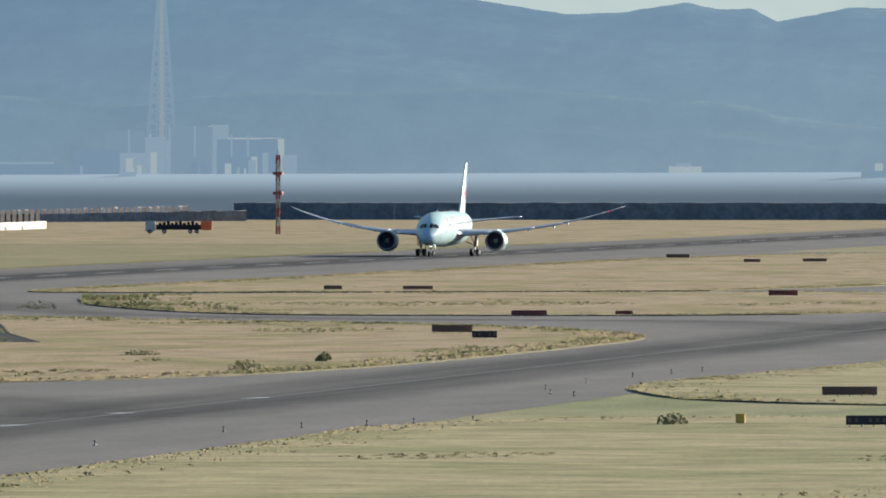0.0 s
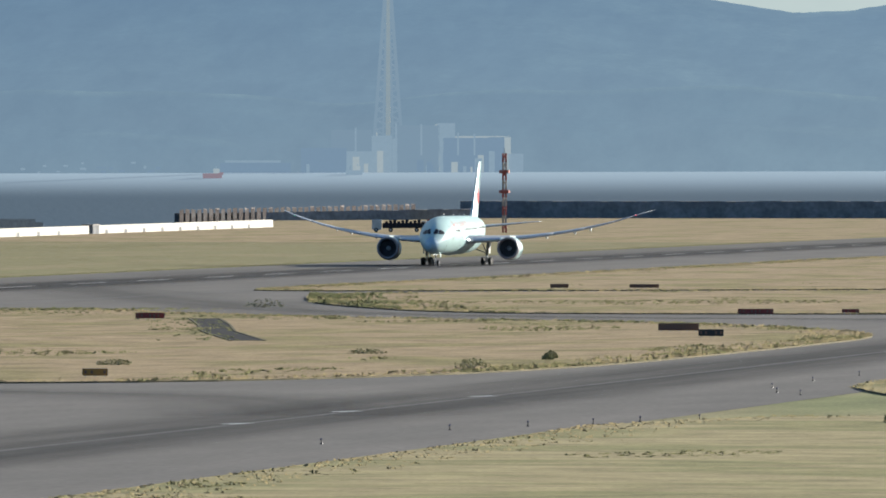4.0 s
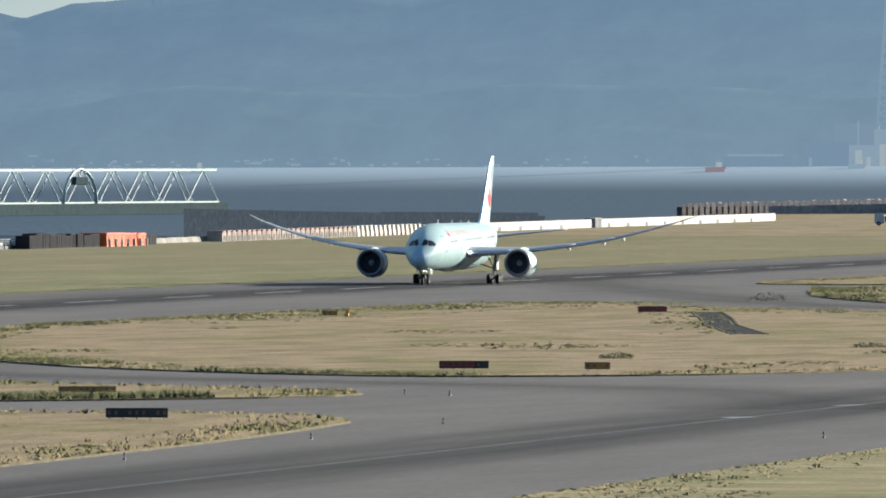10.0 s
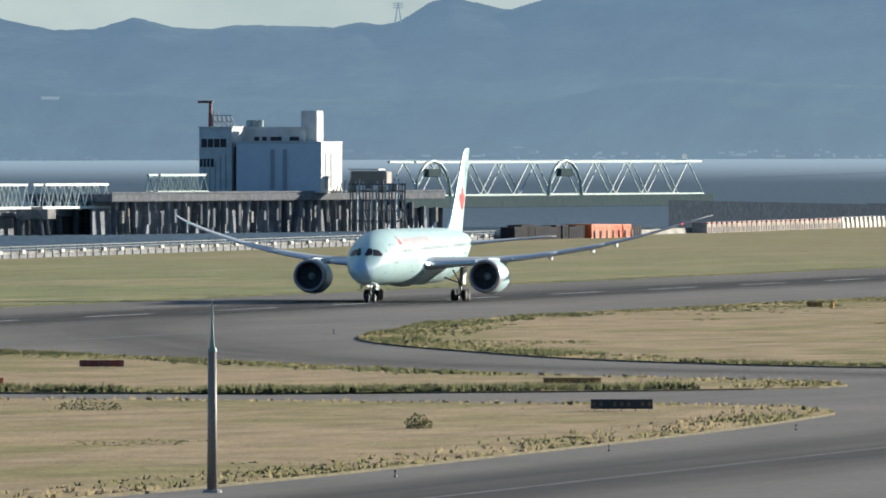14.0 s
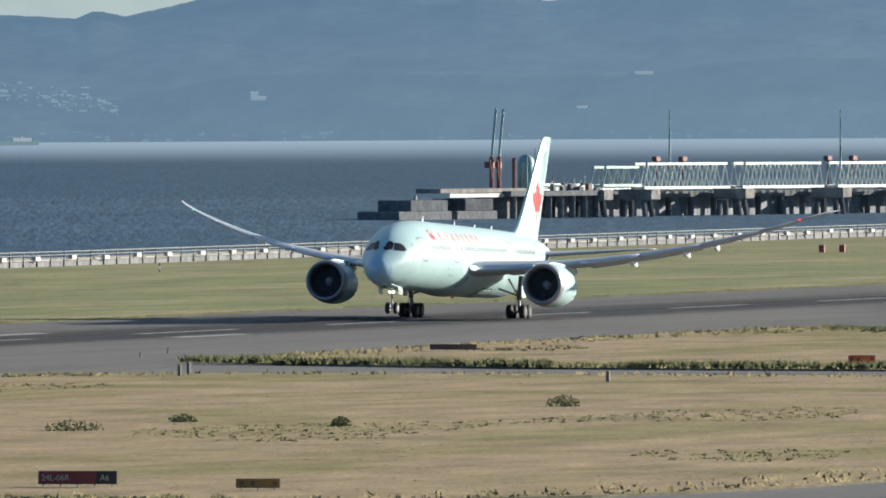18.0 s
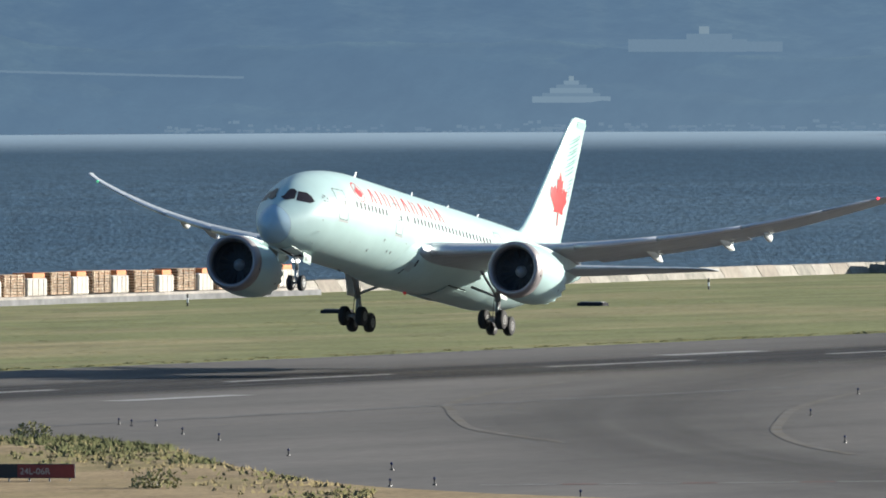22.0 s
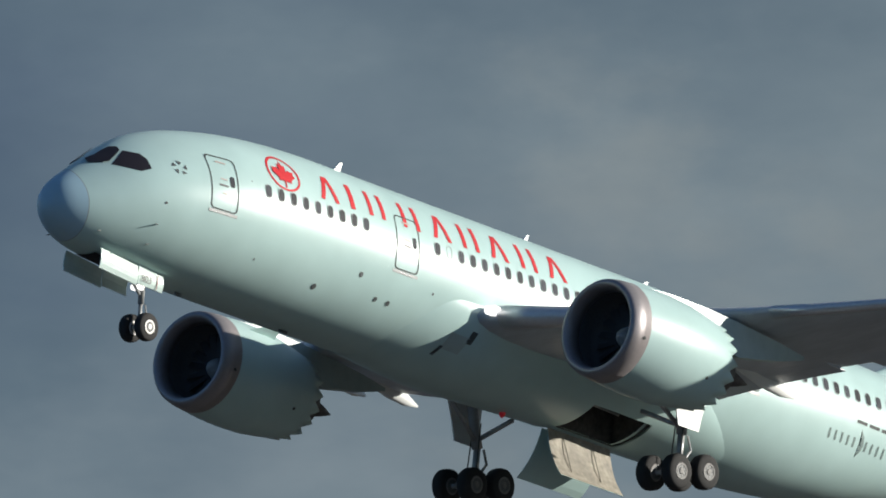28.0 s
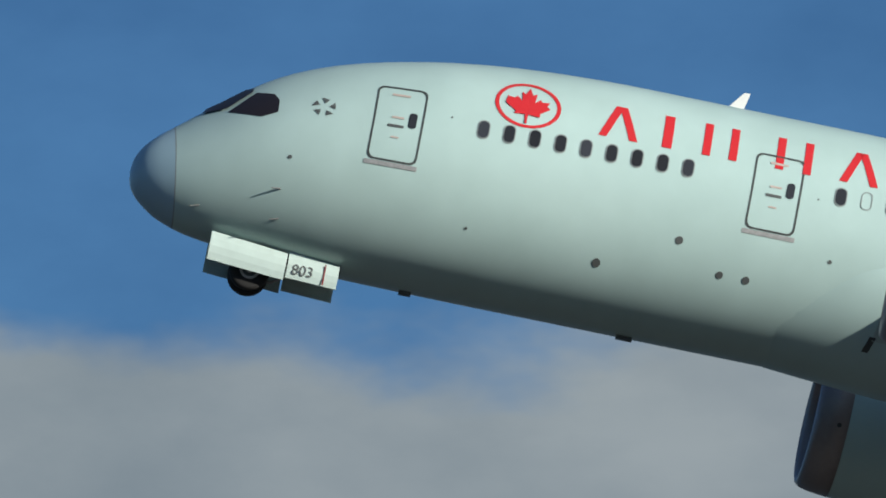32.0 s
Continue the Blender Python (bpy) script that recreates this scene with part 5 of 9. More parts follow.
def build_nose_gear():
    """The nose leg, hinged so that it can fold forwards."""
    bm = tube(bmesh.new(), (0, 0, 0.2), (0, 0.08, -1.0), 0.11, n=14)
    tube(bm, (0, 0.08, -1.0), (0, 0.12, -1.85), 0.07, n=12)
    leg = part("nose_gear", bm, "strut", airliner, "nose landing gear leg with twin wheels", smooth=True, at=Matrix.Translation(NOSE_HINGE))
    part("axle", tube(bmesh.new(), (-0.42, 0.12, -1.83), (0.42, 0.12, -1.83), 0.06, n=10), "strut", leg)
    part("drag_brace", tube(bmesh.new(), (0.0, -1.1, 0.2), (0, 0.05, -0.75), 0.055, n=8), "strut", leg)
    bm = tube(bmesh.new(), (0, 0.3, -0.95), (0, 0.42, -1.35), 0.03, n=6)
    tube(bm, (0, 0.42, -1.35), (0, 0.2, -1.75), 0.03, n=6)
    part("torque_link", bm, "strut", leg)
    for e in (-1, 1):
        wheel(leg, (e * 0.37, 0.12, -1.83), 0.50, 0.32)
        bm = lathe(bmesh.new(), [(-0.1, 0.02), (-0.1, 0.11), (0.04, 0.12), (0.1, 0.05)], 14)
        part("taxi_light", bm, "light_white", leg, "bright round taxi light", smooth=True, at=Matrix.Translation((e * 0.16, -0.16, -0.45)))
    return leg


def door_panel(name, pts, thick, mat, label, parent=None):
    """A curved plate given by its four corners, bowed outwards a little."""
    bm = bmesh.new()
    a, b, c, d = (Vector(p) for p in pts)
    n = (b - a).cross(d - a).normalized()
    rows = []
    for i in range(7):
        u = i / 6
        rows.append([(a.lerp(b, u)).lerp(d.lerp(c, u), v) + n * 0.06 * math.sin(math.pi * v) for v in (0, 0.25, 0.5, 0.75, 1)])
    fr = [[bm.verts.new(p) for p in r] for r in rows]
    bk = [[bm.verts.new(p - n * thick) for p in r] for r in rows]
    for i in range(6):
        for j in range(4):
            bm.faces.new((fr[i][j], fr[i + 1][j], fr[i + 1][j + 1], fr[i][j + 1]))
            bm.faces.new((bk[i][j], bk[i][j + 1], bk[i + 1][j + 1], bk[i + 1][j]))
    edge = [(i, 0) for i in range(7)] + [(6, j) for j in range(1, 5)] + [(i, 4) for i in range(5, -1, -1)] + [(0, j) for j in range(3, 0, -1)]
    for (i, j), (k, l) in zip(edge, edge[1:] + edge[:1]):
        bm.faces.new((fr[i][j], fr[k][l], bk[k][l], bk[i][j]))
    return part(name, bm, mat, parent or airliner, label, smooth=False)


NOSE_DOOR = {}


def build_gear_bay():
    # black sheet over the closed skin stands in for the bay's shade
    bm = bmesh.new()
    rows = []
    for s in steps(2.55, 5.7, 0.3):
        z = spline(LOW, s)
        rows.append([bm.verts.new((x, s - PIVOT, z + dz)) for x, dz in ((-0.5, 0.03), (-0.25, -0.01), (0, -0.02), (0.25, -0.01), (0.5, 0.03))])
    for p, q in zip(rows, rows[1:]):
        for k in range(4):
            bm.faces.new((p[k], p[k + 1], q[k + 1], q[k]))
    part("nose_gear_bay", bm, "black_box", airliner, "black sheet painting the nose-gear bay's shade")
    for e in (-1, 1):
        for s0, s1, nm in ((2.45, 4.36, "front"), (4.4, 5.66, "rear")):
            z0, z1 = spline(LOW, s0), spline(LOW, s1)
            drop = 0.58 if nm == "front" else 0.5
            x0, x1 = e * 0.84, e * 0.86
            up0, up1 = (0.13, 0.09) if nm == "front" else (0.16, 0.08)
            pts = [(x0, s0 - PIVOT, z0 + up0), (x0, s1 - PIVOT, z1 + up1), (x1, s1 - PIVOT, z1 - drop), (x1, s0 - PIVOT, z0 - drop)]
            hinge = Vector(pts[0])
            along = (Vector(pts[1]) - hinge).normalized()
            if e > 0:
                pts = [pts[1], pts[0], pts[3], pts[2]]
            d = door_panel("nose_gear_door", pts, 0.04, "door_pale", "pale ice-green nose-gear door")
            if nm == "front":
                # the two front doors swing about their upper edges
                up = Vector((1, 0, 0)).cross(along)
                h = Matrix(((1, along.x, up.x, hinge.x), (0, along.y, up.y, hinge.y), (0, along.z, up.z, hinge.z), (0, 0, 0, 1)))
                d.data.transform(h.inverted())
                d.matrix_basis = h
                NOSE_DOOR[e] = (d, h)
            elif e > 0:
                part("stripe", box(bmesh.new(), e * 0.917, 5.30 - PIVOT, z1 - 0.47, e * 0.93, 5.335 - PIVOT, z1 + 0.04), "red_line", d, "thin dark red stripe")
                writing("803", 0.36, d, Matrix.Translation((e * 0.922, 4.52 - PIVOT, z1 - 0.34)) @ pose(0, 0, 0, 90, 0, 90), "sensor")


def writing(text, size, parent, at, mat, name="lettering"):
    cu = bpy.data.curves.new(name, "FONT")
    cu.body, cu.size, cu.extrude = text, size, 0.001
    tmp = bpy.data.objects.new(name, cu)
    me = bpy.data.meshes.new_from_object(tmp)
    bpy.data.objects.remove(tmp)
    me.materials.clear()
    me.materials.append(M[mat])
    ob = new(name, me)
    ob.parent = parent
    ob.matrix_basis = at
    return ob


BOGIE = {}


def build_main_gear(side):
    x = side * 4.9
    bm = tube(bmesh.new(), (side * 5.15, 28.2 - PIVOT, 3.7), (x, 28.66 - PIVOT, 1.7), 0.2, n=16)
    tube(bm, (x, 28.66 - PIVOT, 1.75), (x, 28.69 - PIVOT, 0.62), 0.13, n=14)
    leg = part("main_gear", bm, "strut", airliner, "main landing gear leg with a four-wheel truck", smooth=True)
    bm = tube(bmesh.new(), (side * 3.1, 28.4 - PIVOT, 2.6), (x, 28.6 - PIVOT, 2.0), 0.09, n=10)
    part("side_brace", bm, "strut", leg, smooth=True)
    part("drag_brace", tube(bmesh.new(), (side * 4.6, 26.2 - PIVOT, 3.4), (x, 28.5 - PIVOT, 1.95), 0.085, n=10), "strut", leg, smooth=True)
    bm = tube(bmesh.new(), (x, 29.0 - PIVOT, 1.75), (x, 29.25 - PIVOT, 1.25), 0.05, n=8)
    tube(bm, (x, 29.25 - PIVOT, 1.25), (x, 28.9 - PIVOT, 0.75), 0.05, n=8)
    part("torque_link", bm, "strut", leg)
    pts = [(side * 5.5, 27.2 - PIVOT, 3.75), (side * 5.5, 29.3 - PIVOT, 3.75), (side * 5.35, 29.0 - PIVOT, 1.85), (side * 5.35, 27.9 - PIVOT, 1.85)]
    if side < 0:
        pts = [pts[1], pts[0], pts[3], pts[2]]
    door_panel("leg_door", pts, 0.05, "white_part", "white door panel on the gear leg", leg)
    for e in (-0.18, 0.18):
        part("hydraulic_line", tube(bmesh.new(), (x + e, 28.5 - PIVOT, 2.6), (x + e * 1.2, 28.5 - PIVOT, 0.75), 0.025, n=6), "seam", leg)
    bogie = part("wheel_truck", tube(bmesh.new(), (0, -0.85, 0), (0, 0.85, 0), 0.13, n=12), "strut", airliner, "four-wheel landing gear truck", smooth=True, at=Matrix.Translation((x, 0, 0.66)))
    for b in (-0.74, 0.74):
        part("axle", tube(bmesh.new(), (-0.75, b, 0), (0.75, b, 0), 0.08, n=10), "strut", bogie)
        for e in (-0.6, 0.6):
            wheel(bogie, (e, b, 0), 0.64, 0.48, "hub_dull")
    BOGIE[side] = bogie
    return leg


BELLY_DOOR = {}


DOOR_HINGE = {}


def build_belly_doors():
    """Large curved doors under the wheel wells; they hang open once the gear starts to fold."""
    for side in (1, -1):
        h = belly_point(28.4, side * radians(2), 0.075)
        DOOR_HINGE[side] = h
        for name, out, mat, parent, label in (("belly_door", 0.075, "ac_paint", None, "large curved wheel-well door"), ("door_lining", 0.045, "lining", 1, "beige ribbed inner face")):
            bm = bmesh.new()
            rows = [[bm.verts.new(belly_point(s, side * radians(a), out) - h) for a in (2.2, 7, 12, 17, 22, 27, 33, 38)] for s in steps(26.8, 30.2, 0.37)]
            for p, q in zip(rows, rows[1:]):
                for k in range(7):
                    bm.faces.new((p[k], p[k + 1], q[k + 1], q[k]))
            if parent is None:
                r = bmesh.ops.extrude_face_region(bm, geom=bm.faces[:])
                for v in r["geom"]:
                    if isinstance(v, bmesh.types.BMVert):
                        v.co.z += 0.025
                BELLY_DOOR[side] = part(name, bm, mat, airliner, label, at=Matrix.Translation(h))
            else:
                ob = part(name, bm, mat, BELLY_DOOR[side], label)
        for s in (27.6, 29.2):
            part("door_rib", tube(bmesh.new(), belly_point(s, side * radians(5), 0.03) - h, belly_point(s, side * radians(31), 0.03) - h, 0.02, n=5), "lining", BELLY_DOOR[side])


M["lining"] = material("lining", (0.34, 0.31, 0.25), 0.7, second=(0.25, 0.23, 0.19), vary=0.2, scale=1.5, coords="Object")
build_fuselage()
build_belly()
WINGS = {side: build_wing(side) for side in (1, -1)}
for side in (1, -1):
    build_engine(side)
build_tail()
build_markings()
nose_gear = build_nose_gear()
build_gear_bay()
for side in (1, -1):
    build_main_gear(side)
build_belly_doors()


# ---- markings and growth on the airfield ----
def strip(name, path, width, z, mat, label, category="marking"):
    """A painted or worn band of even width along a path in plan."""
    bm = bmesh.new()
    pts = [Vector((x, y, 0)) for x, y in path]
    rows = []
    far = 0.0
    uv = bm.loops.layers.uv.new("track")
    for i, c in enumerate(pts):
        d = (pts[min(i + 1, len(pts) - 1)] - pts[max(i - 1, 0)]).normalized()
        n = Vector((-d.y, d.x, 0)) * width / 2
        far += (c - pts[max(i - 1, 0)]).length
        rows.append((bm.verts.new((c.x + n.x, c.y + n.y, z)), bm.verts.new((c.x - n.x, c.y - n.y, z)), far))
    for a, b in zip(rows, rows[1:]):
        f = bm.faces.new((a[0], a[1], b[1], b[0]))
        for loop, at in zip(f.loops, ((0.0, a[2]), (1.0, a[2]), (1.0, b[2]), (0.0, b[2]))):
            loop[uv].uv = at
    ob = part(name, bm, mat)
    return tagged(ob, label, category, "", "structure")


def tyre_track(name, color, most, lanes):
    """Tyre rubber worn into asphalt: dark lanes that thin out towards the track's sides, streaked along it."""
    m = material(name, color, 0.8, vary=0.15, scale=0.12, stretch=(3, 0.3, 1), spec=0.12)
    nt = m.node_tree
    b, out = nt.nodes["Principled BSDF"], nt.nodes["Material Output"]
    sep = nt.nodes.new("ShaderNodeSeparateXYZ")
    uv = nt.nodes.new("ShaderNodeUVMap")
    uv.uv_map = "track"
    nt.links.new(uv.outputs[0], sep.inputs[0])

    def node(op, a, c=None, e=None):
        x = nt.nodes.new("ShaderNodeMath")
        x.operation = op
        for sock, v in zip(x.inputs, (a, c, e)):
            if v is None:
                continue
            if isinstance(v, (int, float)):
                sock.default_value = v
            else:
                nt.links.new(v, sock)
        return x.outputs[0]
    side = node("ABSOLUTE", node("MULTIPLY_ADD", sep.outputs[0], 2.0, -1.0))
    fade = nt.nodes.new("ShaderNodeMapRange")
    fade.interpolation_type = "SMOOTHSTEP"
    fade.inputs[1].default_value, fade.inputs[2].default_value = 1.0, 0.25
    nt.links.new(side, fade.inputs[0])
    mp = nt.nodes.new("ShaderNodeCombineXYZ")
    nt.links.new(node("MULTIPLY", sep.outputs[0], lanes), mp.inputs[0])
    nt.links.new(node("MULTIPLY", sep.outputs[1], 0.006), mp.inputs[1])
    nz = nt.nodes.new("ShaderNodeTexNoise")
    nz.inputs["Scale"].default_value, nz.inputs["Detail"].default_value = 1.0, 4.0
    nt.links.new(mp.outputs[0], nz.inputs["Vector"])
    lane = nt.nodes.new("ShaderNodeMapRange")
    lane.inputs[1].default_value, lane.inputs[2].default_value, lane.inputs[3].default_value = 0.32, 0.62, 0.35
    nt.links.new(nz.outputs["Fac"], lane.inputs[0])
    cover = node("MULTIPLY", node("MULTIPLY", fade.outputs[0], lane.outputs[0]), most)
    clear = nt.nodes.new("ShaderNodeBsdfTransparent")
    mix = nt.nodes.new("ShaderNodeMixShader")
    nt.links.new(cover, mix.inputs[0])
    nt.links.new(clear.outputs[0], mix.inputs[1])
    nt.links.new(b.outputs[0], mix.inputs[2])
    nt.links.new(mix.outputs[0], out.inputs["Surface"])
    return m


M["runway_track"] = tyre_track("runway_track", (0.05, 0.05, 0.052), 0.85, 5.0)
M["taxi_track"] = tyre_track("taxi_track", (0.06, 0.06, 0.061), 0.6, 4.0)
M["exit_rubber"] = tyre_track("exit_rubber", (0.085, 0.085, 0.083), 0.2, 6.0)


def curve_path(pts, n=8):
    """A smooth path through the given points."""
    res = []
    p = [pts[0]] + list(pts) + [pts[-1]]
    for i in range(1, len(p) - 2):
        for k in range(n):
            t = k / n
            res.append(tuple(0.5 * (2 * p[i][j] + (p[i + 1][j] - p[i - 1][j]) * t + (2 * p[i - 1][j] - 5 * p[i][j] + 4 * p[i + 1][j] - p[i + 2][j]) * t * t + (3 * p[i][j] - p[i - 1][j] - 3 * p[i + 1][j] + p[i + 2][j]) * t ** 3) for j in (0, 1)))
    return res + [tuple(pts[-1])]


strip("runway_wear", [(-349, y) for y in range(300, 4101, 100)], 48, 0.025, "exit_rubber", "slightly darker trafficked runway strip")
strip("runway_rubber", [(-345, y) for y in range(300, 4101, 100)], 25, 0.030, "runway_track", "dark tyre-rubber band along the runway")
strip("taxiway_wear", [(-153, y) for y in range(-200, 2601, 100)], 24, 0.024, "taxi_track", "dark trafficked strip of the taxiway")
strip("taxi_centreline", [(-152.6, y) for y in range(-200, 2601, 100)], 0.5, 0.031, "faint_paint", "faint worn taxiway centreline")
EXITS = (((-153, 960), (-170, 1030), (-200, 1062), (-240, 1100), (-272, 1160), (-296, 1230), (-322, 1320), (-342, 1440), (-345, 1560)),
         ((-153, 490), (-175, 560), (-215, 620), (-246, 668), (-272, 723), (-293, 777), (-312, 840), (-338, 950), (-345, 1050)),
         ((-153, 1460), (-175, 1535), (-215, 1556), (-250, 1600), (-280, 1690), (-312, 1810), (-340, 1930), (-345, 2050)))
for e in EXITS:
    strip("exit_wear", curve_path(e), 34, 0.0265, "exit_rubber", "broad soft tyre wear of a runway exit")
    strip("exit_track", curve_path(e), 14, 0.0285, "exit_rubber", "dark curved tyre track of a runway exit")
strip("lead_line", curve_path(((-306, 875), (-303, 856), (-296, 824), (-285, 784), (-274, 751), (-264, 723), (-253, 697), (-244, 679))), 0.6, 0.034, "faded_line", "faded yellow lead-off line")
strip("lead_line", curve_path(((-326, 855), (-319, 825), (-308, 788), (-301, 770), (-292, 748), (-281, 723), (-266, 697))), 0.6, 0.034, "faded_line", "faded yellow lead-off line")
for k in range(-8, 58):
    y = 844 + 55.7 * k
    strip("centreline_dash", [(-345, y), (-345, y + 28)], 0.95, 0.036, "runway_paint", "worn white runway centreline dash")
for x, y in ((-336.5, 945), (-328.5, 786), (-353.5, 945), (-361, 786), (-336.5, 1105), (-353.5, 1105)):
    strip("touchdown_bar", [(x, y), (x, y + 20)], 1.9, 0.035, "runway_paint", "white touchdown-zone bar")
for x in (-371.5, -306):
    strip("runway_edge_line", [(x, 200), (x, 4000)], 0.9, 0.036, "faint_paint", "worn white runway edge line")
for k in range(5):
    strip("stop_dash", [(-240 + k * 4.4, 617.5 + k * 3.9), (-237 + k * 4.4, 620.2 + k * 3.9)], 0.5, 0.034, "runway_paint", "white dash of a holding line")
    strip("stop_dash", [(-237 + k * 4.4, 620.3 + k * 3.9), (-235.7 + k * 4.4, 621.4 + k * 3.9)], 0.5, 0.034, "red_paint", "red dash of a holding line")
for x, y, w in ((-292, 1278, 0.8), (-303.2, 1510, 1.1)):
    strip("slot_drain", [(x - w, y - 0.3), (x + w, y + 0.3)], 1.2, 0.034, "black_box", "dark slot drain in the pavement", "drain")
for x, y in ((-153, 931), (-153, 977), (-153, 1041)):
    strip("taxi_mark", [(x - 0.6, y - 1.5), (x + 0.6, y + 1.5)], 0.9, 0.034, "white_part", "white painted mark on the taxiway centreline")


def rim(poly, seed, step, lo, hi):
    """Points scattered along an outline, a little inside it."""
    rng = np.random.default_rng(seed)
    a = np.array(poly)
    c = a.mean(0)
    res = []
    for p, q in zip(a, np.roll(a, -1, axis=0)):
        k = int(np.hypot(*(q - p)) / step)
        if k:
            t = rng.random(k)[:, None]
            d = (q - p) / np.hypot(*(q - p))
            n = np.array([-d[1], d[0]])
            if (c - p) @ n < 0:
                n = -n
            res.append(p + (q - p) * t + n * (lo + (hi - lo) * rng.random(k) ** 2)[:, None])
    return np.concatenate(res)


def clumped(pts, seed, scale, cut):
    """Keep the points where a slow random field is high, so that growth stands in patches."""
    keep = [noise.noise(Vector((x * scale * 1.6, y * scale * 0.6, seed))) > cut for x, y in pts]
    return pts[np.array(keep, bool)]


DENS = {"loop": 0.5, "strip": 0.7, "large": 0.8, "near_exit": 0.4, "far_exit": 0.12, "far_small": 0.3, "beyond": 0.0, "east": 0.5, "front": 0.8}
for i, (key, poly) in enumerate(ISLANDS.items()):
    seen = [(x, y) for x, y in poly]
    if key == "front":
        seen = [(-128, 690), (-128, 886), (-129, 925), (-121, 958), (-100, 965), (-70, 967), (-60, 800), (-88, 690)]
    if key == "near_exit":
        seen = [(-238, 600), (-264, 645), (-277, 671), (-290, 690), (-301, 690), (-301, 560), (-215, 540)]
    if key == "east":
        seen = [(-131, 1080), (-121, 1033), (-104, 1011), (-84, 1006), (-100, 1300), (-124, 1300), (-127, 1214), (-133, 1110)]
    if DENS[key]:
        pts = scatter(seen, DENS[key], 20 + i)
        tufts("grass_tufts", pts, 0.016 if key in GRASS_OF else 0.02, 0.3, "straw" if key not in GRASS_OF else "pale_straw", "dry straw-coloured grass tufts", blades=4, seed=i)
        grn = clumped(scatter(seen, DENS[key] * 0.6, 60 + i), i * 3.3, 0.035, 0.42)
        if len(grn):
            tufts("weed_patches", grn, 0.17 if key in ("loop", "strip", "far_small") else 0.09, 0.15, "weed", "patches of low green weeds", blades=7, seed=i + 40)
        edge = clumped(rim(seen, 80 + i, 0.16 if key in ("loop", "strip", "large") else 0.3, 0.4, 5.0), i * 5.1, 0.05, 0.24 if key not in GRASS_OF else 0.38)
        tufts("edge_weeds", edge, 0.15 if key not in GRASS_OF else 0.1, 0.15, "weed", "green weeds along the pavement edge", blades=9, seed=i + 70)
        pale = rim(seen, 120 + i, 0.35, 0.2, 7.0)
        tufts("edge_straw", pale, 0.2 if key not in GRASS_OF else 0.1, 0.14, "pale_straw", "pale tall grass along the pavement edge", blades=4, seed=i + 90)


def verge(path, inside, step, deep, seed, cut):
    """Points in an uneven belt along one side of an outline."""
    rng = np.random.default_rng(seed)
    res = []
    for p, q in zip(np.array(path, float), np.array(path[1:], float)):
        ln = np.hypot(*(q - p))
        d = (q - p) / ln
        n = np.array([-d[1], d[0]])
        if (np.array(inside) - p) @ n < 0:
            n = -n
        k = int(ln / step)
        res.append(p + (q - p) * rng.random(k)[:, None] + n * (0.4 + deep * rng.random(k) ** 1.7)[:, None])
    return clumped(np.concatenate(res), seed * 1.7, 0.06, cut)


for i, (edge_line, middle, gap, deep, keep_at, tall) in enumerate((
        (((-223, 656), (-237, 682), (-258, 727), (-268, 754), (-280, 798), (-291, 832), (-301, 885), (-301, 917)), (-230, 800), 0.06, 5.0, -0.1, 0.22),
        (((-203, 1092), (-219, 1104), (-238, 1130), (-252, 1162), (-270, 1205), (-284, 1250), (-293, 1310), (-300, 1355), (-302, 1420)), (-220, 1300), 0.07, 6.0, -0.05, 0.28),
        (((-300, 986), (-296, 984), (-269, 971), (-225, 970), (-200, 992)), (-250, 1050), 0.03, 6.0, -0.35, 0.5),
        (((-300, 1168), (-290, 1158), (-276, 1133), (-257, 1101), (-228, 1052)), (-260, 1040), 0.1, 5.0, 0.0, 0.3),
        (((-264, 645), (-277, 671), (-290, 690), (-301, 690)), (-280, 600), 0.07, 6.0, -0.1, 0.3),
        (((-302, 1420), (-301, 1500), (-299, 1600), (-286, 1634)), (-240, 1500), 0.1, 14.0, -0.05, 0.2),
        (((-286, 1634), (-262, 1574), (-228, 1530), (-204, 1507), (-182, 1460)), (-240, 1440), 0.1, 14.0, 0.0, 0.2),
        (((-290, 1820), (-272, 1706), (-257, 1652), (-244, 1612)), (-200, 1750), 0.12, 9.0, -0.1, 0.4))):
    pts = verge(edge_line, middle, gap * 1.8, deep, 31 + i, keep_at + 0.06)
    tufts("verge_weeds", pts, tall * 0.85, 0.15, "weed_dark", "dark green weeds in a belt along the grass edge", blades=10, seed=i + 140)
    tufts("verge_weeds", verge(edge_line, middle, gap * 2.2, deep * 1.5, 51 + i, keep_at), tall * 0.5, 0.15, "weed", "green weeds fading into the dry grass", blades=8, seed=i + 160)
FAR_STRIP = [(-373.5, 900), (-373.5, 2940), (-545, 2940), (wall_x(2000) + 4, 2000), (wall_x(1050) + 4, 1050), (wall_x(900) + 4, 900)]
tufts("mown_grass", scatter(FAR_STRIP, 0.22, 5), 0.012, 0.6, "mown", "short mown grass beyond the runway", z=0.0, blades=3, seed=5)
tufts("mown_grass_weeds", clumped(scatter(FAR_STRIP, 0.12, 6), 2.7, 0.02, 0.5), 0.018, 0.5, "weed", "darker weedy streaks in the mown grass", z=0.0, blades=4, seed=6)
tufts("runway_edge_grass", np.column_stack([np.random.default_rng(3).normal(-375.5, 0.9, 4500), np.random.default_rng(4).uniform(850, 3000, 4500)]), 0.07, 0.2, "weed", "grass fringe along the runway edge", z=0.0, blades=7, seed=9)


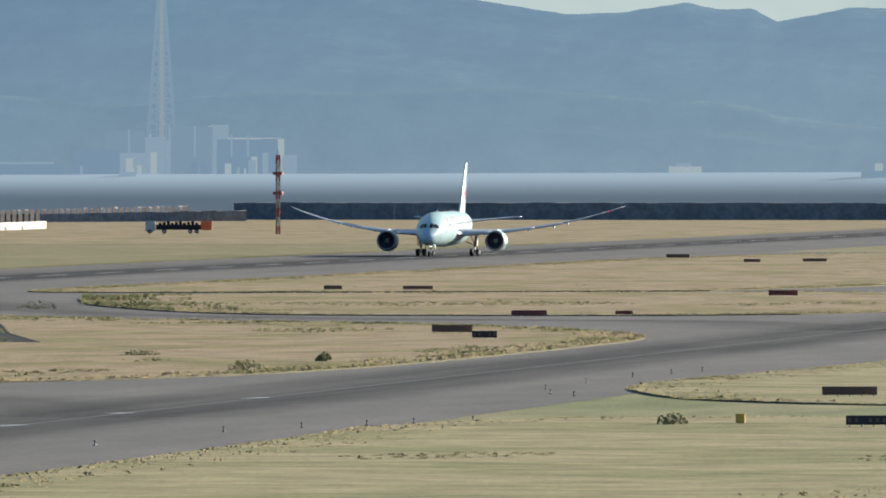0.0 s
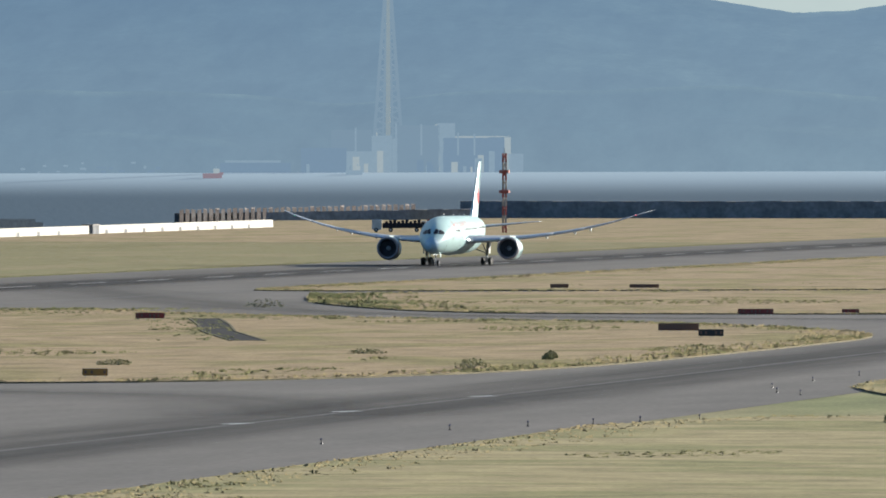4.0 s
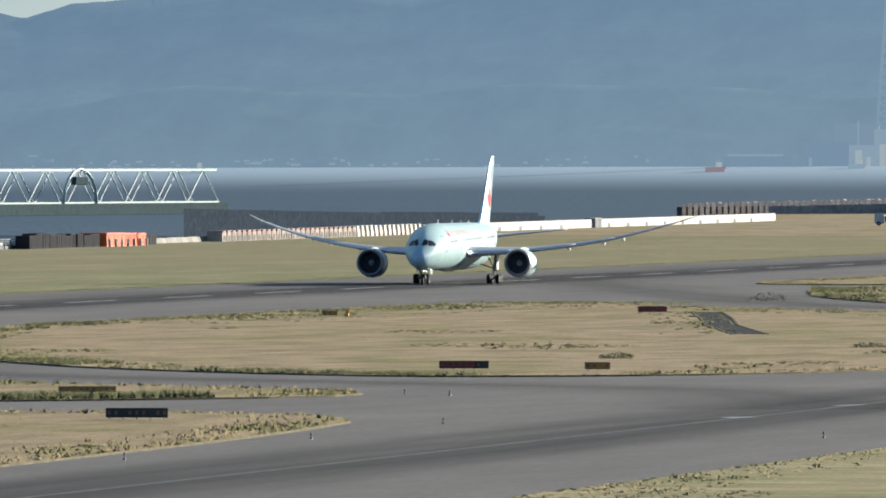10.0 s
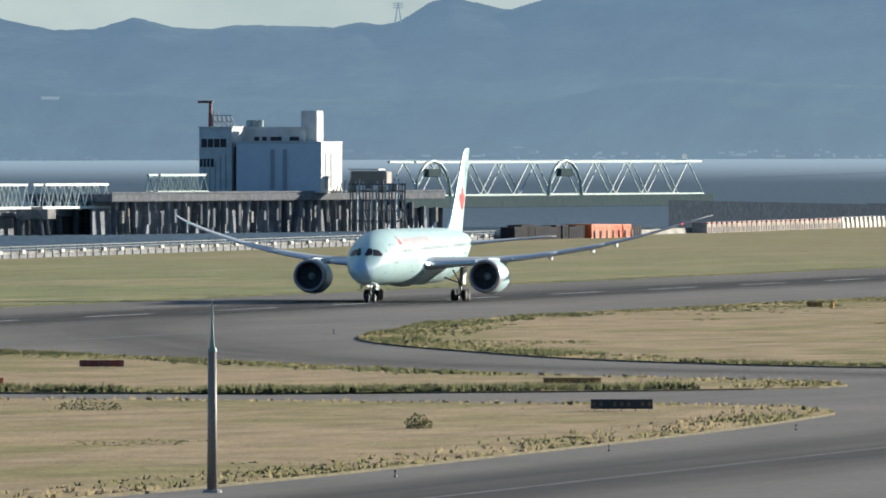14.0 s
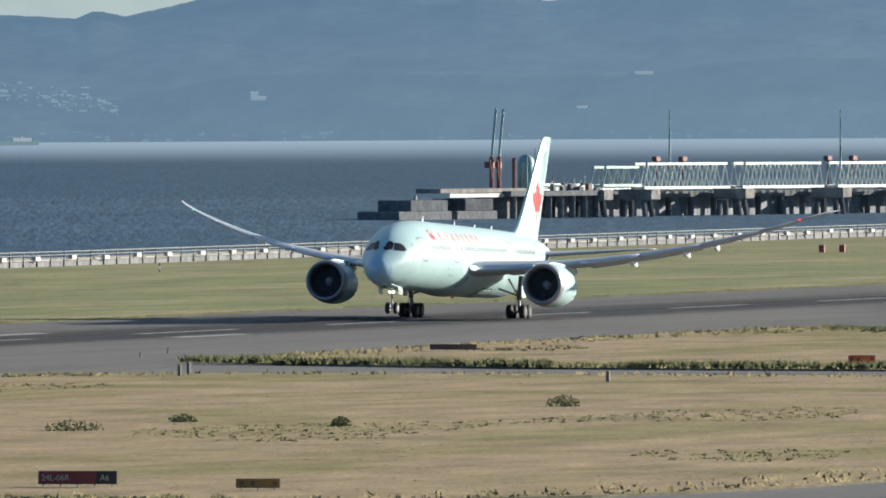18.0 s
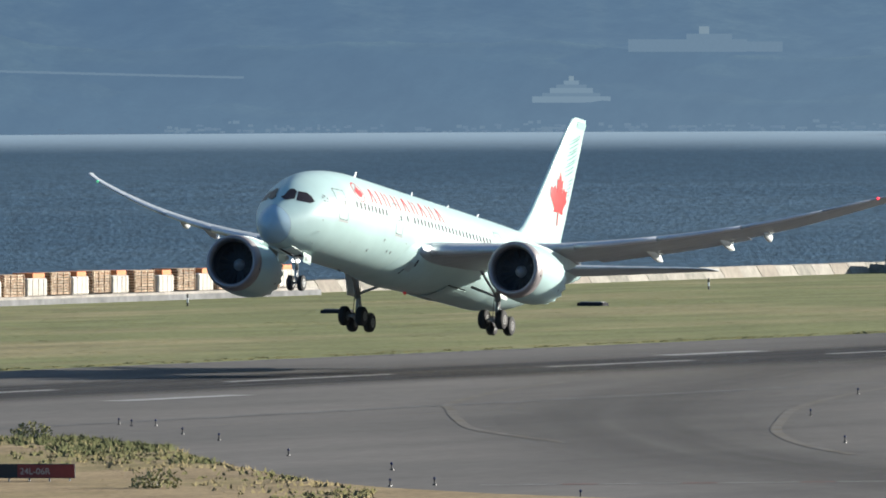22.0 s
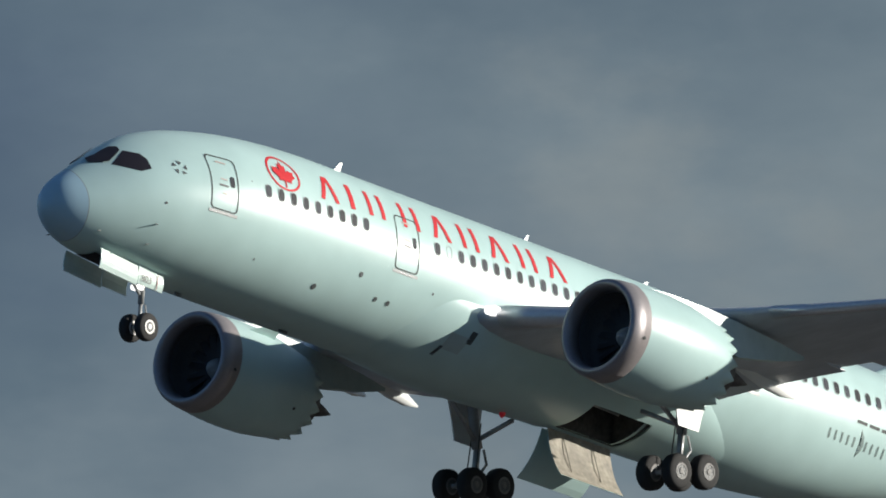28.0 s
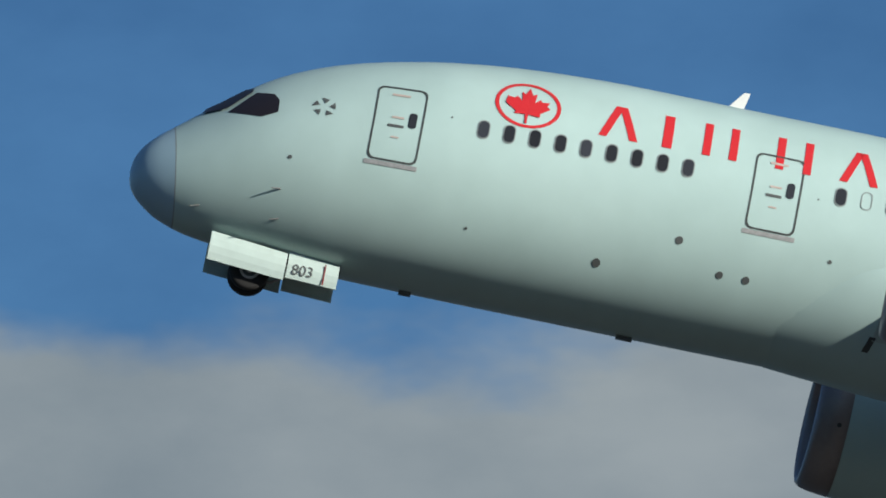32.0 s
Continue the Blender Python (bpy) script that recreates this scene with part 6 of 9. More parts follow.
def build_shrub(x, y, w, h, seed, mat="weed"):
    """A low shrub: short stems and a ragged crown of small leaves."""
    rng = np.random.default_rng(seed)
    ob = thing("shrub", pose(x, y, GRASS_Z), "low ragged dark green shrub in dry grass", "shrub", "shrubs on the airfield")
    bm = bmesh.new()
    for k in range(7):
        a = k * math.tau / 7
        tube(bm, (0, 0, -0.1), (math.cos(a) * w * 0.3, math.sin(a) * w * 0.3, h * 0.6), 0.02, 0.008, 5)
    part("stem", bm, "pole_brown", ob)
    bm = bmesh.new()
    for k in range(260):
        a, r, z = rng.random() * math.tau, w / 2 * rng.random() ** 0.6, rng.random()
        c = Vector((math.cos(a) * r, math.sin(a) * r, h * z * (1 - 0.6 * (2 * r / w) ** 2)))
        d = Vector(rng.normal(0, 1, 3)).normalized() * 0.11
        e = Vector(rng.normal(0, 1, 3)).normalized() * 0.07
        bm.faces.new([bm.verts.new(c - d), bm.verts.new(c + e), bm.verts.new(c + d), bm.verts.new(c - e)])
    part("foliage", bm, mat, ob)


for k, (x, y, w, h) in enumerate(((-189, 851, 1.7, 0.95), (-173, 1171, 3.0, 0.9), (-175, 1231, 1.2, 0.7), (-174, 1222, 1.0, 0.6), (-110, 934, 2.0, 0.8), (-195, 1257, 3.6, 0.5), (-231, 839, 2.2, 0.7), (-223, 906, 4.6, 0.7),
                                  (-228, 781, 1.2, 0.6), (-239, 766, 3.6, 0.7), (-250, 603, 2.4, 0.9), (-296, 697, 2.2, 0.8), (-268, 1650, 5.0, 1.0), (-258, 1660, 4.0, 0.9), (-240, 790, 1.6, 0.5), (-205, 1185, 3.2, 0.55))):
    build_shrub(x, y, w, h, 200 + k)


# ---- signs and lights beside the taxiways ----
M["sign_bar"] = material("sign_bar", (0.13, 0.075, 0.05), 0.6)
def build_sign(x, y, w, h, panels, text=""):
    """A lit airfield sign: a box on legs, its face in one or two coloured panels."""
    rz = math.degrees(math.atan2(-x, y))
    ob = thing("airfield_sign", pose(x, y, GRASS_Z, 0, 0, rz), {"red": "dark red airfield sign board on short legs", "yellow": "brown-yellow airfield sign board on short legs", "black": "dark green-black airfield sign board on short legs", "brown": "weathered brown back of an airfield sign", "orange": "bright orange board standing in grass"}[panels[0][0]], "sign", "airfield signs")
    bm = box(bmesh.new(), -w / 2, -0.12, 0.14, w / 2, 0.12, 0.14 + h, 0.03)
    body = part("cabinet", bm, "sign_black", ob)
    for k in range(int(w / 0.9) + 1):
        lx = -w / 2 + 0.25 + k * (w - 0.5) / max(1, int(w / 0.9))
        part("leg", tube(bmesh.new(), (lx, 0, -0.1), (lx, 0, 0.16), 0.04, n=6), "steel", ob)
    u = -w / 2
    for col, frac in panels:
        a, b = u, u + w * frac
        u = b
        part("face", box(bmesh.new(), a + 0.03, -0.135, 0.17, b - 0.03, -0.122, 0.11 + h), "sign_" + col, body)
        if not text:
            n = max(1, int((b - a) / 0.42))
            for i in range(n):
                c = a + (i + 0.5) * (b - a) / n
                if (i + len(panels)) % 4 != 3:
                    part("bar", box(bmesh.new(), c - 0.1, -0.141, 0.14 + h * 0.28, c + 0.1, -0.136, 0.14 + h * 0.72), "sign_bar", body)
    if text:
        cut = [0.0]
        for col, frac in panels:
            cut.append(cut[-1] + frac)
        for (col, frac), c, word in zip(panels, cut, text.split("|")):
            writing(word, h * 0.62, body, Matrix.Translation((-w / 2 + w * c + 0.14, -0.14, 0.14 + h * 0.28)) @ pose(0, 0, 0, 90, 0, 0), "sign_text")
    return ob


for x, y, w, h, panels, text in (
        (-201, 1573, 3.9, 0.55, (("red", 1.0),), ""), (-189, 1419, 4.0, 0.7, (("brown", 1.0),), ""), (-180, 1375, 2.4, 0.65, (("black", 1.0),), ""), (-110, 1044, 4.0, 0.6, (("brown", 1.0),), ""), (-96, 926, 3.6, 0.6, (("black", 1.0),), ""),
        (-199, 1809, 3.7, 0.65, (("red", 1.0),), ""), (-267, 1886, 2.4, 0.5, (("brown", 1.0),), ""), (-256, 1888, 3.9, 0.45, (("brown", 1.0),), ""), (-192, 1585, 1.9, 0.4, (("red", 1.0),), ""),
        (-294, 2505, 4.0, 0.6, (("brown", 1.0),), ""), (-269, 2398, 2.8, 0.5, (("brown", 1.0),), ""), (-260, 2412, 4.0, 0.5, (("brown", 1.0),), ""), (-206, 1120, 3.9, 0.6, (("red", 0.72), ("black", 0.28)), ""),
        (-195, 1118, 2.0, 0.55, (("yellow", 1.0),), ""), (-259, 1519, 3.1, 0.6, (("red", 1.0),), ""), (-188.5, 909, 4.0, 0.62, (("black", 1.0),), ""), (-212, 1005, 4.1, 0.4, (("yellow", 1.0),), ""), (-287, 1483, 1.6, 0.45, (("yellow", 1.0),), ""),
        (-294, 1037, 3.5, 0.4, (("brown", 1.0),), ""), (-263, 1073, 3.4, 0.5, (("red", 1.0),), ""), (-250, 987, 1.9, 0.55, (("orange", 1.0),), ""),
        (-202, 648, 3.7, 0.62, (("red", 0.74), ("black", 0.26)), "24L-06R|A6"), (-192, 644, 2.05, 0.42, (("yellow", 1.0),), ""), (-260, 612, 4.2, 0.66, (("black", 0.36), ("red", 0.64)), "A6|24L-06R")):
    build_sign(x, y, w, h, panels, text)


def build_edge_light():
    ob = thing("edge_light", pose(-304, 728, 0.03), "small dark taxiway edge light on a short stem", "light", "taxiway edge lights")
    part("base", tube(bmesh.new(), (0, 0, -0.03), (0, 0, 0.05), 0.11, 0.09, 10), "sign_black", ob)
    part("stem", tube(bmesh.new(), (0, 0, 0.05), (0, 0, 0.26), 0.035, n=8), "sign_black", ob)
    part("lens", lathe(bmesh.new(), [(0.25, 0.06), (0.29, 0.07), (0.34, 0.055), (0.37, 0.015)], 10, axis="z"), "lamp_blue", ob, "dark blue glass dome", smooth=True)
    return ob


light_1 = build_edge_light()
for x, y in ((-302, 725), (-301, 726), (-292, 708), (-285, 696), (-269, 666), (-254, 642), (-243, 614), (-242, 617), (-228, 599), (-277, 764), (-295, 822), (-307, 879), (-253, 703), (-231, 660), (-219, 641), (-314, 919), (-311, 932), (-164, 733),
             (-166, 797), (-167, 857), (-168, 906), (-187, 1011), (-191, 1015), (-233, 1063), (-293, 1284), (-137, 865), (-136, 911), (-133, 925), (-130, 934), (-128, 942), (-125, 949), (-137, 1082), (-134, 1061), (-131, 1051), (-138, 1115),
             (-138, 1145), (-137, 1163), (-136, 1176), (-311, 1013), (-315, 1033), (-304, 1005), (-284, 936)):
    copy_thing(light_1, pose(x, y, 0.03))
for x, y in ((-250, 919), (-284, 934), (-287, 946)):
    ob = thing("marker_post", pose(x, y, GRASS_Z), "short brown stub post in the grass", "post", "stub posts in the grass")
    part("post", tube(bmesh.new(), (0, 0, -0.1), (0, 0, 0.62), 0.13, n=10), "pole_brown", ob)
    part("cap", tube(bmesh.new(), (0, 0, 0.62), (0, 0, 0.72), 0.15, 0.08, n=10), "sign_yellow", ob)


def build_ditch():
    """A drainage channel that crosses the dry grass, drawn as a raised black strip, with weeds along it."""
    ob = thing("drain_channel", pose(0, 0, GRASS_Z), "flat black drainage strip with kerbs crossing dry grass", "drain", "", "structure")
    pts = [Vector(p + (0,)) for p in ((-255, 1530), (-245, 1476), (-234, 1413), (-220, 1345))]
    for p, q in zip(pts, pts[1:]):
        d = (q - p).normalized()
        n = Vector((d.y, -d.x, 0))
        # black strip laid on the grass in place of a sunken trench
        for name, lo, hi, z, mat in (("channel_bed", -1.5, 1.5, 0.02, "black_box"), ("kerb", -1.75, -1.5, 0.06, "turf_edge"), ("kerb", 1.5, 1.75, 0.06, "turf_edge")):
            bm = bmesh.new()
            low = [bm.verts.new(c) for c in (p + n * lo, q + n * lo, q + n * hi, p + n * hi)]
            top = [bm.verts.new(v.co + Vector((0, 0, z))) for v in low]
            bm.faces.new(top)
            for i in range(4):
                bm.faces.new((low[i], low[(i + 1) % 4], top[(i + 1) % 4], top[i]))
            part(name, bm, mat, ob)
    rng = np.random.default_rng(77)
    grow = np.concatenate([np.array([p.lerp(q, u)[:2] for u in rng.random(36)]) for p, q in zip(pts, pts[1:])])
    tufts("channel_weeds", grow + np.column_stack([rng.normal(-2.0, 2.2, len(grow)), rng.normal(0, 2, len(grow))]), 0.16, 0.16, "weed_dark", "green weeds along the drainage channel", blades=9, seed=78)


build_ditch()
ob = thing("marker_box", pose(-106.0, 938.2, GRASS_Z), "small yellow marker box standing in grass", "marker")
part("body", box(bmesh.new(), -0.3, -0.25, -0.1, 0.3, 0.25, 0.55, 0.05), "sign_bright", ob)
part("cap", box(bmesh.new(), -0.34, -0.29, 0.55, 0.34, 0.29, 0.62, 0.02), "sign_bright", ob)
ob = thing("marker_box", pose(-285.0, 1482, GRASS_Z), "orange-yellow marker box beside a sign board", "marker")
part("body", box(bmesh.new(), -0.22, -0.2, -0.1, 0.22, 0.2, 0.42, 0.04), "sign_bright", ob)
part("cap", box(bmesh.new(), -0.05, -0.22, 0.42, 0.24, 0.22, 0.52, 0.02), "sign_orange", ob)


def build_tall_pole():
    """The brown pole with a tapering green top between camera and runway."""
    ob = thing("lightning_pole", pose(-165.45, 698, 0.05), "tall brown pole with slender green tip", "pole")
    part("shaft", tube(bmesh.new(), (0, 0, -0.1), (0, 0, 7.0), 0.26, 0.21, 16), "pole_brown", ob, smooth=True)
    part("collar", tube(bmesh.new(), (0, 0, 6.95), (0, 0, 7.15), 0.25, 0.2, 14), "pole_green", ob)
    part("tip_shaft", tube(bmesh.new(), (0, 0, 7.15), (0, 0, 7.6), 0.13, 0.1, 10), "pole_green", ob)
    part("tip", tube(bmesh.new(), (0, 0, 7.6), (0, 0, 9.5), 0.085, 0.03, 10), "pole_green", ob, "dark green spike")
    part("base_plate", tube(bmesh.new(), (0, 0, -0.1), (0, 0, 0.12), 0.5, 0.45, 12), "concrete", ob)


build_tall_pole()


# ---- along the sea wall ----
def on_wall(y, off=0.0):
    return pose(wall_x(y) + off, y, 0, 0, 0, 1.95)


def sea_wall():
    """The parapet along the seaward edge, cast in panels."""
    rng = random.Random(4)
    ob = thing("sea_wall", on_wall(1250), "low pale concrete sea wall cast in panels", "wall", "", "structure")
    def slab(mat, h):
        bm = box(bmesh.new(), -0.25, 0.03, -0.6, 0.25, 5.97, h, 0.03)
        for v in bm.verts:
            v.co.y -= 0.9 * v.co.z / h
            v.co.x -= 0.5 * max(0.0, v.co.z)
        return mesh_of(bm, "panel", mat)
    pieces = [(slab(m, 1.15), slab(m, 1.0)) for m in ("wall_pale", "wall_buff", "wall_pale", "wall_stained")]
    for k in range(-40, 280):
        q = new("panel", pieces[k % 2 + 2 * (rng.random() < 0.3)][k >= 60])
        q.parent = ob
        q.matrix_basis = pose(rng.uniform(-0.02, 0.02), k * 6.0, rng.uniform(-0.03, 0.03))


def guard_rail():
    """A pipe rail on posts in front of the wall, with white boxes hung on it."""
    ob = thing("pipe_rail", on_wall(1515, 2.2), "long grey-green pipe rail with pale junction boxes by the sea", "railing")
    bm = bmesh.new()
    for z, r in ((1.75, 0.09), (1.35, 0.07), (0.95, 0.06)):
        tube(bm, (0, 0, z), (0, 1080, z), r, n=6)
    part("pipe", bm, "rail_dull", ob, "dull grey-green pipes")
    post = mesh_of(box(bmesh.new(), -0.07, -0.07, -0.1, 0.07, 0.07, 1.9), "post", "rail_dull")
    bx = mesh_of(box(bmesh.new(), -0.25, -1.1, 0.75, 0.2, 1.1, 1.25, 0.04), "junction_box", "box_grey")
    rng = random.Random(8)
    for k in range(180):
        q = new("post", post)
        q.parent = ob
        q.matrix_basis = pose(0, k * 6, 0)
    for k in range(72):
        q = new("junction_box", bx)
        q.parent = ob
        q.matrix_basis = pose(0.35, k * 15 + rng.uniform(-1.5, 1.5), rng.uniform(-0.08, 0.08))
    bm = box(bmesh.new(), -0.7, -20, -0.1, -0.1, 1080, 0.62)
    part("cable_trough", bm, "dark_concrete", ob, "dark cable trough along the ground")


M["wall_pale"] = material("wall_pale", (0.31, 0.29, 0.248), 0.9, second=(0.265, 0.245, 0.212), scale=0.5, vary=0.12, fine=0.08, fine_scale=4, obj_rand=0.06)
M["wall_buff"] = material("wall_buff", (0.255, 0.224, 0.185), 0.9, second=(0.22, 0.193, 0.158), scale=0.5, vary=0.12, fine=0.08, fine_scale=4, obj_rand=0.08)
M["wall_stained"] = material("wall_stained", (0.235, 0.22, 0.187), 0.9, second=(0.18, 0.172, 0.146), scale=0.7, vary=0.18, fine=0.1, fine_scale=4, obj_rand=0.08)
M["rail_dull"] = material("rail_dull", (0.15, 0.165, 0.16), 0.7, vary=0.15, scale=1.0, spec=0.2)
M["box_grey"] = material("box_grey", (0.40, 0.39, 0.36), 0.7, vary=0.12, scale=0.8, obj_rand=0.2)
M["rail_grey"] = material("rail_grey", (0.26, 0.275, 0.275), 0.6, vary=0.12, scale=1.0)
M["tarp_grey"] = material("tarp_grey", (0.22, 0.25, 0.26), 0.8, vary=0.15, scale=0.8)
M["stack_base"] = material("stack_base", (0.085, 0.085, 0.08), 0.9, second=(0.06, 0.062, 0.06), scale=0.8, vary=0.25)
M["rust"] = material("rust", (0.165, 0.115, 0.098), 0.85, second=(0.125, 0.098, 0.088), scale=1.2, vary=0.25)
M["block_white"] = material("block_white", (0.52, 0.495, 0.44), 0.85, second=(0.43, 0.405, 0.355), scale=0.6, vary=0.12, obj_rand=0.08)
M["pallet"] = material("pallet", (0.25, 0.165, 0.10), 0.85, second=(0.42, 0.34, 0.25), spread=(0.5, 0.62), vary=0.35, scale=2.2, obj_rand=0.3)
M["orange_top"] = material("orange_top", (0.66, 0.20, 0.06), 0.7, vary=0.1, scale=1.0)
sea_wall()
guard_rail()


def build_crate():
    """A stack of timber pallets."""
    ob = thing("timber_stack", on_wall(1101.4, 3), "stack of weathered brown timber pallets on a plinth", "pallets", "stacks along the sea wall")
    for k in range(8):
        bm = box(bmesh.new(), -1.2 + 0.02 * (k % 2), -2.6, 0.8 + k * 0.25, 1.2, 2.6, 0.8 + k * 0.25 + 0.19)
        part("pallet", bm, "pallet", ob)
    for y in (-2.4, -0.8, 0.8, 2.4):
        part("batten", box(bmesh.new(), 1.2, y - 0.07, 0.8, 1.26, y + 0.07, 2.7), "pallet", ob)
    return ob


def build_block():
    ob = thing("concrete_block", on_wall(1106.5, 3), "white wrapped block with an orange board on top", "block", "stacks along the sea wall")
    bm = box(bmesh.new(), -1.2, -2.2, 0.75, 1.2, 2.2, 2.35, 0.12)
    part("block", bm, "block_white", ob)
    part("board", box(bmesh.new(), -1.1, -0.3, 2.36, 0.9, 2.3, 2.78, 0.03), "orange_top", ob, "orange board")
    for y in (-1.1, 0.2, 1.3):
        part("strap", box(bmesh.new(), 1.2, y, 0.8, 1.225, y + 0.09, 2.3), "concrete", ob)
    return ob


def crate_rows():
    ob = thing("plinth", on_wall(1098.2, 3), "long pale concrete plinth under stacked blocks", "plinth")
    part("slab", box(bmesh.new(), -2.4, 0, -0.1, 2.6, 141.8, 0.72, 0.05), "concrete", ob)
    part("kerb", box(bmesh.new(), 2.6, 0, -0.1, 2.9, 141.8, 0.5), "dark_concrete", ob)
    crate, block = build_crate(), build_block()
    rng = random.Random(2)
    for k in range(1, 13):
        y = 1101.4 + k * 10.75
        copy_thing(crate, on_wall(y, 3 + rng.uniform(-0.2, 0.2)) @ pose(0, 0, rng.uniform(-0.1, 0.05), 0, 0, rng.uniform(-3, 3)))
        copy_thing(block, on_wall(y + 5.1, 3 + rng.uniform(-0.2, 0.2)) @ pose(0, 0, rng.uniform(-0.25, 0.05), 0, 0, rng.uniform(-4, 4)))


crate_rows()


def yard_crates():
    """Crates and pale blocks standing on the grass before the antenna platform."""
    for k, (x, y) in enumerate(((-513.3, 948.0), (-510.4, 949.5), (-508.5, 950.6), (-506.4, 951.7), (-504.3, 952.8))):
        ob = thing("timber_crate" if k % 2 == 0 else "pale_block", pose(x, y, 0, 0, 0, 27), "brown slatted timber crate on the grass" if k % 2 == 0 else "pale rounded concrete block on the grass", "crate" if k % 2 == 0 else "block", "crates in the yard")
        if k % 2 == 0:
            for i in range(5):
                part("board", box(bmesh.new(), -1.3, -1.1, i * 0.38 - 0.05, 1.3, 1.1, i * 0.38 + 0.29), "pallet", ob)
        else:
            part("block", box(bmesh.new(), -1.1, -1.0, -0.05, 1.1, 1.0, 1.6, 0.12), "block_white", ob)
            part("lifting_eye", tube(bmesh.new(), (-0.2, 0, 1.55), (0.2, 0, 1.75), 0.05, n=6), "steel", ob)


yard_crates()


def build_rust_stack(y, ln):
    """A long rusty stack of sheet piles beside grey tarpaulin covered goods."""
    ob = thing("rusty_sheet_stack", on_wall(y, 3), "long stack of rusty brown steel sheets on a dark base", "steel stack", "stacks behind the wire fence")
    part("base", box(bmesh.new(), -1.3, 0, -0.1, 1.3, ln, 1.57), "stack_base", ob, "dark base")
    for k in range(1, 6):
        part("sheet", box(bmesh.new(), -1.2 + 0.04 * (k % 2), 0.05 * (k % 3), 1.2 + k * 0.37, 1.2 + 0.03 * (k % 3), ln - 0.04 * k, 1.2 + k * 0.37 + 0.31), "rust", ob)
    for k in range(int(ln / 2.5)):
        part("stake", box(bmesh.new(), 1.28, 0.6 + k * 2.5, 0, 1.38, 0.72 + k * 2.5, 3.5), "pole_brown", ob)


def build_tarp(y, ln):
    ob = thing("covered_goods", on_wall(y, 3), "grey tarpaulin-covered goods on a dark base", "goods", "stacks behind the wire fence")
    part("base", box(bmesh.new(), -1.3, 0, -0.1, 1.3, ln, 1.5), "stack_base", ob, "dark base")
    bm = box(bmesh.new(), -1.2, 0.05, 1.5, 1.2, ln - 0.05, 2.7, 0.15)
    part("tarpaulin", bm, "tarp_grey", ob)


for y, ln in ((999.0, 8.6), (1008.0, 12.1), (1027.8, 11.2), (1049.8, 11.7), (1072.1, 12.6)):
    build_rust_stack(y, ln)
for y, ln in ((1020.6, 6.8), (1039.3, 10.3), (1061.9, 9.9), (1085.0, 13.0)):
    build_tarp(y, ln)


def wire_fence(y0, y1):
    ob = thing("wire_fence", on_wall(y0, 8), "wire fence on thin grey posts", "fence")
    post = mesh_of(tube(bmesh.new(), (0, 0, -0.1), (0, 0, 2.2), 0.05, n=6), "post", "rail_grey")
    for k in range(int((y1 - y0) / 3) + 1):
        q = new("post", post)
        q.parent = ob
        q.matrix_basis = pose(0, k * 3, 0)
    bm = bmesh.new()
    for z in (0.3, 0.8, 1.3, 1.8, 2.15):
        tube(bm, (0, 0, z), (0, y1 - y0, z), 0.012, n=4)
    part("wire", bm, "rail_grey", ob)


wire_fence(1012, 1099)
strip("seaside_road", [(wall_x(y) + 10, y) for y in range(850, 1130, 20)], 3.2, 0.02, "asphalt", "narrow grey service road along the fence", "road")


def build_windsock_pole(x, y, h, kind):
    ob = thing("obstruction_mast", pose(x, y, 0), "slim grey mast with a red latticed head", "mast", "masts by the sea wall")
    part("shaft", tube(bmesh.new(), (0, 0, -0.1), (0, 0, h * 0.62), 0.1, 0.07, 8), "rail_grey", ob)
    part("crossarm", box(bmesh.new(), -0.05, -0.5, h * 0.6, 0.05, 0.5, h * 0.63), "rail_grey", ob)
    bm = bmesh.new()
    for e in (-0.13, 0.13):
        tube(bm, (e, e, h * 0.62), (e, e, h), 0.022, n=5)
        tube(bm, (e, -e, h * 0.62), (e, -e, h), 0.022, n=5)
    for k in range(6):
        z = h * (0.64 + 0.06 * k)
        tube(bm, (-0.13, -0.13, z), (0.13, 0.13, z + 0.2), 0.018, n=4)
    part("head", bm, "mast_red", ob, "red lattice head")


build_windsock_pole(-487.4, 999.5, 6.4, 0)
build_windsock_pole(-503.2, 961.3, 6.2, 0)
for x, y, h in ((-492.6, 999.2, 4.6), (-486, 1056, 2.6)):
    ob = thing("thin_post", pose(x, y, 0), "thin dark steel post by the fence", "post", "thin posts")
    part("shaft", tube(bmesh.new(), (0, 0, -0.1), (0, 0, h), 0.07, 0.05, 8), "black_box", ob)
    part("cap", tube(bmesh.new(), (0, 0, h), (0, 0, h + 0.1), 0.09, 0.03, 8), "steel", ob)


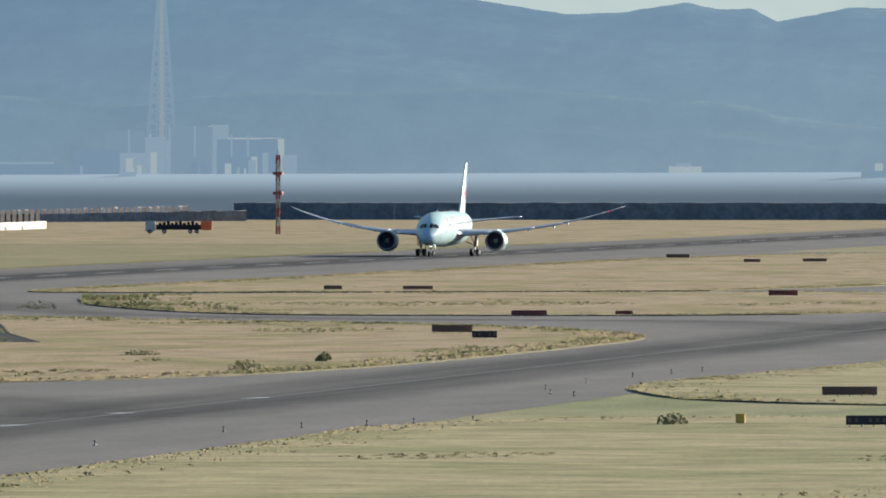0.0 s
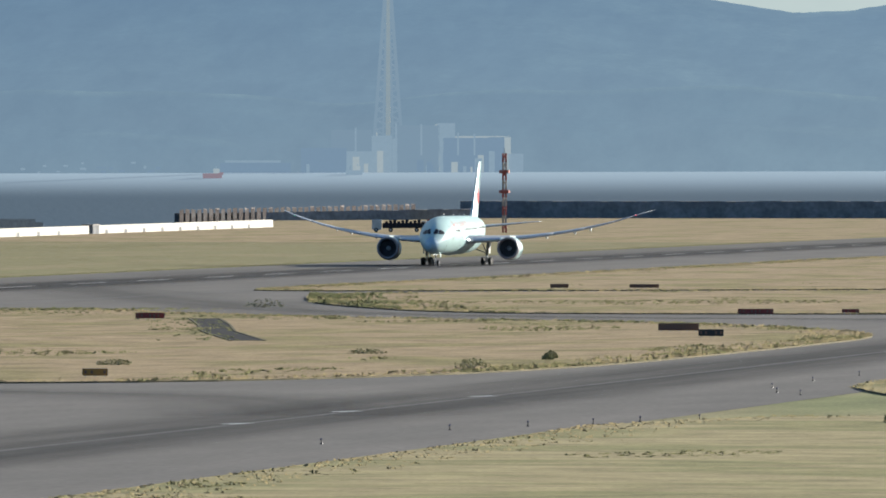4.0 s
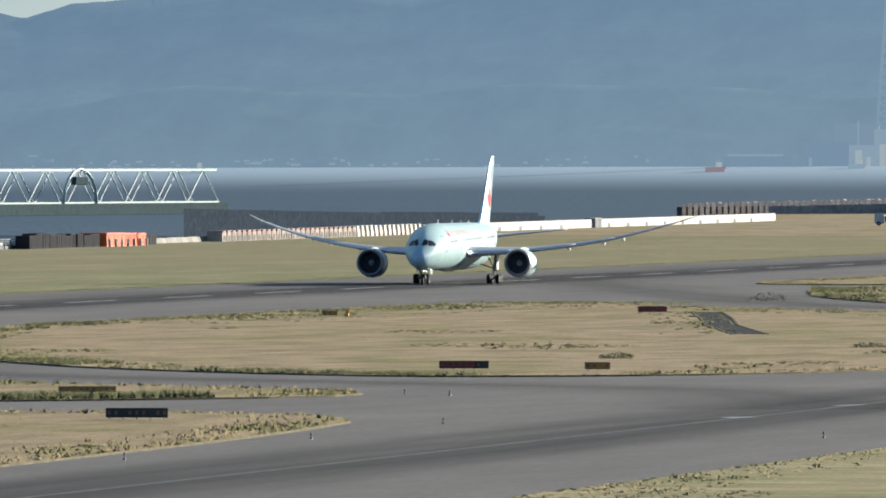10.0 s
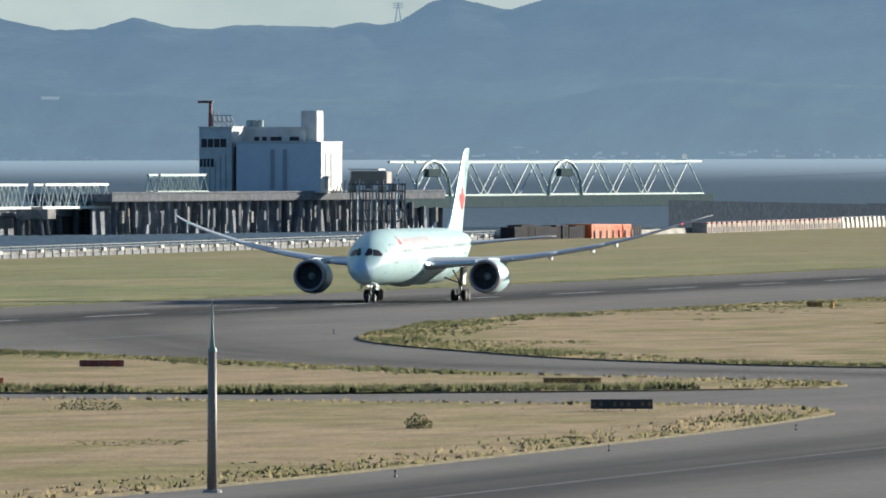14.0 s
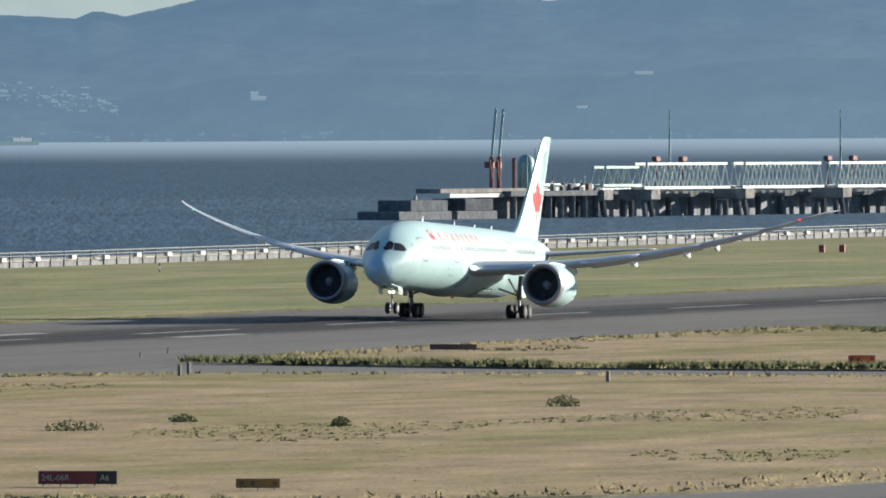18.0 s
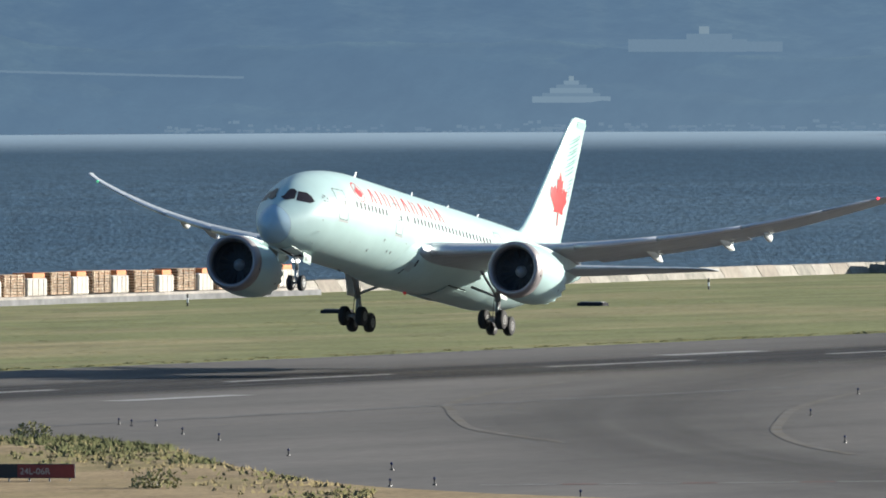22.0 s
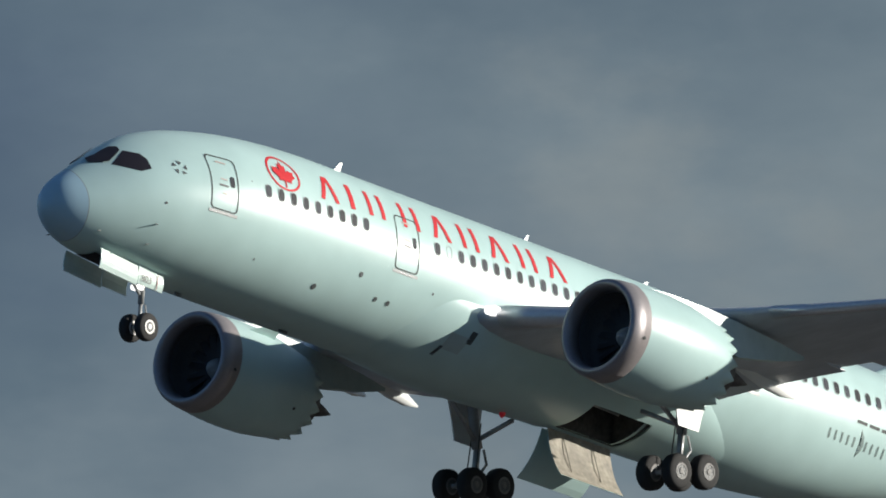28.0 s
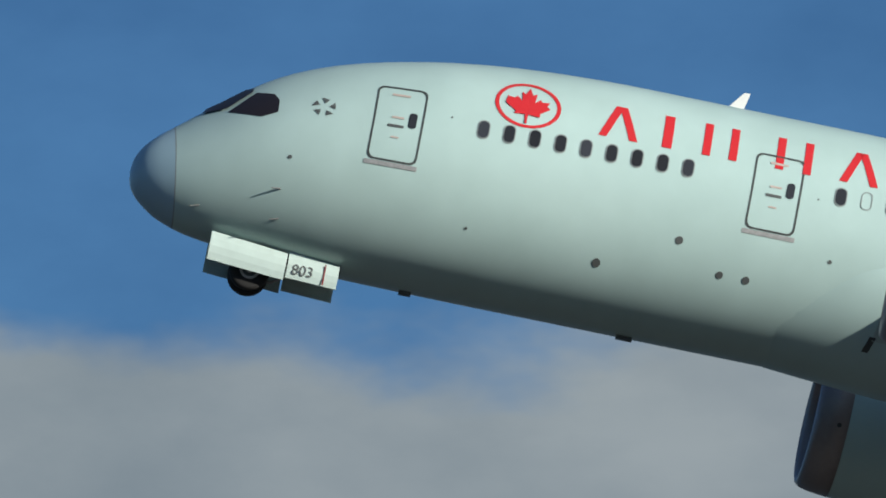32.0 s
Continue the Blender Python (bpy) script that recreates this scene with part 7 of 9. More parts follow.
def build_hut():
    """The white prefabricated equipment hut."""
    ob = thing("equipment_hut", pose(-504.5, 994.4, 0, 0, 0, 64.6), "white flat-roofed prefabricated hut with doors", "hut")
    w, d, h = 12.8, 11.6, 3.75
    part("wall_block", box(bmesh.new(), 0, 0, -0.1, w, d, h), "hut_white", ob, "white panelled walls")
    # darker blue-grey panel puts this face's shade into the colour
    part("end_wall", box(bmesh.new(), -0.06, 0.0, 0.25, -0.003, d, h), "hut_blue", ob, "blue-grey end wall with its shade painted in")
    part("roof", box(bmesh.new(), -0.25, -0.25, h, w + 0.25, d + 0.25, h + 0.22, 0.04), "white_part", ob, "thin white roof edge")
    part("step", box(bmesh.new(), 0.4, -1.3, -0.1, 10.0, -0.06, 0.22, 0.04), "white_part", ob, "pale concrete step")
    part("stair_gap", box(bmesh.new(), 3.95, -0.056, 0.25, 4.3, -0.052, 2.5), "sensor", ob)
    part("plinth", box(bmesh.new(), -0.05, -0.05, -0.1, w + 0.05, d + 0.05, 0.25), "concrete", ob)
    for a, b, z0, z1, m in ((3.0, 4.0, 0.25, 2.5, "door_tan"), (6.5, 8.0, 0.25, 2.95, "tarp_grey"), (9.05, 9.5, 1.5, 3.1, "rail_grey")):
        p = part("door", box(bmesh.new(), a, -0.05, z0, b, -0.005, z1), m, ob, "grey steel door")
        part("door_frame", box(bmesh.new(), a - 0.08, -0.035, z0, b + 0.08, -0.004, z1 + 0.08), "rail_grey", p)
        part("handle", box(bmesh.new(), b - 0.2, -0.1, 1.2, b - 0.1, -0.05, 1.35), "steel", p)
    part("vent", box(bmesh.new(), 0.8, -0.06, 2.0, 1.3, -0.005, 2.6), "tarp_grey", ob)
    for k in range(1, 8):
        part("seam", box(bmesh.new(), k * w / 8 - 0.02, -0.012, 0.25, k * w / 8 + 0.02, -0.003, h), "hut_white", ob)
        if k < 7:
            part("seam", box(bmesh.new(), -0.07, k * d / 7 - 0.02, 0.25, -0.003, k * d / 7 + 0.02, h), "hut_blue", ob)
    part("lamp", box(bmesh.new(), 4.2, -0.25, 2.9, 4.5, -0.003, 3.05), "steel", ob)
    ob = thing("equipment_cabinet", pose(-496.0, 994.1, 0, 0, 0, 26.4), "dark grey cabinet with a white and blue end", "cabinet")
    part("body", box(bmesh.new(), 0, 0, -0.05, 2.3, 1.8, 1.9, 0.05), "tarp_grey", ob)
    part("side_panel", box(bmesh.new(), 2.3, -0.1, 0.8, 3.4, 1.8, 1.9, 0.04), "white_part", ob, "white panel")
    part("blue_sheet", box(bmesh.new(), 2.32, -0.12, 0.02, 3.4, 1.7, 0.78, 0.05), "blue_sheet", ob, "bright blue tarpaulin")


M["hut_white"] = material("hut_white", (0.80, 0.765, 0.67), 0.6, vary=0.05, scale=0.7)
# blue-grey darkened to carry the end wall's shade
M["hut_blue"] = material("hut_blue", (0.24, 0.265, 0.30), 0.6, vary=0.06, scale=0.6)
M["door_tan"] = material("door_tan", (0.52, 0.42, 0.32), 0.6)
M["blue_sheet"] = material("blue_sheet", (0.08, 0.33, 0.62), 0.5, vary=0.15, scale=1.5)
build_hut()


def build_beacon_platform():
    """The navigation beacon: a round steel platform on trestles with a ring of small antennas."""
    cx, cy, z = -530.6, 1009.0, 4.02
    ob = thing("navigation_beacon", pose(cx, cy, 0), "round raised antenna platform with a ring of white and red antennas", "antenna")
    part("deck", tube(bmesh.new(), (0, 0, z - 0.22), (0, 0, z), 14.3, n=64), "rail_grey", ob, "thin grey circular deck")
    part("deck_rim", lathe(bmesh.new(), [(z - 0.25, 14.3), (z + 0.05, 14.32), (z + 0.05, 14.4), (z - 0.25, 14.4)], 64, axis="z", close=True), "rail_grey", ob)
    leg = mesh_of(box(bmesh.new(), -0.09, -0.09, -0.1, 0.09, 0.09, z - 0.2), "leg", "rail_grey")
    brace = mesh_of(tube(bmesh.new(), (0, 0, 0.2), (3.2, 0, z - 0.35), 0.06, n=6), "brace", "rail_grey")
    for r, n in ((12.2, 14), (7.5, 9), (3.0, 5)):
        for k in range(n):
            a = k * math.tau / n + 0.1
            q = new("leg", leg)
            q.parent = ob
            q.matrix_basis = pose(math.cos(a) * r, math.sin(a) * r, 0)
            q = new("brace", brace)
            q.parent = ob
            q.matrix_basis = pose(math.cos(a) * r, math.sin(a) * r, 0, 0, 0, math.degrees(a) + 95)
    part("equipment_room", box(bmesh.new(), -2.0, -2.4, -0.1, 4.0, 2.4, z - 0.9), "dark_concrete", ob, "dark equipment room under the deck")
    can = mesh_of(lathe(bmesh.new(), [(z, 0.1), (z + 0.85, 0.12), (z + 0.88, 0.30), (z + 1.2, 0.33), (z + 1.38, 0.22), (z + 1.45, 0.03)], 12, axis="z"), "antenna_can", "white_part", True)
    redp = mesh_of(tube(bmesh.new(), (0, 0, z), (0, 0, z + 0.86), 0.16, n=8), "antenna_stem", "mast_red")
    for k in range(48):
        a = k * math.tau / 48
        q = new("antenna_can", can)
        q.parent = ob
        q.matrix_basis = pose(math.cos(a) * 6.7, math.sin(a) * 6.7, 0)
        r = new("antenna_stem", redp)
        r.parent = q
    part("centre_can", lathe(bmesh.new(), [(z, 0.42), (z + 1.45, 0.42), (z + 1.75, 0.3), (z + 1.85, 0.05)], 16, axis="z"), "white_part", ob, smooth=True)
    part("spire", tube(bmesh.new(), (0, 0, z + 1.8), (0, 0, z + 4.0), 0.13, 0.09, 8), "mast_red", ob, "red spire")
    part("stair", box(bmesh.new(), 8.0, 9.0, -0.1, 8.5, 12.5, 0.2), "rail_grey", ob)


build_beacon_platform()
wall_bit = thing("low_wall", pose(-548, 1003, 0, 0, 0, 0), "low pale concrete wall behind the antenna platform", "wall", "", "structure")
for k in range(8):
    part("panel", box(bmesh.new(), k * 6.0 - 4, 18, -0.1, k * 6.0 + 1.9, 18.4, 1.7, 0.03), "concrete", wall_bit)


def build_container(name, x, y, w, d, h, mat, label, rz=0.0, ribs=9):
    ob = thing(name, pose(x, y, 0, 0, 0, rz), label, "container", "boxes by the sea wall")
    part("body", box(bmesh.new(), -w / 2, 0, -0.05, w / 2, d, h, 0.04), mat, ob)
    for k in range(ribs):
        y0 = d * (k + 0.3) / ribs
        part("rib", box(bmesh.new(), w / 2, y0, 0.15, w / 2 + 0.07, y0 + d * 0.35 / ribs, h - 0.12), mat, ob)
    for k in range(3):
        x0 = -w / 2 + w * (k + 0.5) / 3
        part("door_bar", box(bmesh.new(), x0 - 0.05, -0.05, 0.12, x0 + 0.05, -0.004, h - 0.1), mat, ob)
    part("roof_rail", box(bmesh.new(), -w / 2 - 0.03, -0.03, h, w / 2 + 0.03, d + 0.03, h + 0.08), mat, ob)


def orange_store():
    """Black stacks, orange boxes and pale posts beside the wall."""
    black = "black tarpaulin-covered storage crate by the sea wall"
    for y0, n, pitch, y1, width, y2, tail, h in ((1421, 4, 7.2, 1450, 5.9, 1480, 16, 2.1), (2518, 10, 7.0, 2588, 7.8, 2628, 20, 2.4)):
        rng = random.Random(int(y0))
        for k in range(n):
            build_container("black_crate", wall_x(y0 + k * pitch) + 4, y0 + k * pitch, 2.6, pitch * 0.86, h + rng.uniform(-0.35, 0.3), "black_box", black, rng.uniform(-4, 4), 5)
        for k in range(5):
            build_container("orange_container", wall_x(y1) + 4.5, y1 + k * width, 5.0 - 0.3 * k, width * 0.9, h + 0.05 - 0.05 * k, "orange_box", "orange steel storage container", rng.uniform(-2, 2), 7)
        for k in range(7):
            ob = thing("bollard", pose(wall_x(y1) + 8.2 - 0.1 * k, y1 - 3 + k * 6, 0), "pale square concrete post", "post", "posts by the containers")
            part("post", box(bmesh.new(), -0.2, -0.2, -0.05, 0.2, 0.2, 1.35, 0.03), "concrete", ob)
        build_container("black_crate", wall_x(y2) + 4, y2, 2.6, tail, 1.9, "black_box", black, 0, 8)
    ob = thing("antenna_frame", on_wall(1420, 3), "low grey pipe frame with a white capped post", "frame")
    bm = bmesh.new()
    for z in (0.9, 1.5):
        tube(bm, (0, 0, z), (0, 12, z + 0.1), 0.06, n=6)
    for y in (0, 4, 8, 12):
        tube(bm, (0, y, -0.1), (0, y, 1.6), 0.05, n=6)
    part("frame", bm, "rail_grey", ob)
    part("post", tube(bmesh.new(), (0.3, 11, -0.1), (0.3, 11, 3.0), 0.12, n=8), "white_sheet", ob)
    part("cap", tube(bmesh.new(), (0.3, 11, 3.0), (0.3, 11, 3.35), 0.2, n=10), "white_part", ob)


orange_store()


def far_blocks():
    """Concrete wave blocks on the far wall: a banded brown and white row, then long whitewashed walls."""
    def wave_block(y, label):
        return thing("wave_block", on_wall(y, 2), label, "block", "wave blocks on the far wall")
    block = wave_block(2740, "weathered brown-grey concrete wave block with a red rim")
    part("body", box(bmesh.new(), -1.5, -2.6, -0.3, 1.5, 2.6, 1.75, 0.1), "block_brown", block)
    part("rim", box(bmesh.new(), -1.5, -2.4, 1.75, 1.55, 0.9, 2.05, 0.04), "block_red", block, "faded red rim")
    part("cap", box(bmesh.new(), -1.4, 0.9, 1.75, 1.4, 2.2, 2.1, 0.05), "block_white", block)
    # raised dark plate stands in for a hollow's shade
    part("recess", box(bmesh.new(), 1.5, -1.4, 0.1, 1.53, 1.2, 1.1), "stack_base", block)
    slab = wave_block(2740 + 28 * 6.0, "leaning white and brown concrete wave block")
    bm = box(bmesh.new(), -1.5, -1.6, -0.3, 1.5, 1.4, 2.2, 0.1)
    for v in bm.verts:
        v.co.y -= 0.5 * max(0.0, v.co.z)
    part("body", bm, "block_white", slab)
    part("foot", box(bmesh.new(), -1.5, 1.45, -0.3, 1.4, 2.9, 1.2, 0.1), "block_brown", slab)
    for k in range(1, 28):
        copy_thing(block, on_wall(2740 + k * 6.0, 2))
    for k in range(29, 43):
        copy_thing(slab, on_wall(2740 + k * 6.0, 2))
    for y0, y1 in ((3002, 3257), (3272, 3590)):
        ob = thing("whitewashed_wall", on_wall(y0, 2), "long low whitewashed wall with dark openings", "wall", "whitewashed walls")
        part("wall", box(bmesh.new(), -0.6, 0, -0.3, 0.6, y1 - y0, 1.9, 0.05), "block_white", ob)
        n = int((y1 - y0) / 32)
        for k in range(n):
            part("opening", box(bmesh.new(), 0.6, 12 + k * 32, 0.0, 0.66, 16 + k * 32, 0.9), "dark_concrete", ob)
    ob = thing("dark_gatehouse", on_wall(3260, 2), "small dark gap block between white walls", "block")
    part("body", box(bmesh.new(), -1.5, 0, -0.3, 1.0, 11, 2.0, 0.1), "dark_concrete", ob)
    part("cap", box(bmesh.new(), -1.6, -0.2, 2.0, 1.1, 11.2, 2.2), "concrete", ob)


M["block_red"] = material("block_red", (0.30, 0.13, 0.10), 0.85, second=(0.36, 0.22, 0.18), scale=0.4, vary=0.2, obj_rand=0.2)
M["block_brown"] = material("block_brown", (0.235, 0.18, 0.145), 0.9, second=(0.30, 0.255, 0.215), spread=(0.45, 0.6), scale=0.25, vary=0.2, obj_rand=0.15)
far_blocks()


# base colour raised to stand in for distance haze over the jetty
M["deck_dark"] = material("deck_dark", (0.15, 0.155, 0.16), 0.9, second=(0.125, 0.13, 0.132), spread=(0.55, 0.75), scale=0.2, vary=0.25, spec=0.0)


M["quay_dark"] = material("quay_dark", (0.034, 0.044, 0.056), 0.9, second=(0.042, 0.05, 0.06), spread=(0.55, 0.75), scale=0.2, vary=0.25, spec=0.0)


def far_breakwaters():
    # dark caisson quay by the bridge
    def quay(name, label, pan0, pan1, r0, r1, top0, top1, n, mat, jag=0.0, low=SEA_Z, fill=0.998):
        ob = thing(name, pose(0, 0, 0), label, "breakwater")
        rng = random.Random(n)
        for k in range(n):
            a, b = k / n, (k + fill) / n
            bm = bmesh.new()
            lo, hi = [], []
            for u, dr in ((a, 0), (b, 0), (b, 10), (a, 10)):
                pan, r = pan0 + (pan1 - pan0) * u, r0 + (r1 - r0) * u + dr
                z = top0 + (top1 - top0) * u + rng.uniform(-jag, jag)
                lo.append(bm.verts.new(polar(pan, r, low - 6)))
                hi.append(bm.verts.new(polar(pan, r, z)))
            bm.faces.new(hi)
            for i in range(4):
                bm.faces.new((lo[i], lo[(i + 1) % 4], hi[(i + 1) % 4], hi[i]))
            part("caisson", bm, mat, ob)
    quay("quay_wall", "dark concrete caisson quay wall in the sea", 11.53, 10.1, 3590, 3900, 3.2, 0.0, 12, "quay_dark", 0.0)
    quay("inner_breakwater", "low dark rubble breakwater", 10.75, 10.13, 3950, 4100, 0.9, 0.0, 10, "quay_dark", 0.05)
    quay("block_breakwater", "far breakwater of brown and pale concrete blocks", 9.56, 8.62, 4016, 4086, 2.9, 4.2, 40, "block_brown", 0.3, fill=0.7)
    quay("block_breakwater", "far breakwater base of dark stones", 9.58, 8.40, 4020, 4090, 1.9, 3.0, 20, "dark_concrete", 0.15)
    quay("end_breakwater", "long dark stone breakwater at the island's end", 8.45, 3.0, 4190, 4120, 4.9, 4.9, 60, "dark_concrete", 0.12)


far_breakwaters()


def lattice_mast():
    ob = thing("lattice_mast", pose(-484, 3328, 0), "red and white striped lattice mast", "mast")
    n, h = 9, 18.4
    for k in range(n):
        z0, z1 = h * k / n, h * (k + 1) / n
        bm = bmesh.new()
        r = 0.5
        for i in range(4):
            a, b = math.tau * i / 4 + 0.6, math.tau * (i + 1) / 4 + 0.6
            p, q = Vector((math.cos(a) * r, math.sin(a) * r, 0)), Vector((math.cos(b) * r, math.sin(b) * r, 0))
            tube(bm, p + Vector((0, 0, z0 - (0.1 if k == 0 else 0))), p + Vector((0, 0, z1)), 0.13, n=5)
            tube(bm, p + Vector((0, 0, z0)), q + Vector((0, 0, z1)), 0.08, n=4)
        part("section", bm, "mast_red" if k % 2 == 0 else "concrete", ob)
    for z in (9.2, 13.8):
        part("platform", box(bmesh.new(), -1.1, -1.1, z, 1.1, 1.1, z + 0.7), "mast_red", ob, "red platform")
    part("spike", tube(bmesh.new(), (0, 0, h - 0.2), (0, 0, h + 1.2), 0.08, n=5), "steel", ob)
    ob = thing("parked_truck", pose(-512, 3360, 0, 0, 0, 8), "dark flatbed truck with a white cab and orange load", "truck")
    part("bed", box(bmesh.new(), -5.5, -1.2, 0.9, 6.5, 1.2, 2.1, 0.08), "black_box", ob)
    part("cab", box(bmesh.new(), -8.0, -1.2, 0.5, -5.7, 1.2, 2.9, 0.15), "white_sheet", ob, "white cab")
    part("load", box(bmesh.new(), 5.0, -1.3, 0.8, 7.6, 1.3, 2.9, 0.08), "orange_box", ob, "orange box")
    for x in (-7, -3.6, 2.5, 4):
        for e in (-1, 1):
            w = part("wheel", tube(bmesh.new(), (0, -0.15, 0), (0, 0.15, 0), 0.5, n=16), "tyre", ob, at=Matrix.Translation((x, e * 1.1, 0.5)))
            part("hub", tube(bmesh.new(), (0, e * 0.15, 0), (0, e * 0.18, 0), 0.22, n=10), "hub", w)
    for k in range(10):
        part("crate", box(bmesh.new(), -4.9 + k * 0.95, -0.9, 2.1, -4.2 + k * 0.95, 0.9, 2.5 + 0.2 * (k % 3)), "black_box", ob)


lattice_mast()

# small things on the mown strip
for x, y, c in ((-473, 1846, "red"), (-471, 1849, "red")):
    ob = thing("red_cabinet", pose(x, y, 0), "small red equipment cabinet on the grass", "cabinet", "red cabinets")
    part("body", box(bmesh.new(), -0.35, -0.35, -0.05, 0.35, 0.35, 0.95, 0.05), "mast_red", ob)
    part("door", box(bmesh.new(), -0.28, -0.38, 0.1, 0.28, -0.353, 0.85), "mast_red", ob)
    part("roof", box(bmesh.new(), -0.4, -0.4, 0.95, 0.4, 0.4, 1.0), "concrete", ob)
ob = thing("white_cabinet", pose(-484, 1482, 0), "small white marker box on the grass", "cabinet")
part("body", box(bmesh.new(), -0.25, -0.2, -0.05, 0.25, 0.2, 1.0, 0.04), "white_part", ob)
part("cap", box(bmesh.new(), -0.28, -0.23, 1.0, 0.28, 0.23, 1.06), "white_part", ob)
for x, y in ((-484, 1584), (-486, 1370), (-480, 1165), (-478.1, 1007.3), (-488, 1225), (-478, 1290), (-488, 1690)):
    ob = thing("marker_stake", pose(x, y, 0), "black and white marker stake", "stake", "marker stakes")
    for k in range(3):
        part("band", tube(bmesh.new(), (0, 0, -0.05 + k * 0.38), (0, 0, 0.33 + k * 0.38), 0.09, n=8), "sign_black" if k != 1 else "white_part", ob)
for x, y in ((-455, 1395), (-452, 1402), (-448, 1180), (-452, 1130), (-460, 1640), (-470, 1085)):
    ob = thing("drain_grate", pose(x, y, 0), "low dark drain frame in the grass", "drain", "drain frames")
    part("frame", box(bmesh.new(), -1.2, -0.8, -0.05, 1.2, 0.8, 0.3, 0.05), "black_box", ob)
    part("lid", box(bmesh.new(), -1.0, -0.6, 0.3, 1.0, 0.6, 0.38), "dark_concrete", ob)


# ---- the jetty in the bay ----
def pier_pose(y, off=0.0):
    """On the jetty's line, at the deck's end nearest the camera; local y runs along it."""
    x = -863 + 0.18 * (y - 2983)
    return pose(x + off, y, 0, 0, 0, -math.degrees(math.atan(0.18)))


# lightened to put distance haze into the shade under the decks
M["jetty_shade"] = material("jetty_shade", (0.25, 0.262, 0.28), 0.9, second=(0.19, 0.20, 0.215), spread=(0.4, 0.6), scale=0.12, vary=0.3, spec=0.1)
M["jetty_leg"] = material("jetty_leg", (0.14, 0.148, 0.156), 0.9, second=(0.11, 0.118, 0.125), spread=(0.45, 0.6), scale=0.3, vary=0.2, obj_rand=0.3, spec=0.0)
M["jetty_cap"] = material("jetty_cap", (0.28, 0.265, 0.24), 0.9, second=(0.20, 0.19, 0.175), scale=0.3, vary=0.2, spec=0.0)
M["faded_red"] = material("faded_red", (0.20, 0.07, 0.055), 0.7, vary=0.15, scale=0.5)
M["pier_wall"] = material("pier_wall", (0.52, 0.53, 0.50), 0.7, second=(0.44, 0.44, 0.41), scale=0.15, vary=0.12)
# blue-grey that paints shade onto the hall's front
M["pier_blue"] = material("pier_blue", (0.46, 0.49, 0.52), 0.6, vary=0.05, scale=0.2)
M["pier_white"] = material("pier_white", (0.53, 0.515, 0.46), 0.7, vary=0.1, scale=0.3)
M["vessel_teal"] = material("vessel_teal", (0.17, 0.31, 0.29), 0.55, second=(0.22, 0.35, 0.32), vary=0.15, scale=0.5)
M["pier_pipe"] = material("pier_pipe", (0.28, 0.35, 0.33), 0.5, vary=0.2, scale=0.5)


def truss(name, y0, ln, z0, z1, mat, w=3.0, step=4.2, label="pale green steel truss footbridge"):
    ob = thing(name, pier_pose(y0), label, "bridge", "truss spans of the jetty")
    for x in (0, w):
        for z in (z0, z1):
            part("chord", box(bmesh.new(), x - 0.28, (z - z0) / (z1 - z0) * 1.5, z - 0.28, x + 0.28, ln - (z - z0) / (z1 - z0) * 1.5, z + 0.28), mat, ob)
        n = int(ln / step)
        for k in range(n):
            a, b, c = k * ln / n, (k + 0.5) * ln / n, (k + 1) * ln / n
            part("diagonal", tube(bmesh.new(), (x, a, z0), (x, b, z1), 0.17, n=5), mat, ob)
            part("diagonal", tube(bmesh.new(), (x, b, z1), (x, c, z0), 0.17, n=5), mat, ob)
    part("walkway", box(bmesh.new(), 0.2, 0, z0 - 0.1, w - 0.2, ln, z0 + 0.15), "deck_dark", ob)


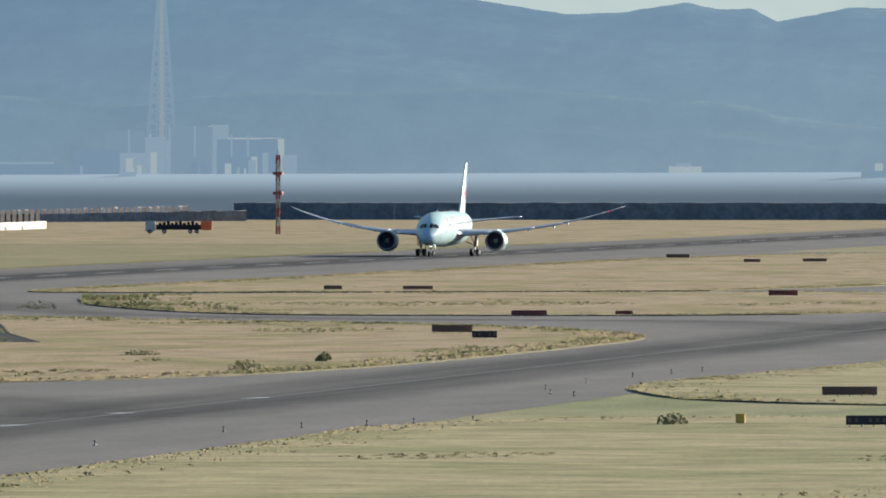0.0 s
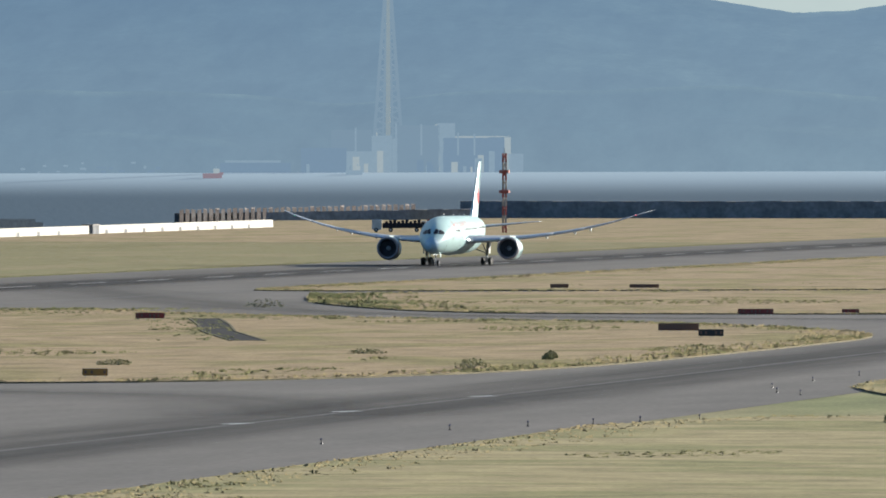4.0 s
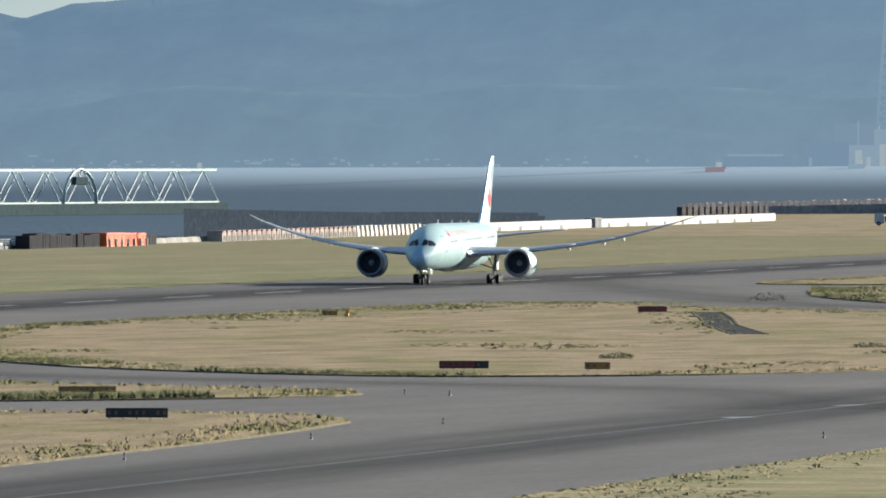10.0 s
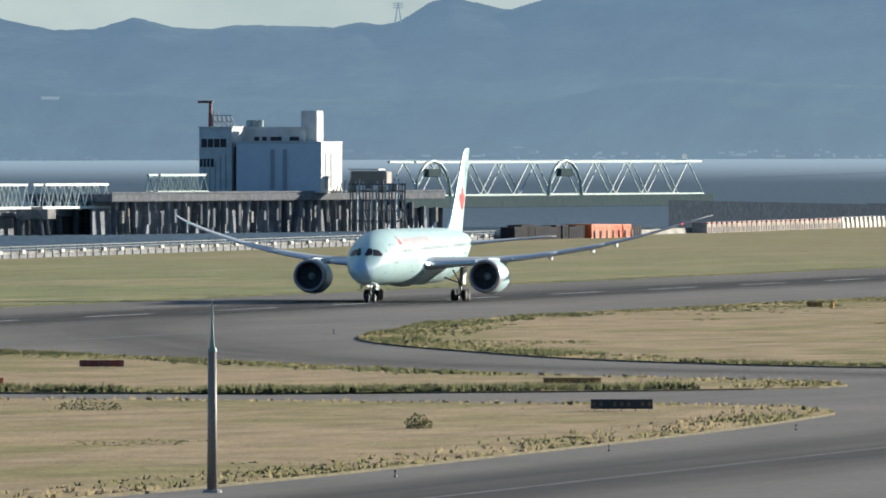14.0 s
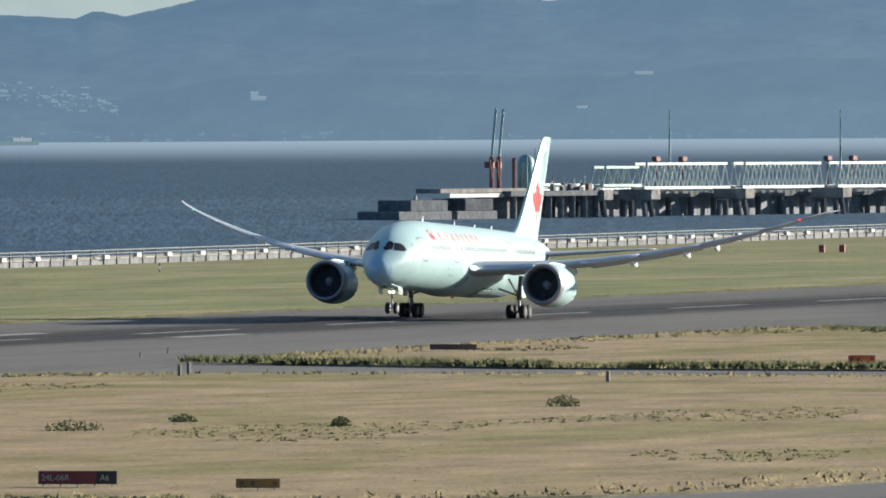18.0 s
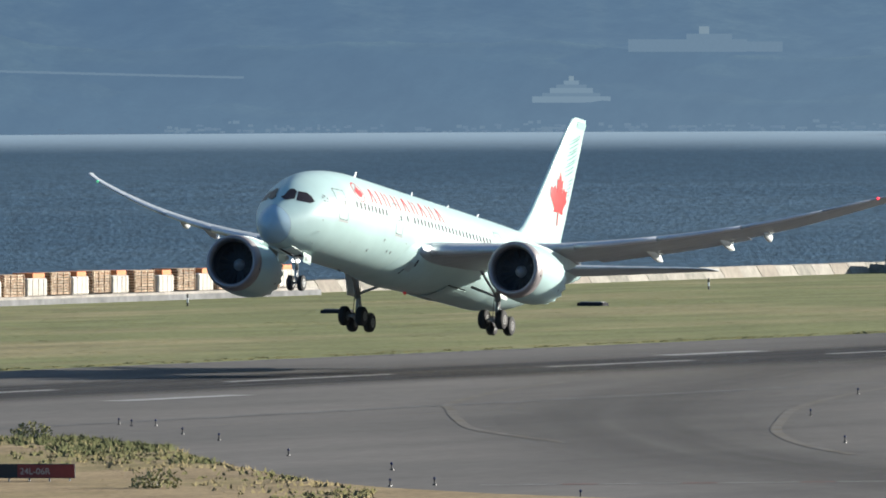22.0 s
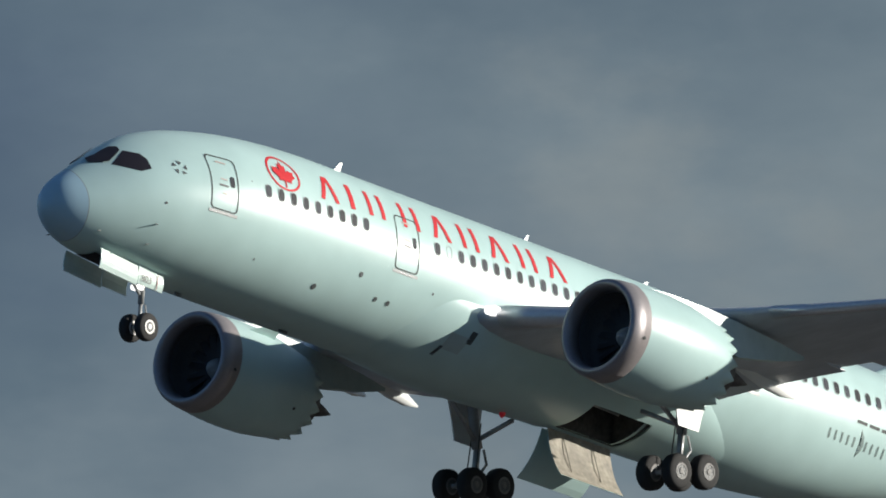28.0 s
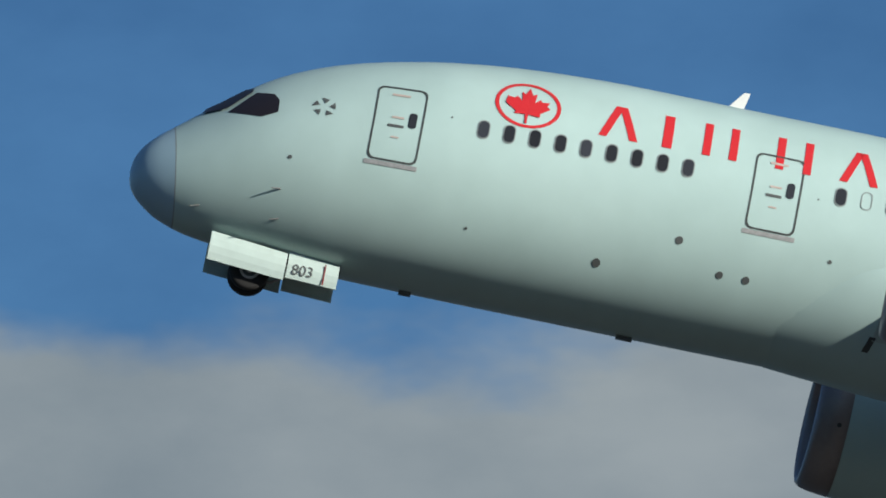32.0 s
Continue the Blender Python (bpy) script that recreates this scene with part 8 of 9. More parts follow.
def build_jetty():
    L = 3110
    for y0, ln in ((3109, 45), (3160, 44), (3211, 36), (3253, 39)):
        truss("truss_span", y0, ln, 2.4, 7.7, "truss_white", step=4.4, label="white-green steel truss walkway span")
    truss("truss_span", 3088, 20, 3.0, 7.0, "pier_green", step=4.4)
    truss("truss_span", 3318, 30, 5.8, 9.8, "pier_green", step=5)
    # piles and caps under the walkway
    for k, y in enumerate((3085, 3109, 3158, 3210, 3252, 3296)):
        ob = thing("jetty_pier", pier_pose(y), "stained concrete pier on splayed piles", "pier", "jetty piers")
        part("cap", box(bmesh.new(), -2.0, -2.4, -0.2, 6.0, 2.4, 2.1, 0.1), "jetty_cap", ob)
        for e in ((-1, -2), (4.6, -2), (-1, 2), (4.6, 2)):
            part("support_leg", tube(bmesh.new(), (e[0], e[1], -6), (e[0] * 0.8, e[1] * 0.8, -0.5), 0.65, n=8), "jetty_leg", ob)
    # low service deck behind
    ob = thing("service_deck", pier_pose(3060, -9), "low dark service deck on many piles with pipes", "jetty")
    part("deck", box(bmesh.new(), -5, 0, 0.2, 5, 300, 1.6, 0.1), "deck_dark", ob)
    # wall added behind the piles to stand in for under-deck shade
    part("skirt", box(bmesh.new(), 1.9, 0, -6, 2.4, 300, 0.3), "jetty_shade", ob, "backing wall added for the shade under the deck")
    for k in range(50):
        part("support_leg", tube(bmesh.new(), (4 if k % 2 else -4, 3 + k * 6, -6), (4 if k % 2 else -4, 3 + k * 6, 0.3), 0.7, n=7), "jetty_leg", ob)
    for x in (2.5, 3.4, 4.2):
        part("pipe", tube(bmesh.new(), (x, 0, 2.1), (x, 300, 2.1), 0.35, n=6), "pier_pipe", ob)
    # the head of the jetty: dolphins, loading arms
    for y, w, top in ((2984, 26, 0.2), (3012, 20, 0.4)):
        ob = thing("mooring_dolphin", pier_pose(y), "stepped dark concrete mooring dolphin", "dolphin", "mooring dolphins")
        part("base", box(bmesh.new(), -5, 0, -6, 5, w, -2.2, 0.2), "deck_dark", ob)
        part("step", box(bmesh.new(), -4, w * 0.3, -2.3, 4, w, top, 0.2), "jetty_leg", ob)
        part("bollard", tube(bmesh.new(), (0, w * 0.7, top), (0, w * 0.7, top + 1), 0.5, 0.35, 8), "steel", ob)
    ob = thing("approach_deck", pier_pose(3008), "pale concrete gangway deck with white fascia", "jetty")
    part("slab", box(bmesh.new(), -3, 0, 1.6, 3, 48, 2.6, 0.1), "jetty_cap", ob)
    part("fascia", box(bmesh.new(), 3.0, 4, 0.7, 3.3, 32, 1.5), "pier_white", ob, "white fascia")
    for y in (34, 46):
        part("column", box(bmesh.new(), -2.5, y, -6, 2.5, y + 5, 1.7, 0.1), "jetty_cap", ob)
    ob = thing("loading_arm", pier_pose(3040), "red and green tanker loading arm mast", "loading arm", "loading arms")
    for e, h in ((-1.0, 20), (2.6, 19.8)):
        part("riser", tube(bmesh.new(), (0, e, 2), (0, e, 9.5), 0.55, n=8), "faded_red", ob, "red riser")
        part("arm", tube(bmesh.new(), (0, e, 9.5), (0.3, e + 1.5, h), 0.28, n=6), "pier_green", ob)
        part("counterweight", box(bmesh.new(), -1.2, e - 1.2, 7.0, 0.9, e - 0.3, 8.4), "faded_red", ob)
        part("brace", tube(bmesh.new(), (0, e, 4), (1.0, e - 3, 9), 0.2, n=5), "faded_red", ob)
    ob = thing("valve_tower", pier_pose(3056), "green pipework tower with a round vessel", "pipework")
    part("vessel", lathe(bmesh.new(), [(2, 1.75), (8.6, 1.75), (9.5, 1.3), (9.9, 0.5), (10.0, 0.1)], 18, axis="z"), "vessel_teal", ob, "teal round vessel", smooth=True)
    for z in (3.4, 5.6, 7.8):
        part("hoop", lathe(bmesh.new(), [(z, 1.76), (z, 1.84), (z + 0.18, 1.84), (z + 0.18, 1.76)], 18, axis="z", close=True), "pier_pipe", ob)
    for x, y, h in ((1.3, 1.9, 11.2), (1.2, -2.1, 9.4), (0.6, 4.6, 9.0), (0.4, 5.6, 6.4)):
        part("vent_pipe", tube(bmesh.new(), (x, y, 2), (x, y, h), 0.14, n=6), "vessel_teal", ob)
    part("red_riser", tube(bmesh.new(), (0, -6, 2), (0, -6, 9.2), 0.5, n=8), "faded_red", ob, "red riser")
    for e in (-3, 4, 7):
        part("pipe", tube(bmesh.new(), (0.5, e, 2), (0.5, e, 9 - abs(e) * 0.3), 0.25, n=6), "pier_pipe", ob)
    for k, (x, z) in enumerate(((1.6, 2.5), (0.7, 3.0), (-0.3, 2.5), (-1.2, 3.3))):
        part("header_pipe", tube(bmesh.new(), (x, 5, z), (x, 29.5, z - 0.1), 0.22 + 0.06 * (k % 2), n=8), "pier_pipe" if k != 2 else "jetty_cap", ob)
    mix = random.Random(61)
    for k in range(26):
        y, x, w, h = 6 + 23 * mix.random(), mix.uniform(1.8, 4.4), mix.uniform(0.5, 2.2), mix.uniform(0.4, 1.7)
        part("equipment_box", box(bmesh.new(), x - 0.4, y, 1.98, x + 0.4, y + w, 2.0 + h, 0.06), mix.choice(("pier_white", "jetty_cap", "deck_dark", "pier_pipe", "rust", "jetty_leg")), ob)
    for k in range(12):
        y, h = 6 + 23 * mix.random(), mix.uniform(1.2, 3.6)
        part("valve_stem", tube(bmesh.new(), (2.2, y, 1.98), (2.2 + mix.uniform(-0.4, 0.4), y + mix.uniform(-0.6, 0.6), 2 + h), 0.12, n=5), "pier_pipe" if k % 3 else "faded_red", ob)
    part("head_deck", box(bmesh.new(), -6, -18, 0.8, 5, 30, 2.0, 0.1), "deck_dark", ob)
    for k in range(8):
        part("support_leg", tube(bmesh.new(), (4, -15 + k * 6, -6), (4, -15 + k * 6, 0.9), 0.7, n=7), "jetty_leg", ob)
    for y in (3142, 3233):
        ob = thing("fire_monitor_mast", pier_pose(y, -6), "slim dark mast with two red fire monitors", "mast", "fire monitor masts")
        part("mast", tube(bmesh.new(), (0, 0, 1), (0, 0, 19.8), 0.35, 0.12, 6), "pier_green", ob)
        for e in (-7, 7):
            part("stand", tube(bmesh.new(), (0, e, 1), (0, e, 8.2), 0.25, n=6), "faded_red", ob)
            part("monitor", box(bmesh.new(), -0.6, e - 1.3, 8.1, 0.6, e + 1.3, 9.3, 0.2), "faded_red", ob, "red fire monitor")
    # operations platform and building
    ob = thing("jetty_platform", pier_pose(3282, -6), "large dark platform on a forest of piles", "jetty")
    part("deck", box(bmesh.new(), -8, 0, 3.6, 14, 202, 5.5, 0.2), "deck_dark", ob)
    # added backing that stands in for shade below the platform
    part("skirt", box(bmesh.new(), 8.6, 0, -6, 9.1, 202, 3.7), "jetty_shade", ob, "backing wall added for the shade under the platform")
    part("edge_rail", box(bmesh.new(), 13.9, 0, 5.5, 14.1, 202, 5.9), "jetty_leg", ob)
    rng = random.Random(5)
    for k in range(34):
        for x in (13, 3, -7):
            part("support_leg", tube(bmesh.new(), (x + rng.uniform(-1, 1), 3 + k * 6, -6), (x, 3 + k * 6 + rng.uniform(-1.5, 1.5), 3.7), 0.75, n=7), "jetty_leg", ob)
    for k in range(26):
        part("fender", box(bmesh.new(), 14.2, 4 + k * 7.6, rng.uniform(-2.5, 0), 14.9, 5.2 + k * 7.6, rng.uniform(1.0, 3.2)), "jetty_cap" if k % 5 == 0 else "jetty_leg", ob)
    bx, by = -799.5, 3400.0
    ob = thing("operations_building", pose(bx, by, 0), "pale jetty operations building, shade painted blue-grey on its front", "building")
    part("west_block", box(bmesh.new(), -9.66, 0, 5.4, -1.54, 14, 21.0, 0.1), "pier_wall", ob, "pale grey office block")
    part("upper_block", box(bmesh.new(), -1.54, 14.1, 5.4, 13.28, 30, 20.6, 0.1), "pier_wall", ob)
    tower = part("stair_tower", box(bmesh.new(), 11.88, 16, 17.0, 15.65, 23, 25.2, 0.1), "pier_wall", ob, "grey stair tower, sunlight painted pale on its end")
    # paler panel paints sunlight onto the tower's end
    part("tower_end", box(bmesh.new(), 15.65, 16, 17.0, 15.65 + 0.15, 23, 25.2), "pier_white", tower)
    # hall's blue-grey paints shade, its white east panel paints sunlight
    hall = part("front_hall", box(bmesh.new(), 0, -2, 5.4, 20.81, 20.5, 17.4, 0.1), "pier_blue", ob, "flat hall with shade painted in blue-grey")
    part("east_face", box(bmesh.new(), 20.81, -2, 5.4, 20.81 + 0.2, 20.5, 17.5), "pier_white", hall, "end wall painted white for sunlight")
    part("parapet", box(bmesh.new(), -0.2, -2.2, 17.4, 20.81 + 0.3, 20.7, 17.75), "pier_wall", hall)
    for a in (8.53, 11.6):
        part("slit_window", box(bmesh.new(), a, -2.3, 6.2, a + 0.85, -2.0, 15.8), "rail_grey", hall, "grey slit window")
    for a in (2.0, 8.0):
        part("slit_window", box(bmesh.new(), 20.81 + 0.2, a, 6.4, 20.81 + 0.35, a + 2.2, 15.0), "rail_grey", hall, "grey slit window")
    # black plate set in the gap to paint its shade
    part("recess", box(bmesh.new(), -1.54 + 0.02, 3, 5.4, -0.1, 3.4, 16.5), "black_box", ob, "black plate for the shaded gap between the blocks")
    for a, b, z0, z1 in ((-9.1, -2.94, 16.3, 18.4), (-9.52, -6.02, 11.6, 13.6)):
        w = part("window", box(bmesh.new(), a, -0.12, z0, b, 0.0, z1), "cockpit_glass", ob, "dark ribbon window")
        part("window_frame", box(bmesh.new(), a - 0.1, -0.2, z0 - 0.35, b + 0.1, 0.0, z0), "pier_white", w)
        for k in range(1, 4):
            part("mullion", box(bmesh.new(), a + (b - a) * k / 4 - 0.08, -0.16, z0, a + (b - a) * k / 4 + 0.08, -0.121, z1), "pier_wall", w)
    for a, b in ((0.7, 1.96), (2.66, 3.78), (4.75, 7.55), (9.51, 11.88)):
        w = part("window", box(bmesh.new(), a, 13.9, 17.9, b, 14.1, 18.9), "cockpit_glass", ob, "small dark window")
        part("window_sill", box(bmesh.new(), a - 0.1, 13.8, 17.7, b + 0.1, 14.1, 17.9), "pier_white", w)
    part("roof_edge", box(bmesh.new(), -9.66 - 0.2, -0.2, 21, -1.54 + 0.2, 14.2, 21.35), "pier_white", ob)
    part("roof_edge", box(bmesh.new(), -1.54, 14, 20.6, 13.28, 14.3, 21.3), "pier_wall", ob)
    for a in (-0.98, 0.28, 1.82):
        part("roof_vent", tube(bmesh.new(), (a, 16, 20.6), (a, 16, 22.9), 0.75, n=12), "pier_pipe", ob)
    bm = bmesh.new()
    for k in range(5):
        a = -7.14 + k * (-2.66 - -7.14) / 4
        tube(bm, (a, 4, 21), (a, 4, 25.0 - 0.4 * k), 0.14, n=5)
        tube(bm, (a, 9, 21), (a, 4, 24.0), 0.1, n=5)
    for z in (22.5, 24.0):
        tube(bm, (-7.14, 4, z), (-2.66, 4, z), 0.12, n=5)
    part("roof_frame", bm, "rail_grey", ob, "steel frame on the roof")
    part("crane_post", tube(bmesh.new(), (-7.56, 3, 21), (-7.56, 3, 27.6), 0.55, 0.4, 8), "faded_red", ob, "red crane post")
    part("crane_jib", box(bmesh.new(), -10.64, 2.7, 27.0, -7.0, 3.3, 27.6), "faded_red", ob, "red crane jib")
    for k in range(5):
        part("downpipe", tube(bmesh.new(), (-8.26 + k * 1.3, -0.15, 5.4), (-8.26 + k * 1.3, -0.15, 11.0 + k), 0.12, n=5), "rail_grey", ob)
    ob = thing("pump_house", pose(-773.8, by + 6, 0), "brown pipework shelter with white posts", "shed")
    part("shed", box(bmesh.new(), 0.6, 0, 7.4, 9.6, 6, 10.6, 0.3), "pole_brown", ob)
    for k in range(5):
        part("post", tube(bmesh.new(), (0.3 + k * 1.8, -0.4, 5.4), (0.3 + k * 1.8, -0.4, 8.1), 0.2, n=6), "pier_white", ob)
    part("roof", box(bmesh.new(), 0.2, -0.6, 10.8, 7.8, 6.4, 11.2), "pier_white", ob)
    for k in range(7):
        part("pipe", tube(bmesh.new(), (-3.5 + 0.9 * k, -2 + 0.5 * k, 5.4), (-3.0 + 0.9 * k, -1, 6.4 + (k * 5 % 4) * 0.7), 0.16, n=6), "rail_grey", ob)
    ob = thing("pipe_tower", pose(-773.2, by + 3, 0), "crowded grey and brown pipework tower on the jetty's edge", "pipework")
    for k in range(9):
        x = 0.6 + 1.6 * k
        part("upright", box(bmesh.new(), x, 0, -6, x + 0.35, 0.4, 8.6 - (k * 7 % 5) * 0.7), "jetty_cap" if k % 3 != 1 else "pier_white", ob)
        part("pipe", tube(bmesh.new(), (x + 0.8, -0.3, -2 + (k * 3 % 4)), (x + 0.9, -0.3, 6.8 + (k * 5 % 3)), 0.22, n=6), "pier_pipe" if k % 2 else "pole_brown", ob)
    for z in (-1.6, 1.0, 3.4, 5.6, 7.2):
        part("beam", box(bmesh.new(), 0.3, 0.42, z, 14.2, 0.9, z + 0.4), "jetty_leg", ob)
    for x, z, r in ((1.5, 6.4, 0.9), (5.2, 7.4, 1.0), (8.4, 6.2, 0.8), (11.4, 6.6, 0.9)):
        part("vessel", tube(bmesh.new(), (x, 1.2, z - r), (x + 0.1, 1.2, z + r), r * 0.8, n=10), "pole_brown", ob, "brown vessel")
    for x in (3.0, 7.1, 10.2, 13.0):
        part("strut", tube(bmesh.new(), (x, 0, 5.4), (x + 2.2, 0, -5), 0.2, n=5), "jetty_cap", ob)
    # the long bridge to the island
    truss("access_bridge", 3462, 193, 4.4, 12.7, "pier_green", w=7, step=21, label="long pale green steel truss bridge to the island")
    ob = thing("access_bridge_deck", pier_pose(3455, -1), "dark girder deck under the truss bridge", "bridge")
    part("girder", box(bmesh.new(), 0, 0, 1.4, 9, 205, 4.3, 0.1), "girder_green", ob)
    for y in (6, 92):
        pts = [(8.5, y + 13 + 11 * math.cos(a), 4.4 + 8.6 * math.sin(a)) for a in (math.pi * k / 8 for k in range(9))]
        for p, q in zip(pts, pts[1:]):
            part("pipe_bend", tube(bmesh.new(), p, q, 0.4, n=6), "pier_green", ob)
        part("pipe_cradle", box(bmesh.new(), 7.5, y + 9, 9, 9, y + 17, 11.0, 0.2), "girder_green", ob)


M["truss_white"] = material("truss_white", (0.48, 0.53, 0.48), 0.6, vary=0.08, scale=0.4)
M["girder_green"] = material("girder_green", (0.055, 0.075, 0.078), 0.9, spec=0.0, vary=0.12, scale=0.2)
build_jetty()


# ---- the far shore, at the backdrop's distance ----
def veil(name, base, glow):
    """A distant surface with the bright air's haze painted in as glow."""
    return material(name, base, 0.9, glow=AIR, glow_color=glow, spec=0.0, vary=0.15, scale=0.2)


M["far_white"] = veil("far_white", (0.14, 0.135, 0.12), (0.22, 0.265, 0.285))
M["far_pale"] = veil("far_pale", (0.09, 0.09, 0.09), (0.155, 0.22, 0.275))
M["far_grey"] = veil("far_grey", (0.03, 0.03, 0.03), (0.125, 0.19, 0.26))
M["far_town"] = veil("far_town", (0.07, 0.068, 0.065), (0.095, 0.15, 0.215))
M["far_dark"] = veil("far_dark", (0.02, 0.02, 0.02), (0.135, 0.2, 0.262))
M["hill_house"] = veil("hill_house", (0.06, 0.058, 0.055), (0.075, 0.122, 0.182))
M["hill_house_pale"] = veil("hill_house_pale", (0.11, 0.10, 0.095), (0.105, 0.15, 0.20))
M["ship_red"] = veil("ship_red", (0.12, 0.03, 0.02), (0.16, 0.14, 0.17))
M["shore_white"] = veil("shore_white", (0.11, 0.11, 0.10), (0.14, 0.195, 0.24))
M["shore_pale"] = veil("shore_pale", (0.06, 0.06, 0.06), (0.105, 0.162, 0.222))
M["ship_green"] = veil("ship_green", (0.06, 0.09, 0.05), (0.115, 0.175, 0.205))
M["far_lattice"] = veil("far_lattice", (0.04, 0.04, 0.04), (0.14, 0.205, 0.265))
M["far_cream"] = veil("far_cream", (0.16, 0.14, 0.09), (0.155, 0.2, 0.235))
FR = 4535.0
FPX = FR / 25641.0


SLOPES = BVHTree.FromPolygons([v.co for h in HILLS for v in h.data.vertices], [[v + n for v in p.vertices] for h, n in zip(HILLS, (0, len(HILLS[0].data.vertices))) for p in h.data.polygons])


def slope_reach(pan, e):
    """How far off the wooded slopes stand at a height, so that what is built on them rests there."""
    r = 4560.0
    for _ in range(2):
        at = SLOPES.ray_cast(polar(pan, 4500, EYE + e * r / 25641), polar(pan, 1, 0), 600.0)[0]
        r = math.hypot(at.x, at.y) if at else r
    return r - 0.8


def far_box(bm, pan0, pan1, e0, e1, depth=6.0, r=FR):
    """A block on the far shore, fitted to the camera's view: two bearings, and two heights in pixels."""
    if e0 > 0 and FR <= r < FR + 12:
        r = slope_reach((pan0 + pan1) / 2, e0)
    k = r / 25641.0
    lo = [polar(pan0, r, EYE + e0 * k), polar(pan1, r, EYE + e0 * k), polar(pan1, r + depth, EYE + e0 * k), polar(pan0, r + depth, EYE + e0 * k)]
    hi = [v + Vector((0, 0, (e1 - e0) * k)) for v in lo]
    a, b = [bm.verts.new(v) for v in lo], [bm.verts.new(v) for v in hi]
    bm.faces.new(a)
    bm.faces.new(b)
    for i in range(4):
        bm.faces.new((a[i], a[(i + 1) % 4], b[(i + 1) % 4], b[i]))
    return bm


def shore_at(pan):
    return -table(SHORE, pan) - 2


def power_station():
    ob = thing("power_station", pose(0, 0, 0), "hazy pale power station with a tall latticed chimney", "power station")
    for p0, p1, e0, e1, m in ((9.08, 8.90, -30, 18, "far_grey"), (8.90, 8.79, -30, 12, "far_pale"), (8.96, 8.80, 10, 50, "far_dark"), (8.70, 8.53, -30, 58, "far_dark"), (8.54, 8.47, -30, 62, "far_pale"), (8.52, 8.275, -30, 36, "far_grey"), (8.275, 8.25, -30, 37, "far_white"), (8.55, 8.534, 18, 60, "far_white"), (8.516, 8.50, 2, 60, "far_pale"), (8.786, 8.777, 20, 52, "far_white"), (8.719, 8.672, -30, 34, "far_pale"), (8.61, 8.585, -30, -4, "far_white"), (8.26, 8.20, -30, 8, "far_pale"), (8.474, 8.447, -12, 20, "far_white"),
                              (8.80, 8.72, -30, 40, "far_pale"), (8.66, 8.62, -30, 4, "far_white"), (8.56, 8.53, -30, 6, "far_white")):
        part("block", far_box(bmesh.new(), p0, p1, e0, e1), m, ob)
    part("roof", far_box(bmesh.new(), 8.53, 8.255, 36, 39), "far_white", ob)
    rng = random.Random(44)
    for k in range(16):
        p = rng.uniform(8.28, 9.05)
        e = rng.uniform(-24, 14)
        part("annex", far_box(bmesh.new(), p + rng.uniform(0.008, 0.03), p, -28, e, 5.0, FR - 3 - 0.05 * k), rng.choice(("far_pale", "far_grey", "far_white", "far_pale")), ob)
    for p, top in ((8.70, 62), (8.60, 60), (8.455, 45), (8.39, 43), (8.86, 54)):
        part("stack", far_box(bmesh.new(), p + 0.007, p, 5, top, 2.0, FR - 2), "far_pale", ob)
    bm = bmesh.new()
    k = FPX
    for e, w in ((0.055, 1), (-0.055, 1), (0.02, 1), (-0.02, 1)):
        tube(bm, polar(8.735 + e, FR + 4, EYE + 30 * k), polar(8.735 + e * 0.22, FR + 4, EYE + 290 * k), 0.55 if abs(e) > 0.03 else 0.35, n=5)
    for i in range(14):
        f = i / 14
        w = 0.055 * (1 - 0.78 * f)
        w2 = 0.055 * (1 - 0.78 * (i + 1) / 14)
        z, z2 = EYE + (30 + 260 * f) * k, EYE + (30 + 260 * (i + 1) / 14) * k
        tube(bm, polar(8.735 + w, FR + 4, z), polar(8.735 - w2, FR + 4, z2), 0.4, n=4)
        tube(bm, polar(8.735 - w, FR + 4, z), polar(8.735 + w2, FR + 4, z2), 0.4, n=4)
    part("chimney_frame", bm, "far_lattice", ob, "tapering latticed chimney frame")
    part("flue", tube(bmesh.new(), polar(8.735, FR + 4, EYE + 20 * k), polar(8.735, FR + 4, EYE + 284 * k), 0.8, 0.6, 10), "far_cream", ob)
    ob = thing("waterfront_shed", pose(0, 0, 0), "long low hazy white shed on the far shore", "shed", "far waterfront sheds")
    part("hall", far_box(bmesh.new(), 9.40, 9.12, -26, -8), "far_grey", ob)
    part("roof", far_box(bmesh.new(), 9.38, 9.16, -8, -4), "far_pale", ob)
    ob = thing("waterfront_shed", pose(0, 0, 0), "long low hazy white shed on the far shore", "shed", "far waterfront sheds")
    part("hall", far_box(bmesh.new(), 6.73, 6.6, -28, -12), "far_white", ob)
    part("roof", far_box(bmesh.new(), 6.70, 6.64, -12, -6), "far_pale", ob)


power_station()


